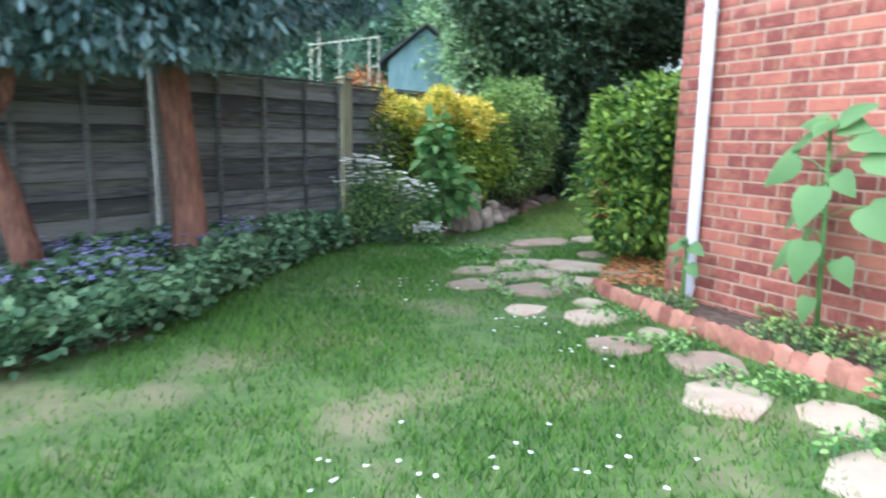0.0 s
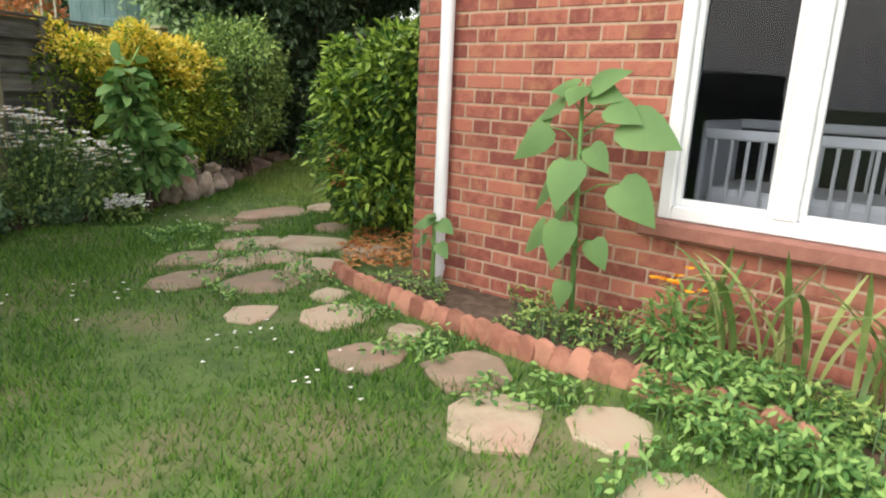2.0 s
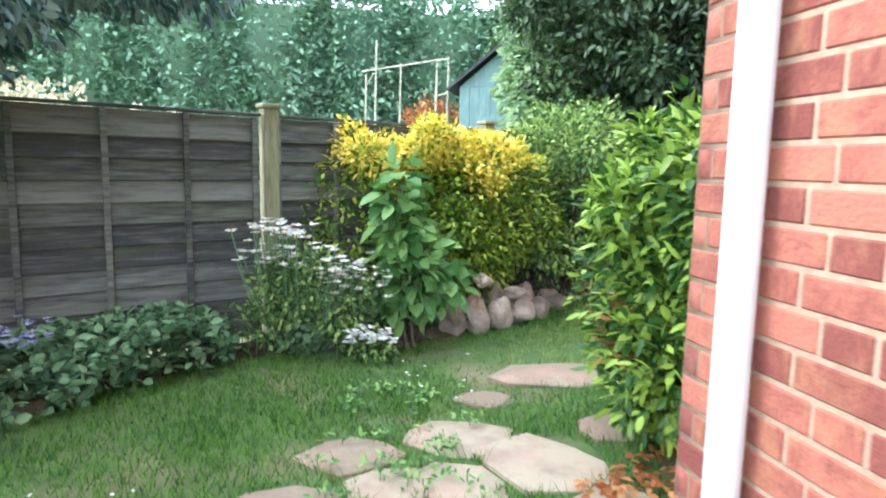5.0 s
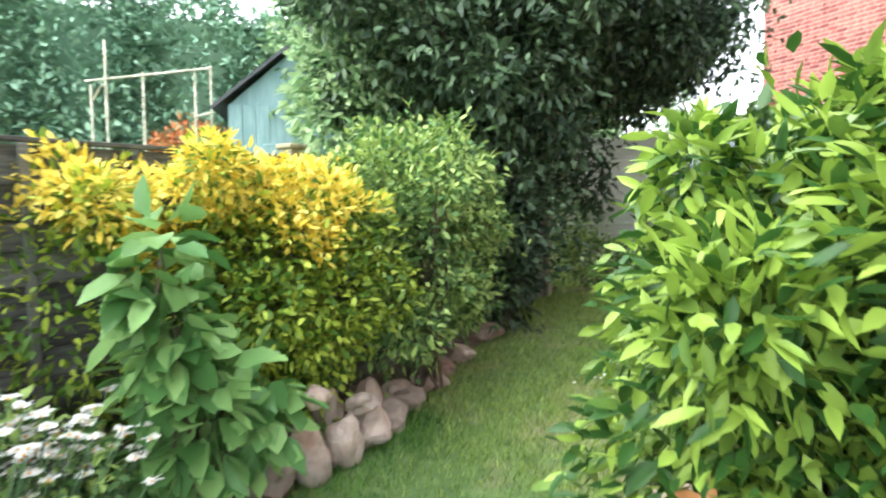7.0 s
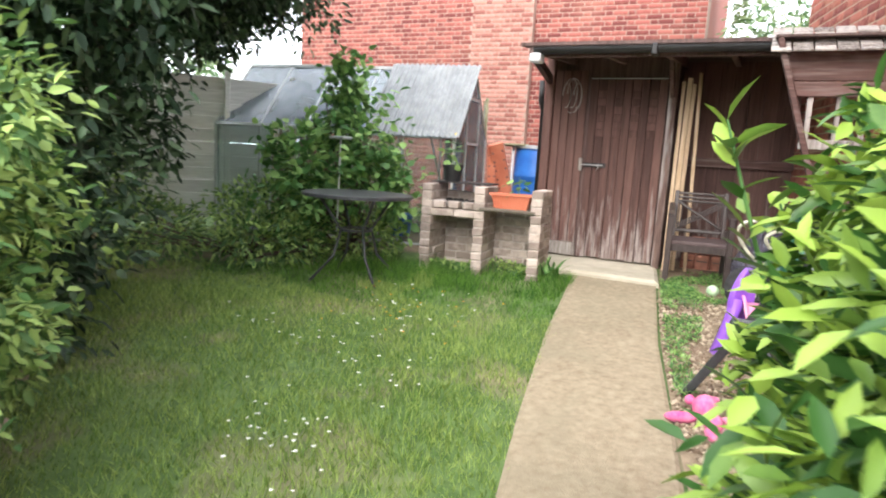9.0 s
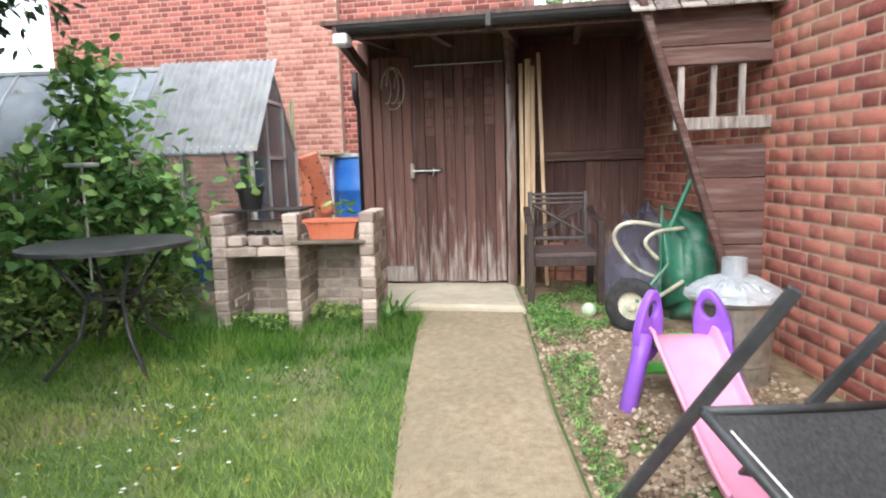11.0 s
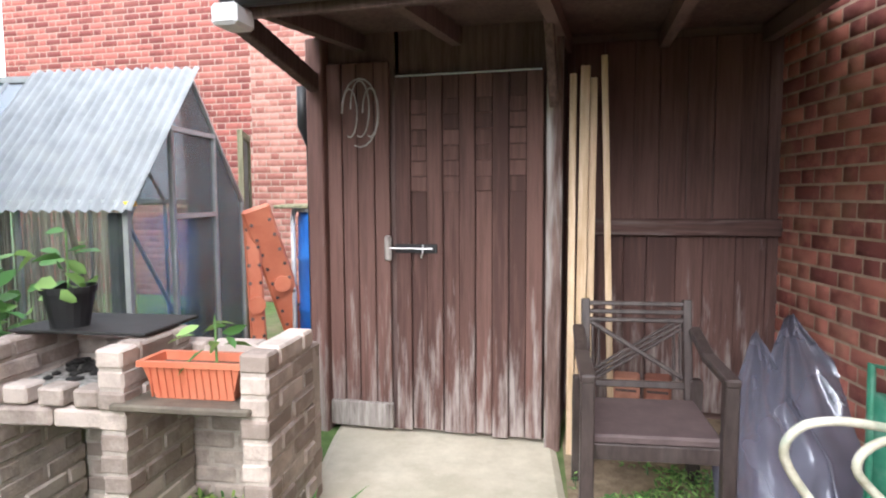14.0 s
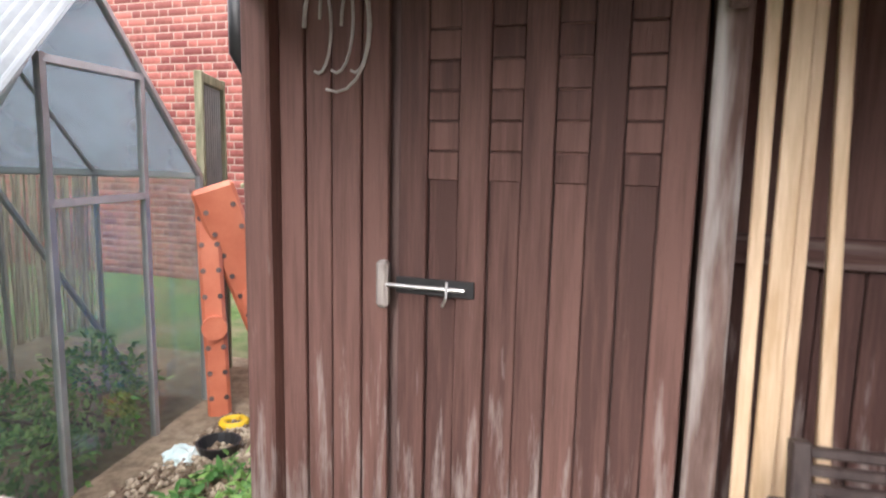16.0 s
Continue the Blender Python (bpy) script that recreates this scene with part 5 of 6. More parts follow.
for a in range(10):
    part("dent", boxes(((0.035, 0.012, 0.006), pose(0.15 * math.cos(a * 0.63), 0.15 * math.sin(a * 0.63), 0.502, 0, 0, a * 36) @ Matrix.Rotation(0.35, 4, "Y")), bevel=0.002), M_GALV, lidp)
part("handle", tube(bmesh.new(), [(-0.1, 0.2, 0.44), (-0.15, 0.24, 0.46), (-0.2, 0.2, 0.46), (-0.2, 0.1, 0.44)], 0.006, 6), M_GALV, inc)

# toddler slide
sl = thing("toddler_slide", "pink and purple plastic toddler slide", "slide", (4.17, 3.0, ground_z(4.17)), 7)
chute = bmesh.new()
prof = [(-0.14, 0.05), (-0.125, 0.0), (0.125, 0.0), (0.14, 0.05)]
line = [(0.5, 0.34), (0.4, 0.34), (0.3, 0.29), (0.0, 0.16), (-0.28, 0.05), (-0.4, 0.015), (-0.46, 0.012)]
rows = [[chute.verts.new((x, y * (1 - 0.25 * (0.5 - x) / 0.96), z + h)) for y, h in prof] for x, z in line]
for a, b in zip(rows, rows[1:]):
    for k in range(3):
        chute.faces.new((a[k], a[k + 1], b[k + 1], b[k]))
ch = part("chute", chute, M_PINK, sl, "pink chute", True)
so = ch.modifiers.new("thickness", "SOLIDIFY")
so.thickness = 0.02
bv = ch.modifiers.new("round", "BEVEL")
bv.width, bv.segments = 0.008, 2


def grip_plate():
    """Rounded petal plate with an oval hand hole, standing in the x-z plane."""
    bm = bmesh.new()
    n = 28
    loops = []
    for y in (-0.022, 0.022):
        outer, inner = [], []
        for k in range(n):
            a = 2 * math.pi * k / n
            w = 0.085 * (1 - 0.28 * math.sin(a))
            outer.append(bm.verts.new((w * math.cos(a), y, 0.15 + 0.17 * math.sin(a))))
            inner.append(bm.verts.new((0.032 * math.cos(a), y * 0.8, 0.225 + 0.042 * math.sin(a))))
        loops.append((outer, inner))
    (o0, i0), (o1, i1) = loops
    for k in range(n):
        q = (k + 1) % n
        bm.faces.new((o0[k], o0[q], i0[q], i0[k]))
        bm.faces.new((o1[q], o1[k], i1[k], i1[q]))
        bm.faces.new((o0[q], o0[k], o1[k], o1[q]))
        bm.faces.new((i0[k], i0[q], i1[q], i1[k]))
    bmesh.ops.recalc_face_normals(bm, faces=bm.faces)
    return bm


for s in (-1, 1):
    bm = grip_plate()
    bmesh.ops.transform(bm, verts=bm.verts, matrix=Matrix.Translation((0.46, 0.165 * s, 0.24)) @ Matrix.Rotation(radians(-52 * s), 4, "Z") @ Matrix.Rotation(radians(10), 4, "Y"))
    g = part("side_grip", bm, M_PURPLE, sl, "purple petal-shaped hand grip", True)
    bv = g.modifiers.new("round", "BEVEL")
    bv.width, bv.segments = 0.012, 3
    part("side_leg", tube(bmesh.new(), [(0.44, 0.17 * s, 0.36), (0.43, 0.2 * s, 0.22), (0.36, 0.27 * s, 0.0)], [0.045, 0.04, 0.042], 10), M_PURPLE, sl, "", True)
    part("rear_leg", tube(bmesh.new(), [(0.5, 0.16 * s, 0.32), (0.68, 0.17 * s, 0.0)], 0.034, 10), M_PURPLE, sl, "", True)
part("step", boxes(((0.1, 0.3, 0.035), pose(0.6, 0, 0.14)), bevel=0.012), M_LIME, sl, "green step")
part("platform", boxes(((0.12, 0.28, 0.04), pose(0.5, 0, 0.31)), bevel=0.012), M_LIME, sl)

# folding mesh lounger, half folded among the laurel leaves
lg = thing("folding_lounger", "black mesh folding lounger half folded beside the path", "lounger", (3.05, 2.68, ground_z(3.05)))
LI = Vector((3.05, 2.68, ground_z(3.05)))
tip, back, low, far_low = (Vector(p) - LI for p in ((3.3, 3.235, 0.655), (3.66, 2.6, 0.56), (2.97, 2.8, 0.21), (3.22, 2.32, 0.2)))
for a, b in ((tip, low), (back, far_low)):
    part("side_rail", tube(bmesh.new(), [tuple(a), tuple(a.lerp(b, 0.5) - Vector((0, 0, 0.012))), tuple(b)], 0.015, 8), M_METALDARK, lg, smooth=True)
part("head_bar", tube(bmesh.new(), [tuple(tip), tuple(back)], 0.014, 8), M_METALDARK, lg, smooth=True)
part("foot_tube", tube(bmesh.new(), [tuple(low), tuple(far_low)], 0.014, 8), M_METALDARK, lg, smooth=True)
slg = bmesh.new()
gv = []
for q in range(13):
    a, b = tip.lerp(low, q / 12), back.lerp(far_low, q / 12)
    gv.append([slg.verts.new(a.lerp(b, k / 8) - Vector((0, 0, 0.05 * math.sin(math.pi * k / 8) * math.sin(math.pi * (0.1 + 0.8 * q / 12)) - 0.006))) for k in range(9)])
for a, b in zip(gv, gv[1:]):
    for k in range(8):
        slg.faces.new((a[k], a[k + 1], b[k + 1], b[k]))
part("sling", slg, M_SLING, lg, "black mesh sling", True)
part("piping", tube(bmesh.new(), [tuple(tip.lerp(low, 0.12) + Vector((0.014, -0.012, 0.014))), tuple(tip.lerp(low, 0.75) + Vector((0.014, -0.012, 0.006)))], 0.004, 6), M_WHITEWOOD, lg, "pale worn edge of the sling")
for a, b in (((3.72, 3.42, ground_z(3.72)), (3.45, 2.97, 0.955)), ((3.9, 3.0, ground_z(3.9)), (3.7, 2.62, 0.8))):
    part("leg", beam(Vector(a) - LI, Vector(b) - LI, 0.042, 0.024, up=(1, 0, 0), bevel=0.005), M_METALDARK, lg)
for a in (low, far_low):
    part("rubber_foot", beam(a, Vector((a.x - 0.03, a.y - 0.02, -0.01)), 0.03, 0.03, up=(1, 0, 0), bevel=0.005), M_BLACK, lg)

toy = bmesh.new()
for c, r, sc in (((0, 0, 0.06), 0.055, (1, 1, 1)), ((-0.1, 0.0, 0.04), 0.045, (1.5, 0.8, 0.9)), ((-0.05, 0.11, 0.03), 0.03, (0.9, 2.2, 0.8)), ((-0.05, -0.11, 0.03), 0.03, (0.9, 2.2, 0.8)), ((-0.2, 0.03, 0.03), 0.03, (1.8, 0.9, 0.8)), ((-0.2, -0.03, 0.03), 0.03, (1.8, 0.9, 0.8)), ((0.05, 0.05, 0.07), 0.022, (1, 1, 1)), ((0.05, -0.05, 0.07), 0.022, (1, 1, 1))):
    bmesh.ops.create_icosphere(toy, subdivisions=2, radius=r, matrix=Matrix.Translation(c) @ Matrix.Diagonal((*sc, 1)))
doll = mesh_ob("plush_toy", toy, M_PLUSH, True)
doll.matrix_world = pose(3.47, 3.3, ground_z(3.47), 0, 0, 20) @ Matrix.Scale(1.15, 4)
tagged(doll, "pink plush toy lying on the gravel", "toy")
ball = thing("ball", "small pale green and white ball by the wheel", "ball", (5.95, 3.42, ground_z(5.95)))
bl = bmesh.new()
bmesh.ops.create_uvsphere(bl, u_segments=16, v_segments=10, radius=0.05, matrix=Matrix.Translation((0, 0, 0.05)))
part("shell", bl, paint("ball_skin", (0.35, 0.6, 0.3), (0.8, 0.85, 0.75), 0.6, 9, 0.05), ball, smooth=True)

bag = bmesh.new()
bmesh.ops.create_icosphere(bag, subdivisions=3, radius=0.07)
for v in bag.verts:
    v.co *= 1 + 0.5 * noise.noise(v.co * 30)
    v.co.z = max(v.co.z * 0.7, -0.03)
bagob = tagged(mesh_ob("plastic_bag", bag, paint("pale_polythene", (0.5, 0.68, 0.66), (0.8, 0.86, 0.84), 0.4, 9, 0.1)), "crumpled pale plastic bag on the ground", "bag")
bagob.location = (7.3, 5.98, 0.33)
tray = thing("plant_pot", "black plastic pot tipped on the ground", "plant pot", (7.4, 5.86, 0.31))
part("pot", lathe(bmesh.new(), [(0, 0), (0.07, 0), (0.09, 0.07), (0.095, 0.075), (0.085, 0.075), (0.065, 0.01), (0, 0.01)], 18), M_BLACK, tray)

# white boarded fence and planting at the end of the lawn
wf = thing("white_fence", "white painted overlapping board fence", "fence", (6.1, 8.9, 0.25), -40)
for i in range(11):
    part("board", boxes(((2.4, 0.02, 0.15), pose(-0.4, 0.01 * (i % 2), 0.2 + i * 0.15, 8, random.uniform(-1, 1), 0)), bevel=0.003), M_WHITEWOOD, wf)
for x in (-1.5, 0.0, 0.75):
    part("post", boxes(((0.06, 0.06, 1.85), pose(x, -0.05, 0.92)), bevel=0.004), M_WHITEWOOD, wf)
vine = bush("vine_plant", "tall leafy vine and maize plants behind the table", "plant", (5.75, 6.85, 0.25),
            [(5.7, 6.8, 1.2, 0.35, 0.4, 0.8), (5.9, 6.5, 0.9, 0.22, 0.3, 0.55), (5.35, 7.1, 0.95, 0.4, 0.4, 0.6), (5.75, 6.95, 1.8, 0.22, 0.25, 0.4)], 2700, (0.1, 0.075), L_VINE, 41, 0.95, 0.85, 0.9, tufts=10)
bedp = bush("border_plants", "mixed low green border plants at the lawn end", "plants", (5.0, 7.5, 0.2),
            [(5.6, 6.55, 0.4, 0.4, 0.3, 0.28), (5.0, 7.2, 0.4, 0.6, 0.45, 0.32), (4.4, 8.2, 0.4, 0.6, 0.6, 0.35), (5.6, 7.8, 0.5, 0.6, 0.6, 0.45), (4.2, 9.2, 0.7, 0.8, 0.6, 0.7)], 9000, (0.08, 0.035), L_SHRUB, 42, 0.35)
far2 = bush("hedge_tree", "pale green trees closing the garden end", "tree", (4.5, 12.5, 0.1),
            [(3.6, 12.0, 1.6, 1.2, 0.9, 1.6), (5.6, 12.4, 1.4, 1.3, 0.9, 1.3), (7.6, 13.0, 1.5, 1.3, 0.9, 1.5), (9.2, 13.5, 2.4, 1.3, 0.9, 2.3), (2.2, 12, 2.6, 1.2, 1, 2.2), (5.0, 13.0, 3.0, 1.6, 1.0, 1.6), (7.0, 13.4, 3.0, 1.4, 1.0, 1.4)], 24000, (0.16, 0.07), L_MINT, 43, 0.35)
far3 = bush("tree", "leafy tree crown showing over the shed roof", "tree", (12.5, 2.8, 0.3), [(12.3, 3.0, 3.7, 1.0, 0.9, 1.3), (12.5, 2.6, 2.4, 0.9, 0.9, 1.6)], 5000, (0.14, 0.06), L_MINT, 44, 0.35)
# ---- front lawn: paving, edging, beds and flowers ----
def stone(cx, cy, r, name="flagstone", stretch=1.0, turn=0.0, n=8, z=None, group="crazy paving"):
    out = []
    for k in range(n):
        a = 2 * math.pi * k / n + random.uniform(-0.16, 0.16)
        rr = r * random.uniform(0.88, 1.22)
        x, y = rr * math.cos(a) * stretch, rr * math.sin(a)
        out.append((x * math.cos(turn) - y * math.sin(turn), x * math.sin(turn) + y * math.cos(turn)))
    ob = mesh_ob(name, blob_sheet(bmesh.new(), out, 0, 0.012, 0.002), M_FLAG)
    ob.location = (cx, cy, (ground_z(cx) if z is None else z) + 0.004)
    ob.parent = crazy
    STONES.append((cx, cy, 0.95 * r * max(1, stretch ** 0.5)))
    return ob


STONES = []
crazy = tagged(new("pavement"), "crazy paving of worn sandstone pieces set in grass", "paving", kind="structure")
for cx, cy, r, st, tu in ((0.84, 3.52, 0.21, 1.75, 0.15), (1.3, 3.42, 0.17, 1.2, 0.1), (0.41, 3.16, 0.11, 1.4, 0.2), (0.27, 2.7, 0.2, 1.25, -0.3), (0.6, 2.43, 0.235, 1.2, -0.6), (0.8, 2.06, 0.17, 1.1, 0.4), (-0.2, 2.5, 0.175, 1.2, 0.1),
                          (-0.36, 2.08, 0.175, 1.25, 0.1), (0.0, 2.26, 0.15, 1.1, 0.5), (0.24, 2.28, 0.15, 1.25, -0.5), (-0.05, 1.82, 0.2, 1.2, 0.2), (0.38, 1.94, 0.19, 1.15, 0.6), (-0.28, 1.36, 0.12, 1.15, 0.3), (0.06, 1.12, 0.165, 1.1, 0.6),
                          (0.17, 1.42, 0.1, 1.2, 0.4), (-0.1, 0.62, 0.15, 1.15, 0.5), (0.2, 0.75, 0.09, 1.3, 0.6), (0.17, 0.29, 0.17, 1.15, 0.6), (0.0, -0.07, 0.165, 1.25, 0.5), (0.28, -0.34, 0.145, 1.1, 0.5), (0.03, -0.77, 0.2, 1.15, 0.4),
                          (0.95, 2.75, 0.14, 1.2, 0.2), (0.0, -1.3, 0.22, 1.2, 0), (0.1, -1.85, 0.22, 1, 0.3)):
    stone(cx, cy, r, stretch=st, turn=tu)

# bed soil
def soil_sheet(name, outline, lift, label, material=M_SOIL):
    bm = bmesh.new()
    vs = [bm.verts.new((x, y, 0)) for x, y in outline]
    f = bm.faces.new(vs)
    bmesh.ops.triangulate(bm, faces=[f])
    for _ in range(4):
        bmesh.ops.subdivide_edges(bm, edges=[e for e in bm.edges if e.calc_length() > 0.25], cuts=1)
    bmesh.ops.triangulate(bm, faces=bm.faces[:])
    for v in bm.verts:
        v.co.z = ground_z(v.co.x) + (0.008 if v.is_boundary else lift + 0.03 * noise.noise(v.co * 3.0))
    return tagged(mesh_ob(name, bm, material, True), label, "soil", kind="structure")


EDGE = [(0.36, 1.7), (0.35, 1.0), (0.4, 0.5), (0.46, 0.1), (0.58, -0.2), (0.64, -0.75), (0.66, -1.3), (0.7, -2.2)]
FBED = [(-4.4, 1.55), (-3.6, 0.6), (-2.9, 0.9), (-2.42, 1.3), (-1.9, 2.68), (-1.15, 3.75), (-0.4, 4.02), (0.32, 4.42), (1.02, 5.1), (1.9, 6.1), (2.84, 7.15), (3.9, 8.6), (3.9, 8.1), (0.0, 5.0), (-1.0, 4.25)]
soil_sheet("bed_house", EDGE + [tuple((A + DF * 3.7)[:2]), tuple((A + DF * 0.02)[:2])], 0.03, "brown soil bed with chippings under the house wall")
soil_sheet("bed_fence", FBED, 0.04, "dark planted soil bed along the fence")
soil_sheet("bed_yard", material=M_DIRT, outline=[(2.0, 2.0), (2.3, 3.2), (3.25, 3.4), (4.43, 3.62), (5.9, 3.84), (6.84, 3.95), (7.4, 3.95), (7.4, 2.9), (5.4, 2.5), (3.5, 2.1)], lift=0.01, label="bare stony soil beside the path")

soil_sheet("bed_greenhouse", [(6.55, 5.36), (7.3, 5.36), (8.6, 5.5), (8.5, 8.2), (6.3, 8.3), (6.1, 6.3), (6.3, 5.75)], 0.02, "dry crumbly earth in and before the greenhouse", M_DIRT)

# terracotta edging
ed = bmesh.new()
prof = [(-0.075, -0.08), (0.075, -0.08), (0.075, 0.06), (0.055, 0.085), (0.02, 0.1), (-0.03, 0.1), (-0.062, 0.085), (-0.075, 0.055)]
fa = [ed.verts.new((x, -0.025, z)) for x, z in prof]
fb = [ed.verts.new((x, 0.025, z)) for x, z in prof]
ed.faces.new(fa)
ed.faces.new(fb[::-1])
for k in range(len(prof)):
    ed.faces.new((fa[k], fb[k], fb[(k + 1) % len(prof)], fa[(k + 1) % len(prof)]))
bmesh.ops.recalc_face_normals(ed, faces=ed.faces[:])
bmesh.ops.bevel(ed, geom=[e for e in ed.edges if e.calc_length() > 0.045], offset=0.008, segments=2, affect="EDGES")
bmesh.ops.scale(ed, vec=(0.66, 0.75, 0.66), verts=ed.verts[:])
EDGE_ME = to_mesh("edging_tile", ed, M_TERRA)
edging = thing("bed_edging", "row of terracotta scalloped edging tiles", "edging", kind="structure")
for (x0, y0), (x1, y1) in zip(EDGE, EDGE[1:]):
    n = max(1, round(math.hypot(x1 - x0, y1 - y0) / 0.088))
    for k in range(n):
        t = (k + 0.5) / n
        if random.random() < (0.0 if y0 > -0.3 else 0.45):
            continue
        x, y = x0 + t * (x1 - x0), y0 + t * (y1 - y0)
        piece("edging_tile", EDGE_ME, edging, pose(x, y, ground_z(x) + 0.045 + random.uniform(-.012, .012), random.uniform(-12, 3), random.uniform(9, 20), math.degrees(math.atan2(y1 - y0, x1 - x0)) + random.uniform(-9, 9)))

# rockery stones
def rock(x, y, z, r, sc, seed, label="grey-pink rough rockery stone beside the lawn"):
    bm = bmesh.new()
    bmesh.ops.create_icosphere(bm, subdivisions=3, radius=r * 0.85)
    for v in bm.verts:
        v.co *= 1 + 0.5 * noise.noise(v.co * (1.3 / r) + Vector((seed * 3.1, 0, 0))) + 0.15 * noise.noise(v.co * (4 / r))
        v.co = Vector((v.co.x * sc[0], v.co.y * sc[1], v.co.z * sc[2]))
    ob = mesh_ob("rock", bm, M_ROCK)
    ob.location = (x, y, z)
    ob.rotation_euler = (0, 0, seed)
    return tagged(ob, label, "rock", "rockery stones")


M_ROCK = paint("rockery_stone", (0.3, 0.24, 0.2), (0.54, 0.44, 0.37), 0.95, 9, 0.6, per_object=0.7, coarse=3, stain=(0.5, 0.28, 0.2), stain_amount=0.5)
for i, (x, y, z, r, sc) in enumerate(((0.42, 4.52, 0.08, 0.14, (0.8, 0.8, 1.3)), (0.46, 4.5, 0.34, 0.075, (1.1, 0.9, 0.75)), (0.6, 4.62, 0.06, 0.12, (0.8, 0.9, 1.3)), (0.24, 4.45, 0.05, 0.12, (1, 0.8, 1.1)), (0.76, 4.78, 0.06, 0.13, (1.1, 1, 1)),
                                      (0.92, 4.98, 0.04, 0.12, (1.2, 1, 0.8)), (1.1, 5.2, 0.03, 0.11, (1.2, 1, 0.7)), (1.35, 5.5, 0.03, 0.12, (1.2, 1, 0.7)), (1.75, 5.98, 0.06, 0.13, (1.2, 1, 0.7)), (2.2, 6.5, 0.08, 0.14, (1.3, 1, 0.7)), (0.72, 4.68, 0.22, 0.08, (1.2, 1, 0.7)), (0.57, 4.8, 0.12, 0.12, (0.9, 0.8, 1.4)), (0.82, 5.04, 0.1, 0.11, (0.9, 0.9, 1.2)), (1.06, 5.3, 0.06, 0.1, (1, 1, 0.9)), (1.25, 5.42, 0.05, 0.1, (1.1, 1, 0.8)), (1.5, 5.72, 0.05, 0.1, (1.2, 1, 0.8)), (0.3, 4.6, 0.1, 0.11, (0.9, 0.8, 1.2)))):
    rock(x, y, z, r, sc, i)


def in_poly(px, py, poly):
    inside = np.zeros(len(px), bool)
    for (x0, y0), (x1, y1) in zip(poly, poly[1:] + poly[:1]):
        if y0 != y1:
            c = ((y0 > py) != (y1 > py)) & (px < (x1 - x0) * (py - y0) / (y1 - y0) + x0)
            inside ^= c
    return inside


GZ = np.vectorize(ground_z)


def scatter(poly, n, seed):
    g = np.random.default_rng(seed)
    P = np.array(poly)
    lo, hi = P.min(0), P.max(0)
    q = lo + g.random((n, 2)) * (hi - lo)
    return q[in_poly(q[:, 0], q[:, 1], poly)], g


def low_plants(name, label, category, poly, n, size, hmax, material, seed, centre, freq=1.3, cut=-0.2):
    q, g = scatter(poly, n, seed)
    dens = np.array([noise.noise(Vector((float(a) * freq, float(b) * freq, seed))) for a, b in q])
    q, dens = q[dens > cut], dens[dens > cut]
    h = hmax * (0.35 + 0.65 * np.clip(dens - cut, 0, 0.7) / 0.7) * g.random(len(q)) ** 0.6
    pos = np.stack([q[:, 0], q[:, 1], GZ(q[:, 0]) + 0.02 + h], 1)
    out = np.stack([g.normal(size=len(q)), g.normal(size=len(q)), 0.6 + 0 * h], 1)
    b = thing(name, label, category, (centre[0], centre[1], ground_z(centre[0])))
    bpy.context.view_layer.update()
    leaf_part("leaves", [leaves(pos, unit(out), size[0], size[1], 0.5, 0.3)], material, b)
    bm = bmesh.new()
    for k in range(0, len(q), max(1, len(q) // 160)):
        tube(bm, [(q[k, 0] - centre[0], q[k, 1] - centre[1], 0), tuple(pos[k] - np.array((centre[0], centre[1], ground_z(centre[0]))))], 0.003, 4)
    tagged(part("stem", bm, L_IVY, b), kind="stuff")
    return b


def petals(parent, centres, r, material, n=6, name="flower_head", eye=None):
    """Flat flowers of n petals each; one mesh."""
    C = np.repeat(np.array(centres), n, axis=0)
    g = np.random.default_rng(len(centres))
    ang = np.tile(np.arange(n) * 2 * math.pi / n, len(centres)) + np.repeat(g.random(len(centres)), n)
    out = np.stack([np.cos(ang), np.sin(ang), 0.25 + 0 * ang], 1)
    tagged(leaf_part(name, [leaves(C, out, r, r * 0.75, 0.0, 0.08)], material, parent), kind="stuff")
    if eye:
        bm = bmesh.new()
        inv = parent.matrix_world.inverted()
        for c in centres:
            bmesh.ops.create_icosphere(bm, subdivisions=1, radius=r * 0.2, matrix=Matrix.Translation(inv @ Vector(c)))
        tagged(part("flower_eye", bm, eye, parent), kind="stuff")


# ground cover under the conifer, with blue flowers
cover = low_plants("ground_cover", "dense heart-leaved ground cover with blue flowers", "ground cover", [(-4.4, 1.55), (-3.6, 0.5), (-2.75, 0.8), (-2.25, 1.25), (-1.72, 2.6), (-0.98, 3.62), (-0.4, 3.95), (-0.2, 4.2), (-1.0, 4.22)], 46000, (0.066, 0.05), 0.32, L_IVY, 51, (-2.2, 2.6), 1.6, -0.5)
q, g = scatter([(-3.2, 0.95), (-2.45, 1.4), (-1.95, 2.7), (-1.3, 3.6), (-1.5, 3.7), (-3.2, 2.2)], 2600, 52)
petals(cover, [(x, y, 0.2 + 0.14 * g.random()) for x, y in q if noise.noise(Vector((x * 2.2, y * 2.2, 5))) > 0.05], 0.024, P_BLUE, 5)
border = low_plants("border_plants", "mixed dark green border plants below the shrubs", "plants", [(-1.2, 3.75), (-0.4, 4.02), (0.3, 4.4), (0.9, 5.0), (0.4, 5.0), (-0.9, 4.2)], 6000, (0.06, 0.035), 0.3, L_SHRUB, 53, (-0.4, 4.3))
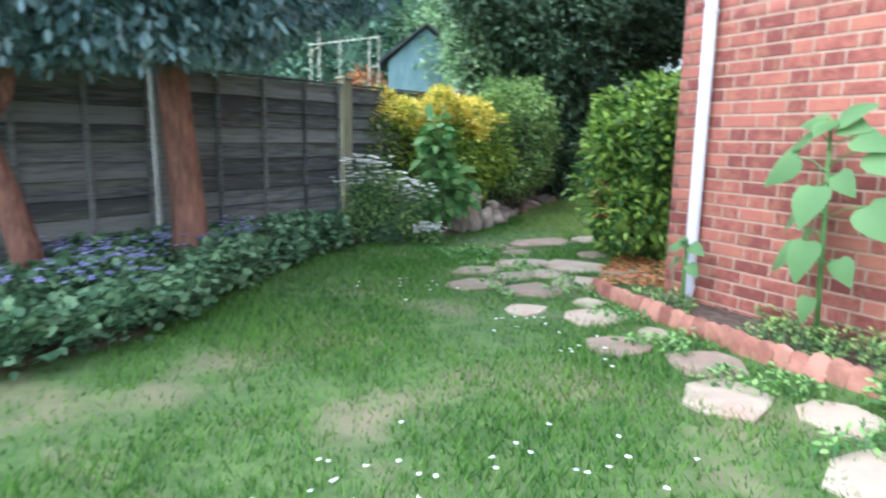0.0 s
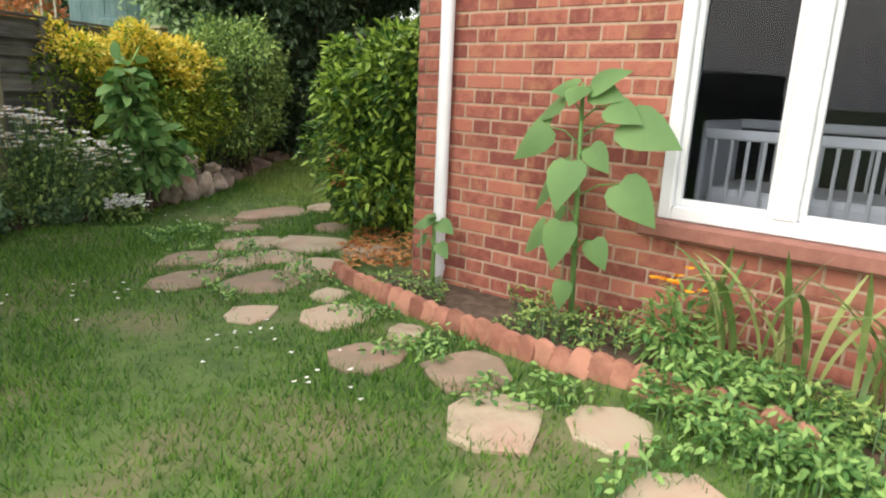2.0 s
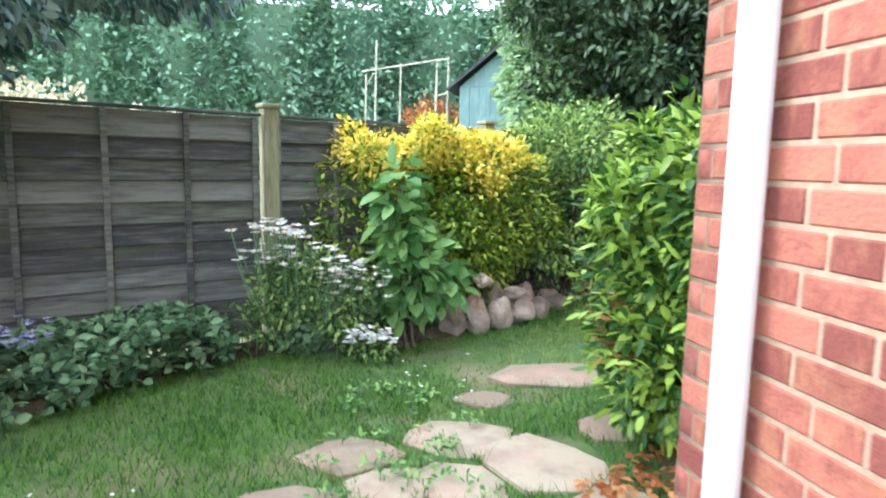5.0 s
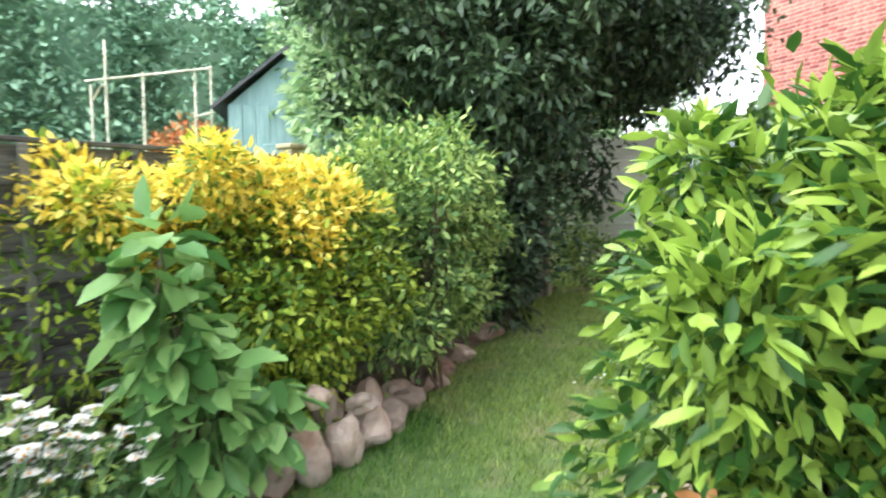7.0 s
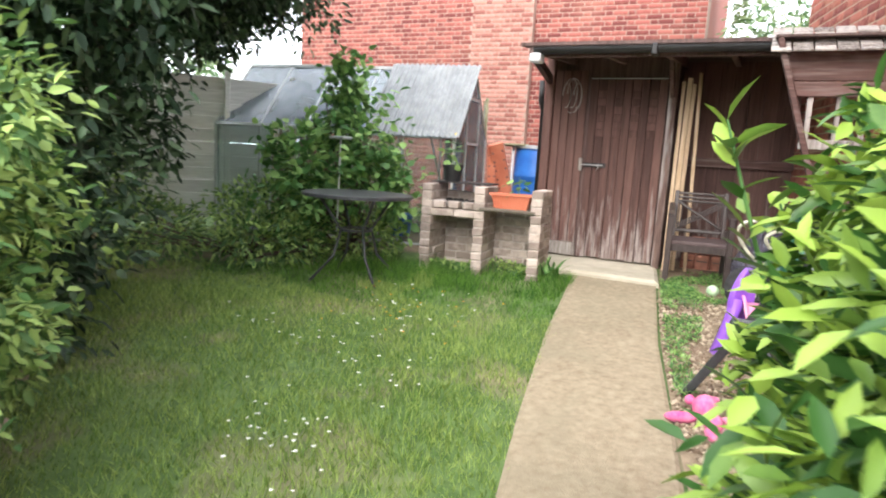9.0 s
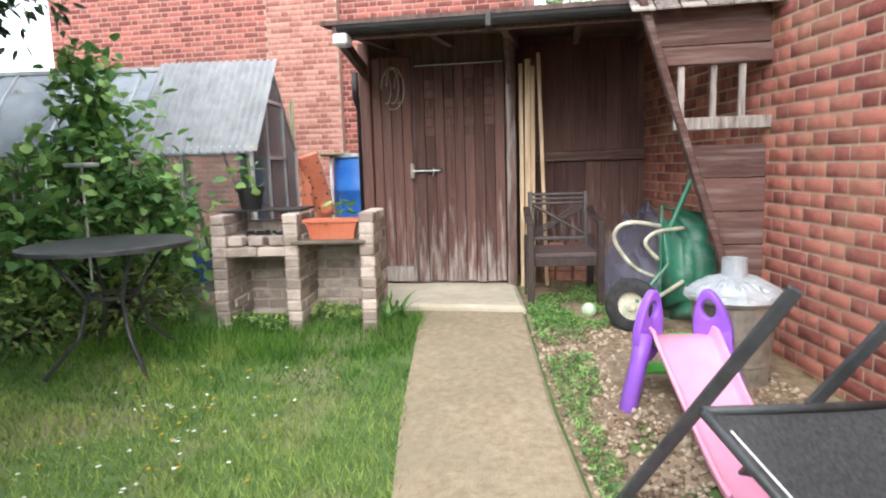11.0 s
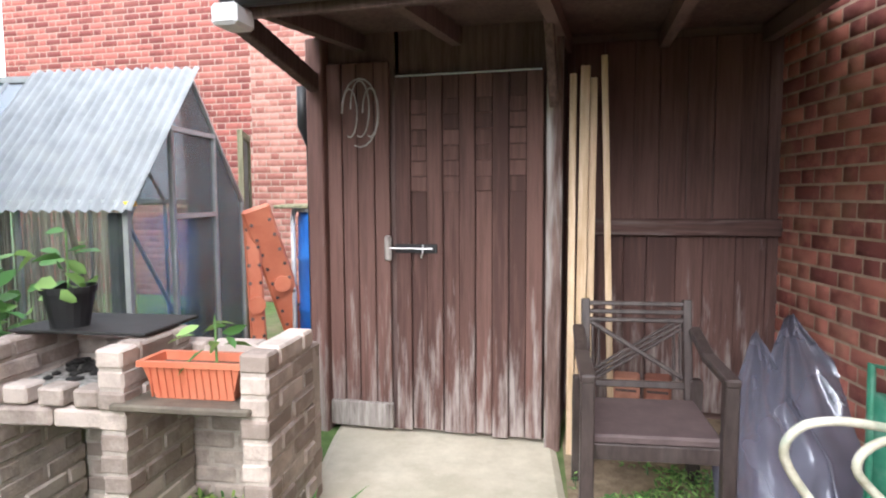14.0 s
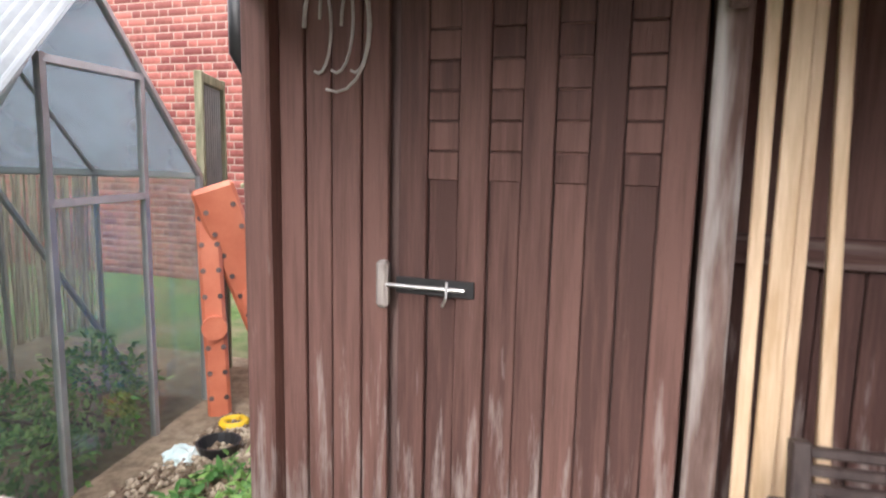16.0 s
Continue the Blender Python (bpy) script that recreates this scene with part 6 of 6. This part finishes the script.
# tall white daisies
daisy = thing("white_daisies", "clump of tall white feverfew daisies", "flowers", (-0.75, 3.95, -0.04))
bpy.context.view_layer.update()
g = np.random.default_rng(54)
cent = [(-0.82 + 0.16 * g.normal(), 3.95 + 0.1 * g.normal(), 0.5 + 0.3 * g.random()) for _ in range(95)] + [(-0.45 + 0.12 * g.normal(), 3.92 + 0.08 * g.normal(), 0.34 + 0.24 * g.random()) for _ in range(85)]
petals(daisy, cent, 0.034, P_WHITE, 7, eye=P_ORANGE)
bm = bmesh.new()
for c in cent:
    tube(bm, [(0.3 * (c[0] + 0.75), 0.3 * (c[1] - 3.95), 0), (0.8 * (c[0] + 0.75), 0.8 * (c[1] - 3.95), (c[2] + 0.04) * 0.6), (c[0] + 0.75, c[1] - 3.95, c[2] + 0.04)], 0.003, 4)
tagged(part("stem", bm, L_IVY, daisy), kind="stuff")
p, o = blobs_points([(-0.8, 3.95, 0.3, 0.25, 0.15, 0.32), (-0.45, 3.95, 0.24, 0.22, 0.15, 0.28), (-0.62, 3.96, 0.4, 0.3, 0.14, 0.2)], 3600, 0.5, 0.8, 55)
leaf_part("leaves", [leaves(p, o, 0.05, 0.025)], L_SHRUB, daisy)
dz = thing("small_daisies", "low clump of small white flowers at the lawn edge", "flowers", (-0.25, 3.8, -0.05))
bpy.context.view_layer.update()
petals(dz, [(-0.25 + 0.09 * g.normal(), 3.8 + 0.04 * g.normal(), 0.06 + 0.1 * g.random()) for _ in range(60)], 0.028, P_WHITE, 6)
p, o = blobs_points([(-0.25, 3.84, 0.02, 0.16, 0.09, 0.09)], 300, 0.3, 0.8, 56)
leaf_part("leaves", [leaves(p, o, 0.04, 0.02)], L_SHRUB, dz)
broad = bush("broad_leaved_plant", "tall broad-leaved plant growing before the golden shrub", "plant", (-0.08, 4.15, -0.04), [(-0.12, 4.12, 0.92, 0.12, 0.11, 0.26), (-0.1, 4.12, 0.7, 0.15, 0.12, 0.25), (-0.06, 4.1, 0.45, 0.22, 0.14, 0.3), (0.14, 4.15, 0.4, 0.2, 0.12, 0.25)], 420, (0.15, 0.1), L_BROAD, 57, 0.3, 0.6, 0.5, 0.7)
rust = thing("dead_leaves", "clump of rusty brown dead leaves in the laurel", "leaves", (0.9, 2.62, 0.56))
bpy.context.view_layer.update()
p, o = blobs_points([(0.88, 2.6, 0.55, 0.05, 0.07, 0.09), (0.9, 2.55, 0.4, 0.05, 0.06, 0.05)], 60, 0.3, 0.8, 58)
leaf_part("leaves", [leaves(p, o, 0.07, 0.035)], P_RUST, rust)
litter = thing("leaf_litter", "scattered dry brown leaves under the laurel", "leaves", (0.85, 2.2, -0.03), kind="stuff")
bpy.context.view_layer.update()
q, g = scatter([(0.45, 1.75), (0.75, 1.5), (1.3, 1.8), (1.1, 2.5), (0.7, 2.2)], 900, 59)
leaf_part("leaves", [leaves(np.stack([q[:, 0], q[:, 1], GZ(q[:, 0]) + 0.045], 1), unit(np.stack([g.normal(size=len(q)), g.normal(size=len(q)), 0.1 * g.random(len(q))], 1)), 0.05, 0.025, 0.0, 0.1)], P_RUST, litter)

# sunflowers
def heart_leaf(size):
    bm = bmesh.new()
    outl = [(0.0, 0.0), (-0.08, 0.2), (0.0, 0.36), (0.2, 0.42), (0.48, 0.34), (0.76, 0.17), (1.06, 0.0)]
    mid = [bm.verts.new((x * size, 0, -0.28 * size * x * x)) for x in (0.0, 0.02, 0.1, 0.25, 0.48, 0.76, 1.0)]
    for sgn in (-1, 1):
        side = [mid[0]] + [bm.verts.new((x * size, sgn * y * size, (-0.28 * x * x - 0.12 * y) * size)) for x, y in outl[1:-1]] + [mid[6]]
        for k in range(6):
            quad = [mid[k], mid[k + 1], side[k + 1], side[k]]
            quad = [v for i, v in enumerate(quad) if v not in quad[:i]]
            bm.faces.new(quad if sgn > 0 else quad[::-1])
    return bm


LEAF_ME = to_mesh("leaf", heart_leaf(0.15), foliage("sunflower_leaf", (0.075, 0.17, 0.06), (0.17, 0.31, 0.11), 0.6, 0.25), True)


def sunflower(at, height, rows, label, lean=(0.0, 0.0)):
    """A stem with stalked heart leaves: side (1 towards the window, -1 the other way, 0 outwards), stalk length, height, size, droop."""
    s = thing("sunflower_plant", label, "plant", at)
    part("stem", tube(bmesh.new(), [(0, 0, -0.05), (0.5 * lean[0] + 0.01, 0.5 * lean[1] + 0.01, height * 0.5), (lean[0], lean[1], height)], [0.014, 0.012, 0.008], 8), L_BROAD, s, "", True)
    part("cane", tube(bmesh.new(), [(-0.02, 0.06, -0.05), (-0.05, 0.05, height * 0.8)], 0.005, 6), M_POST, s, "thin green cane")
    wall_yaw = math.degrees(math.atan2(DF.y, DF.x))
    for side, stalk, z, sc, droop in rows:
        yaw = wall_yaw + (random.uniform(-25, 0) if side > 0 else random.uniform(165, 195) if side < 0 else random.uniform(-100, -80))
        c, sn = math.cos(radians(yaw)), math.sin(radians(yaw))
        sx, sy = lean[0] * z / height, lean[1] * z / height
        root = Vector((sx + c * stalk, sy + sn * stalk, z + 0.25 * stalk))
        m = Matrix.Translation(root) @ Matrix.Rotation(radians(yaw), 4, "Z") @ Matrix.Rotation(radians(droop), 4, "Y") @ Matrix.Rotation(radians(random.uniform(38, 60) * side), 4, "X") @ Matrix.Scale(sc, 4)
        piece("leaf", LEAF_ME, s, m)
        part("leaf_stalk", tube(bmesh.new(), [(sx, sy, z - 0.03), (sx + 0.5 * c * stalk, sy + 0.5 * sn * stalk, z + 0.16 * stalk), tuple(root)], 0.004, 5), L_BROAD, s)
    return s


sunflower((0.77, 0.26, -0.03), 1.12, ((1, 0.04, 1.1, 1.15, -30), (1, 0.05, 1.08, 0.96, 5), (-1, 0.03, 1.1, 0.90, 0), (0, 0.02, 1.1, 0.90, 20), (-1, 0.09, 1.03, 1.47, 15), (1, 0.14, 1.0, 1.02, 15), (1, 0.2, 0.93, 1.60, 15), (-1, 0.14, 0.9, 1.60, 32), (0, 0.1, 0.78, 1.41, 52), (1, 0.2, 0.68, 1.47, 38),
                                       (-1, 0.12, 0.7, 1.54, 45), (0, 0.12, 0.52, 1.34, 62), (-1, 0.15, 0.46, 1.22, 45), (0, 0.08, 0.26, 0.84, 65), (1, 0.1, 0.45, 0.90, 55), (-1, 0.05, 0.78, 0.95, 25), (-1, 0.07, 0.58, 0.9, 55), (1, 0.06, 0.85, 0.9, 40)), "tall unopened sunflower with large heart-shaped leaves", (-0.05, 0.02))
sunflower((0.66, 1.15, -0.02), 0.42, ((-1, 0.04, 0.36, 0.75, 15), (1, 0.04, 0.37, 0.75, 15), (0, 0.02, 0.4, 0.6, 30), (-1, 0.05, 0.27, 0.7, 35), (1, 0.05, 0.25, 0.65, 35), (0, 0.03, 0.41, 0.45, 0)), "small young sunflower beside the downpipe")

# strap-leaved clumps, marigolds and weeds in the house bed
def blades(n, spread, length, width, seed, bend=0.5, up=1.0):
    """Corners and triangles of arching strap leaves."""
    g = np.random.default_rng(seed)
    base = np.stack([g.normal(size=n) * spread[0], g.normal(size=n) * spread[1], np.zeros(n)], 1)
    a = g.random(n) * 2 * math.pi
    d = np.stack([np.cos(a), np.sin(a), np.zeros(n)], 1)
    L = length * (0.6 + 0.5 * g.random(n))
    b = bend * (0.3 + g.random(n))
    s = np.stack([-np.sin(a), np.cos(a), np.zeros(n)], 1)
    vs = []
    for t, w in ((0, 0.6), (0.35, 1.0), (0.7, 0.8), (1.0, 0.02)):
        c = base + d * (L * b * t * t)[:, None] + np.array([[0, 0, 1.0]]) * (L * up * (t - 0.45 * b * t * t))[:, None]
        vs += [c - s * width * w * 0.5, c + s * width * w * 0.5]
    v = np.stack(vs, 1).reshape(-1, 3)
    f = (np.arange(n) * 8)[:, None, None] + np.array([[0, 1, 3], [0, 3, 2], [2, 3, 5], [2, 5, 4], [4, 5, 7], [4, 7, 6]])[None]
    return v, f.reshape(-1, 3)


def strap_leaf(length, bend, tip):
    """A channelled arching leaf that kinks over near its end."""
    bm = bmesh.new()
    rows = []
    for i in range(9):
        t = i / 8
        w = 0.012 * (0.75 + 0.5 * t) * (1 if t < 0.55 else max(0.03, 1 - ((t - 0.55) / 0.45) ** 1.6))
        c = Vector((length * bend * t ** 2, 0, length * (t - 0.4 * bend * t ** 2 - tip * max(0, t - 0.6) ** 2)))
        rows.append([bm.verts.new(c + Vector((0, sgn * w, 0.35 * abs(sgn) * w))) for sgn in (-1, 0, 1)])
    for p_, q_ in zip(rows, rows[1:]):
        for k in range(2):
            bm.faces.new((p_[k], p_[k + 1], q_[k + 1], q_[k]))
    return bm


L_STRAP = paint("strap_leaf", (0.12, 0.22, 0.06), (0.34, 0.42, 0.15), 0.5, 3, 0.1, per_object=0.9, coarse=6, stain=(0.45, 0.38, 0.2), stain_amount=0.35, translucent=0.22)
STRAPS = [to_mesh("leaf", strap_leaf(*q), L_STRAP, True) for q in ((0.5, 0.35, 0.0), (0.62, 0.5, 0.6), (0.66, 0.3, 0.2), (0.42, 0.9, 0.9), (0.7, 0.6, 1.4))]
for x, y, n in ((0.93, -0.33, 13), (0.97, -0.6, 15), (1.05, -0.9, 16), (0.95, -1.2, 13)):
    st = thing("strap_leaved_plant", "clump of long arching strap leaves in the bed", "plant", (x, y, 0.0), group="strap-leaved clumps")
    for k in range(n):
        piece("leaf", STRAPS[k % 5], st, pose(random.uniform(-0.09, 0.09), random.uniform(-0.1, 0.1), 0, random.uniform(-9, 9), random.uniform(-8, 8), k * 137 + random.uniform(-20, 20)) @ Matrix.Scale(random.uniform(0.75, 1.1), 4))
mari = thing("marigolds", "orange marigolds above green leaves in the bed", "flowers", (0.8, -0.2, 0.0))
bpy.context.view_layer.update()
petals(mari, [(0.8 + 0.05 * g.normal(), -0.2 + 0.06 * g.normal(), 0.33 + 0.05 * g.random()) for _ in range(9)], 0.022, P_ORANGE, 9)
p, o = blobs_points([(0.82, -0.2, 0.14, 0.14, 0.14, 0.18)], 450, 0.3, 0.9, 64)
leaf_part("leaves", [leaves(p, o, 0.06, 0.018)], L_VINE, mari)
HB = [(0.36, 1.5), (0.4, 0.5), (0.62, -0.2), (0.68, -1.4), (1.15, -1.3), (1.05, -0.2), (0.85, 0.9)]
low_plants("bed_weeds", "low green weeds and seedlings in the house bed", "weeds", HB, 6500, (0.036, 0.016), 0.2, L_SHRUB, 65, (0.75, 0.2), 2.2, -0.05)
low_plants("bed_weeds", "leafy green weeds spilling over the edging", "weeds", [(0.4, -0.3), (0.4, -1.5), (0.9, -1.5), (0.85, -0.3)], 4200, (0.042, 0.018), 0.16, L_VINE, 66, (0.65, -0.9), 2.0, -0.3)
low_plants("paving_weeds", "weeds and clover between the paving stones", "weeds", [(0.25, 1.5), (-0.15, 1.0), (-0.05, -0.9), (0.5, -0.9), (0.35, 0.3), (0.28, 1.0), (0.4, 3.3), (-0.3, 3.3), (-0.35, 1.5)], 5200, (0.04, 0.018), 0.08, L_VINE, 74, (0.1, 1.0), 4.5, 0.12)
low_plants("path_weeds", "weeds growing beside the slab and path", "weeds", [(5.75, 3.25), (6.6, 3.3), (6.7, 3.9), (6.0, 3.84), (5.3, 3.72), (5.3, 3.55)], 6000, (0.03, 0.011), 0.075, L_VINE, 67, (6.0, 3.6), 3.0, -0.15)
low_plants("path_weeds", "grassy weeds fringing the gravel side of the path", "weeds", [(3.7, 3.36), (5.3, 3.45), (6.0, 3.5), (6.0, 3.84), (4.43, 3.6), (3.6, 3.44)], 5000, (0.034, 0.01), 0.07, L_VINE, 75, (5.0, 3.55), 2.6, -0.1)
low_plants("barbecue_weeds", "weeds growing in and before the barbecue bays", "weeds", [(5.5, 5.85), (5.95, 5.8), (5.95, 5.0), (5.6, 4.85), (5.35, 5.4)], 2400, (0.04, 0.018), 0.11, L_SHRUB, 68, (5.6, 5.4), 3.0, 0.0)
low_plants("bank_weeds", "rough weeds along the shed side and barrel", "weeds", [(6.3, 5.3), (6.8, 5.3), (7.5, 5.5), (7.3, 5.75), (6.5, 5.75)], 1100, (0.06, 0.03), 0.14, L_VINE, 69, (7.0, 5.7), 2.0, -0.1)
tuft = thing("grass_tuft", "coarse dandelion tuft beside the slab", "weeds", (5.75, 4.78, 0.24))
bpy.context.view_layer.update()
v, f = blades(46, (0.05, 0.06), 0.27, 0.024, 70, 0.8)
leaf_part("leaves", [(v + np.array((5.75, 4.78, 0.24)), f)], L_BROAD, tuft)

# cot seen through the window
cot = thing("cot", "white wooden cot standing behind the window", "cot", tuple(A + DF * 1.42 - NF * 0.5 + Vector((0, 0, 0.15))), math.degrees(math.atan2(DF.y, DF.x)))
part("end_panel", boxes(((0.03, 0.6, 0.8), pose(0, 0.3, 0.4)), bevel=0.01), M_WHITE, cot)
part("top_rail", boxes(((1.2, 0.025, 0.05), pose(0.6, 0, 0.74)), ((1.2, 0.025, 0.05), pose(0.6, 0.6, 0.78)), bevel=0.008), M_WHITE, cot)
part("low_rail", boxes(((1.2, 0.025, 0.05), pose(0.6, 0, 0.36)), ((1.2, 0.025, 0.05), pose(0.6, 0.6, 0.36)), bevel=0.008), M_WHITE, cot)
for i in range(16):
    for y in (0, 0.6):
        part("spindle", tube(bmesh.new(), [(0.06 + i * 0.073, y, 0.1), (0.06 + i * 0.073, y, 0.74)], 0.009, 6), M_WHITE, cot)
part("mattress", boxes(((1.15, 0.55, 0.12), pose(0.6, 0.3, 0.42)), bevel=0.03), M_WHITE, cot)

# beyond the fence: teal shed, cane frame
M_TEAL = paint("pale_teal_boards", (0.15, 0.26, 0.26), (0.25, 0.37, 0.37), 0.8, 7, 0.2, grain=(5, 5, 0.5))
ts = thing("garden_shed", "small pale teal wooden shed with a pitched roof", "shed", (1.07, 9.3, 0.0), -12)
ts.scale = (1.2, 1, 1)
for i in range(9):
    part("board", boxes(((0.118, 0.03, 2.25), pose(-0.48 + i * 0.12, -0.4 + 0.005 * (i % 2), 1.12)), bevel=0.004), M_TEAL, ts)
gb = bmesh.new()
tri = [gb.verts.new(c) for c in ((-0.54, -0.38, 2.25), (0.54, -0.38, 2.25), (0, -0.38, 2.8), (-0.54, 0.6, 2.25), (0.54, 0.6, 2.25), (0, 0.6, 2.8))]
for f in ((0, 1, 2), (5, 4, 3), (0, 3, 4, 1), (1, 4, 5, 2), (2, 5, 3, 0)):
    gb.faces.new([tri[k] for k in f])
part("gable", gb, M_TEAL, ts)
for s in (-1, 1):
    part("roof", beam((0, 0.1, 2.86), (s * 0.68, 0.1, 2.2), 1.2, 0.03, up=(0, 0, 1)), M_METALDARK, ts, "dark felt roof slope")
part("door", boxes(((0.5, 0.03, 1.75), pose(0, -0.43, 0.95)), bevel=0.008), M_TEAL, ts)
part("side_wall", boxes(((1.05, 0.9, 2.24), pose(0, 0.12, 1.12))), M_TEAL, ts)
cf = thing("cane_frame", "pale cane plant frame in the next garden", "plant frame", (-0.4, 9.0, 0.0))
for x, h in ((-0.58, 2.4), (-0.44, 2.85), (-0.1, 2.55), (0.4, 2.6), (0.56, 2.65)):
    part("cane", tube(bmesh.new(), [(x, 0, 0), (x + 0.03, 0.05, h)], 0.014, 6), M_CREAMP, cf)
for a, b in (((-0.6, 0, 2.42), (0.58, 0.02, 2.62)), ((-0.58, 0.4, 2.3), (-0.44, 0, 2.4)), ((0.4, 0, 2.1), (0.58, 0, 2.15))):
    part("cane", tube(bmesh.new(), [a, b], 0.012, 6), M_CREAMP, cf)
rub = bush("red_leaf_shrub", "reddish leafed shrub beside the cane frame", "shrub", (0.1, 9.4, 0), [(0.0, 9.4, 1.6, 0.5, 0.4, 0.5)], 900, (0.1, 0.05), P_RUST, 71)

# ---- grass, gravel and bricks, last ----
LAWN = [(-5, -5), (0.55, -5), (0.6, -0.6), (0.4, 0.2), (0.3, 1.6), (0.95, 2.0), (1.2, 3.0), (1.5, 3.74), (3.02, 4.06), (4.26, 4.3), (5.96, 4.57), (5.5, 5.95), (5.4, 6.3), (4.6, 7.4), (4.0, 8.7), (2.84, 7.2), (1.06, 5.14), (0.34, 4.48), (-0.35, 4.05), (-1.13, 3.78), (-1.88, 2.72), (-2.42, 1.34), (-2.9, 0.9), (-5, -0.5)]
q, g = scatter(LAWN, 560000, 80)
w = np.array([noise.noise(Vector((float(a) * 0.9, float(b) * 0.9, 3.0))) + 0.5 * noise.noise(Vector((float(a) * 3.1, float(b) * 3.1, 8.0))) for a, b in q])
far_out = (q[:, 1] < -2.2) | (q[:, 0] < -3.6)
keep = (g.random(len(q)) < np.clip((w + 0.75 - 0.3 * (q[:, 0] < -1.5) * (q[:, 1] < 1.6)) / 0.45, 0.3, 1.0)) & ~far_out
for sx, sy, r in STONES:
    keep &= (q[:, 0] - sx) ** 2 + (q[:, 1] - sy) ** 2 > (r * (0.88 + 0.35 * w)) ** 2
q, w = q[keep], w[keep]
n = len(q)
hgt = (0.03 + 0.034 * np.clip(w + 0.4, 0, 1)) * (0.6 + 0.8 * g.random(n))
edge = (np.abs(q[:, 0] - 5.4) < 0.42 + 0.2 * w) & (q[:, 1] > 4.5)
hgt = np.where(edge, hgt * 2.2, hgt)
a = g.random(n) * 2 * math.pi
base = np.stack([q[:, 0], q[:, 1], GZ(q[:, 0]) - 0.004], 1)
s = np.stack([np.cos(a), np.sin(a), 0 * a], 1) * 0.0032
lean = np.stack([g.normal(size=n), g.normal(size=n), 0 * a], 1) * (hgt * 0.45)[:, None]
v = np.stack([base - s, base + s, base + lean + np.array([[0, 0, 1.0]]) * hgt[:, None]], 1).reshape(-1, 3)
dry = (q[:, 0] > 0.9 + 0.5 * w) & (q[:, 1] > 3.6) & (q[:, 0] < 4.5 + 0.9 * w)
for sel, mat, words in ((~dry, M_GRASS, "lush uneven lawn grass with worn patches"), (dry, M_GRASS_DRY, "thin yellowing lawn grass beside the concrete path")):
    vv = v.reshape(-1, 3, 3)[sel].reshape(-1, 3)
    tagged(new("lawn_grass", raw_mesh("lawn_grass", vv, np.arange(len(vv)).reshape(-1, 3), mat)), words, "grass", kind="stuff")
lf = thing("lawn_daisies", "small white clover flowers scattered in the lawn", "flowers", (-1, 0, -0.05), kind="stuff")
bpy.context.view_layer.update()
fl = []
for cx, cy, k, sp in ((-1.55, -0.55, 22, 0.13), (-1.45, -0.95, 14, 0.12), (-0.95, -0.45, 12, 0.14), (-1.05, -1.0, 10, 0.1), (-0.5, 1.0, 12, 0.15), (-0.9, 1.9, 12, 0.2), (-0.4, 0.4, 10, 0.12), (0.1, 3.4, 10, 0.2), (2.3, 4.9, 26, 0.15), (3.1, 4.9, 20, 0.25), (3.9, 5.2, 20, 0.25), (3.3, 5.6, 20, 0.3), (4.6, 5.4, 12, 0.3)):
    fl += [(cx + sp * g.normal(), cy + sp * g.normal(), 0) for _ in range(k)]
petals(lf, [(x, y, ground_z(x) + 0.06 + 0.03 * g.random()) for x, y, _ in fl], 0.011, P_WHITE, 6)
yf = [(3.5 + 1.2 * g.random(), 4.7 + 1.2 * g.random()) for _ in range(30)]
petals(lf, [(x, y, ground_z(x) + 0.06) for x, y in yf], 0.01, P_ORANGE, 6)

chips, g = scatter([(6.7, 5.45), (7.9, 5.6), (7.75, 6.08), (6.75, 5.98)], 2600, 90)
q, g = scatter([(2.4, 2.7), (2.6, 3.2), (3.3, 3.4), (4.43, 3.62), (5.6, 3.8), (5.9, 3.3), (5.4, 2.6), (3.5, 2.3)], 9000, 81)
q = np.concatenate([q, chips])
P = np.array([(1, 0, 0), (-1, 0, 0), (0, 1, 0), (0, -1, 0), (0, 0, 0.7), (0, 0, -0.7)])
F = np.array([(0, 2, 4), (2, 1, 4), (1, 3, 4), (3, 0, 4), (2, 0, 5), (1, 2, 5), (3, 1, 5), (0, 3, 5)])
r = 0.006 + 0.018 * g.random(len(q)) ** 2
a = g.random(len(q)) * 6.3
R2 = np.stack([np.stack([np.cos(a), -np.sin(a), 0 * a], 1), np.stack([np.sin(a), np.cos(a), 0 * a], 1), np.stack([0 * a, 0 * a, 1 + 0 * a], 1)], 1)
v = np.einsum("nij,kj->nki", R2, P) * (r[:, None, None] * (0.7 + 0.6 * g.random((len(q), 6, 1)))) + np.stack([q[:, 0], q[:, 1], GZ(q[:, 0]) + np.where(q[:, 0] > 6.6, 0.03, 0.012)], 1)[:, None]
M_PEB = paint("gravel_stones", (0.17, 0.12, 0.08), (0.45, 0.37, 0.27), 0.9, 10, 0.2, per_island=0.9)
gravel = new("gravel", raw_mesh("gravel", v.reshape(-1, 3), ((np.arange(len(q)) * 6)[:, None, None] + F[None]).reshape(-1, 3), M_PEB))
tagged(gravel, "loose tan gravel beside the concrete path and greenhouse", "gravel", kind="stuff")

for cx, cz, n in near:
    m = FW @ Matrix.Translation((cx, cz, -0.021)) @ Matrix.Diagonal(((n - 0.011) / 0.214, 1, 1, 1))
    piece("brick", BRICK_ME, fw, m)
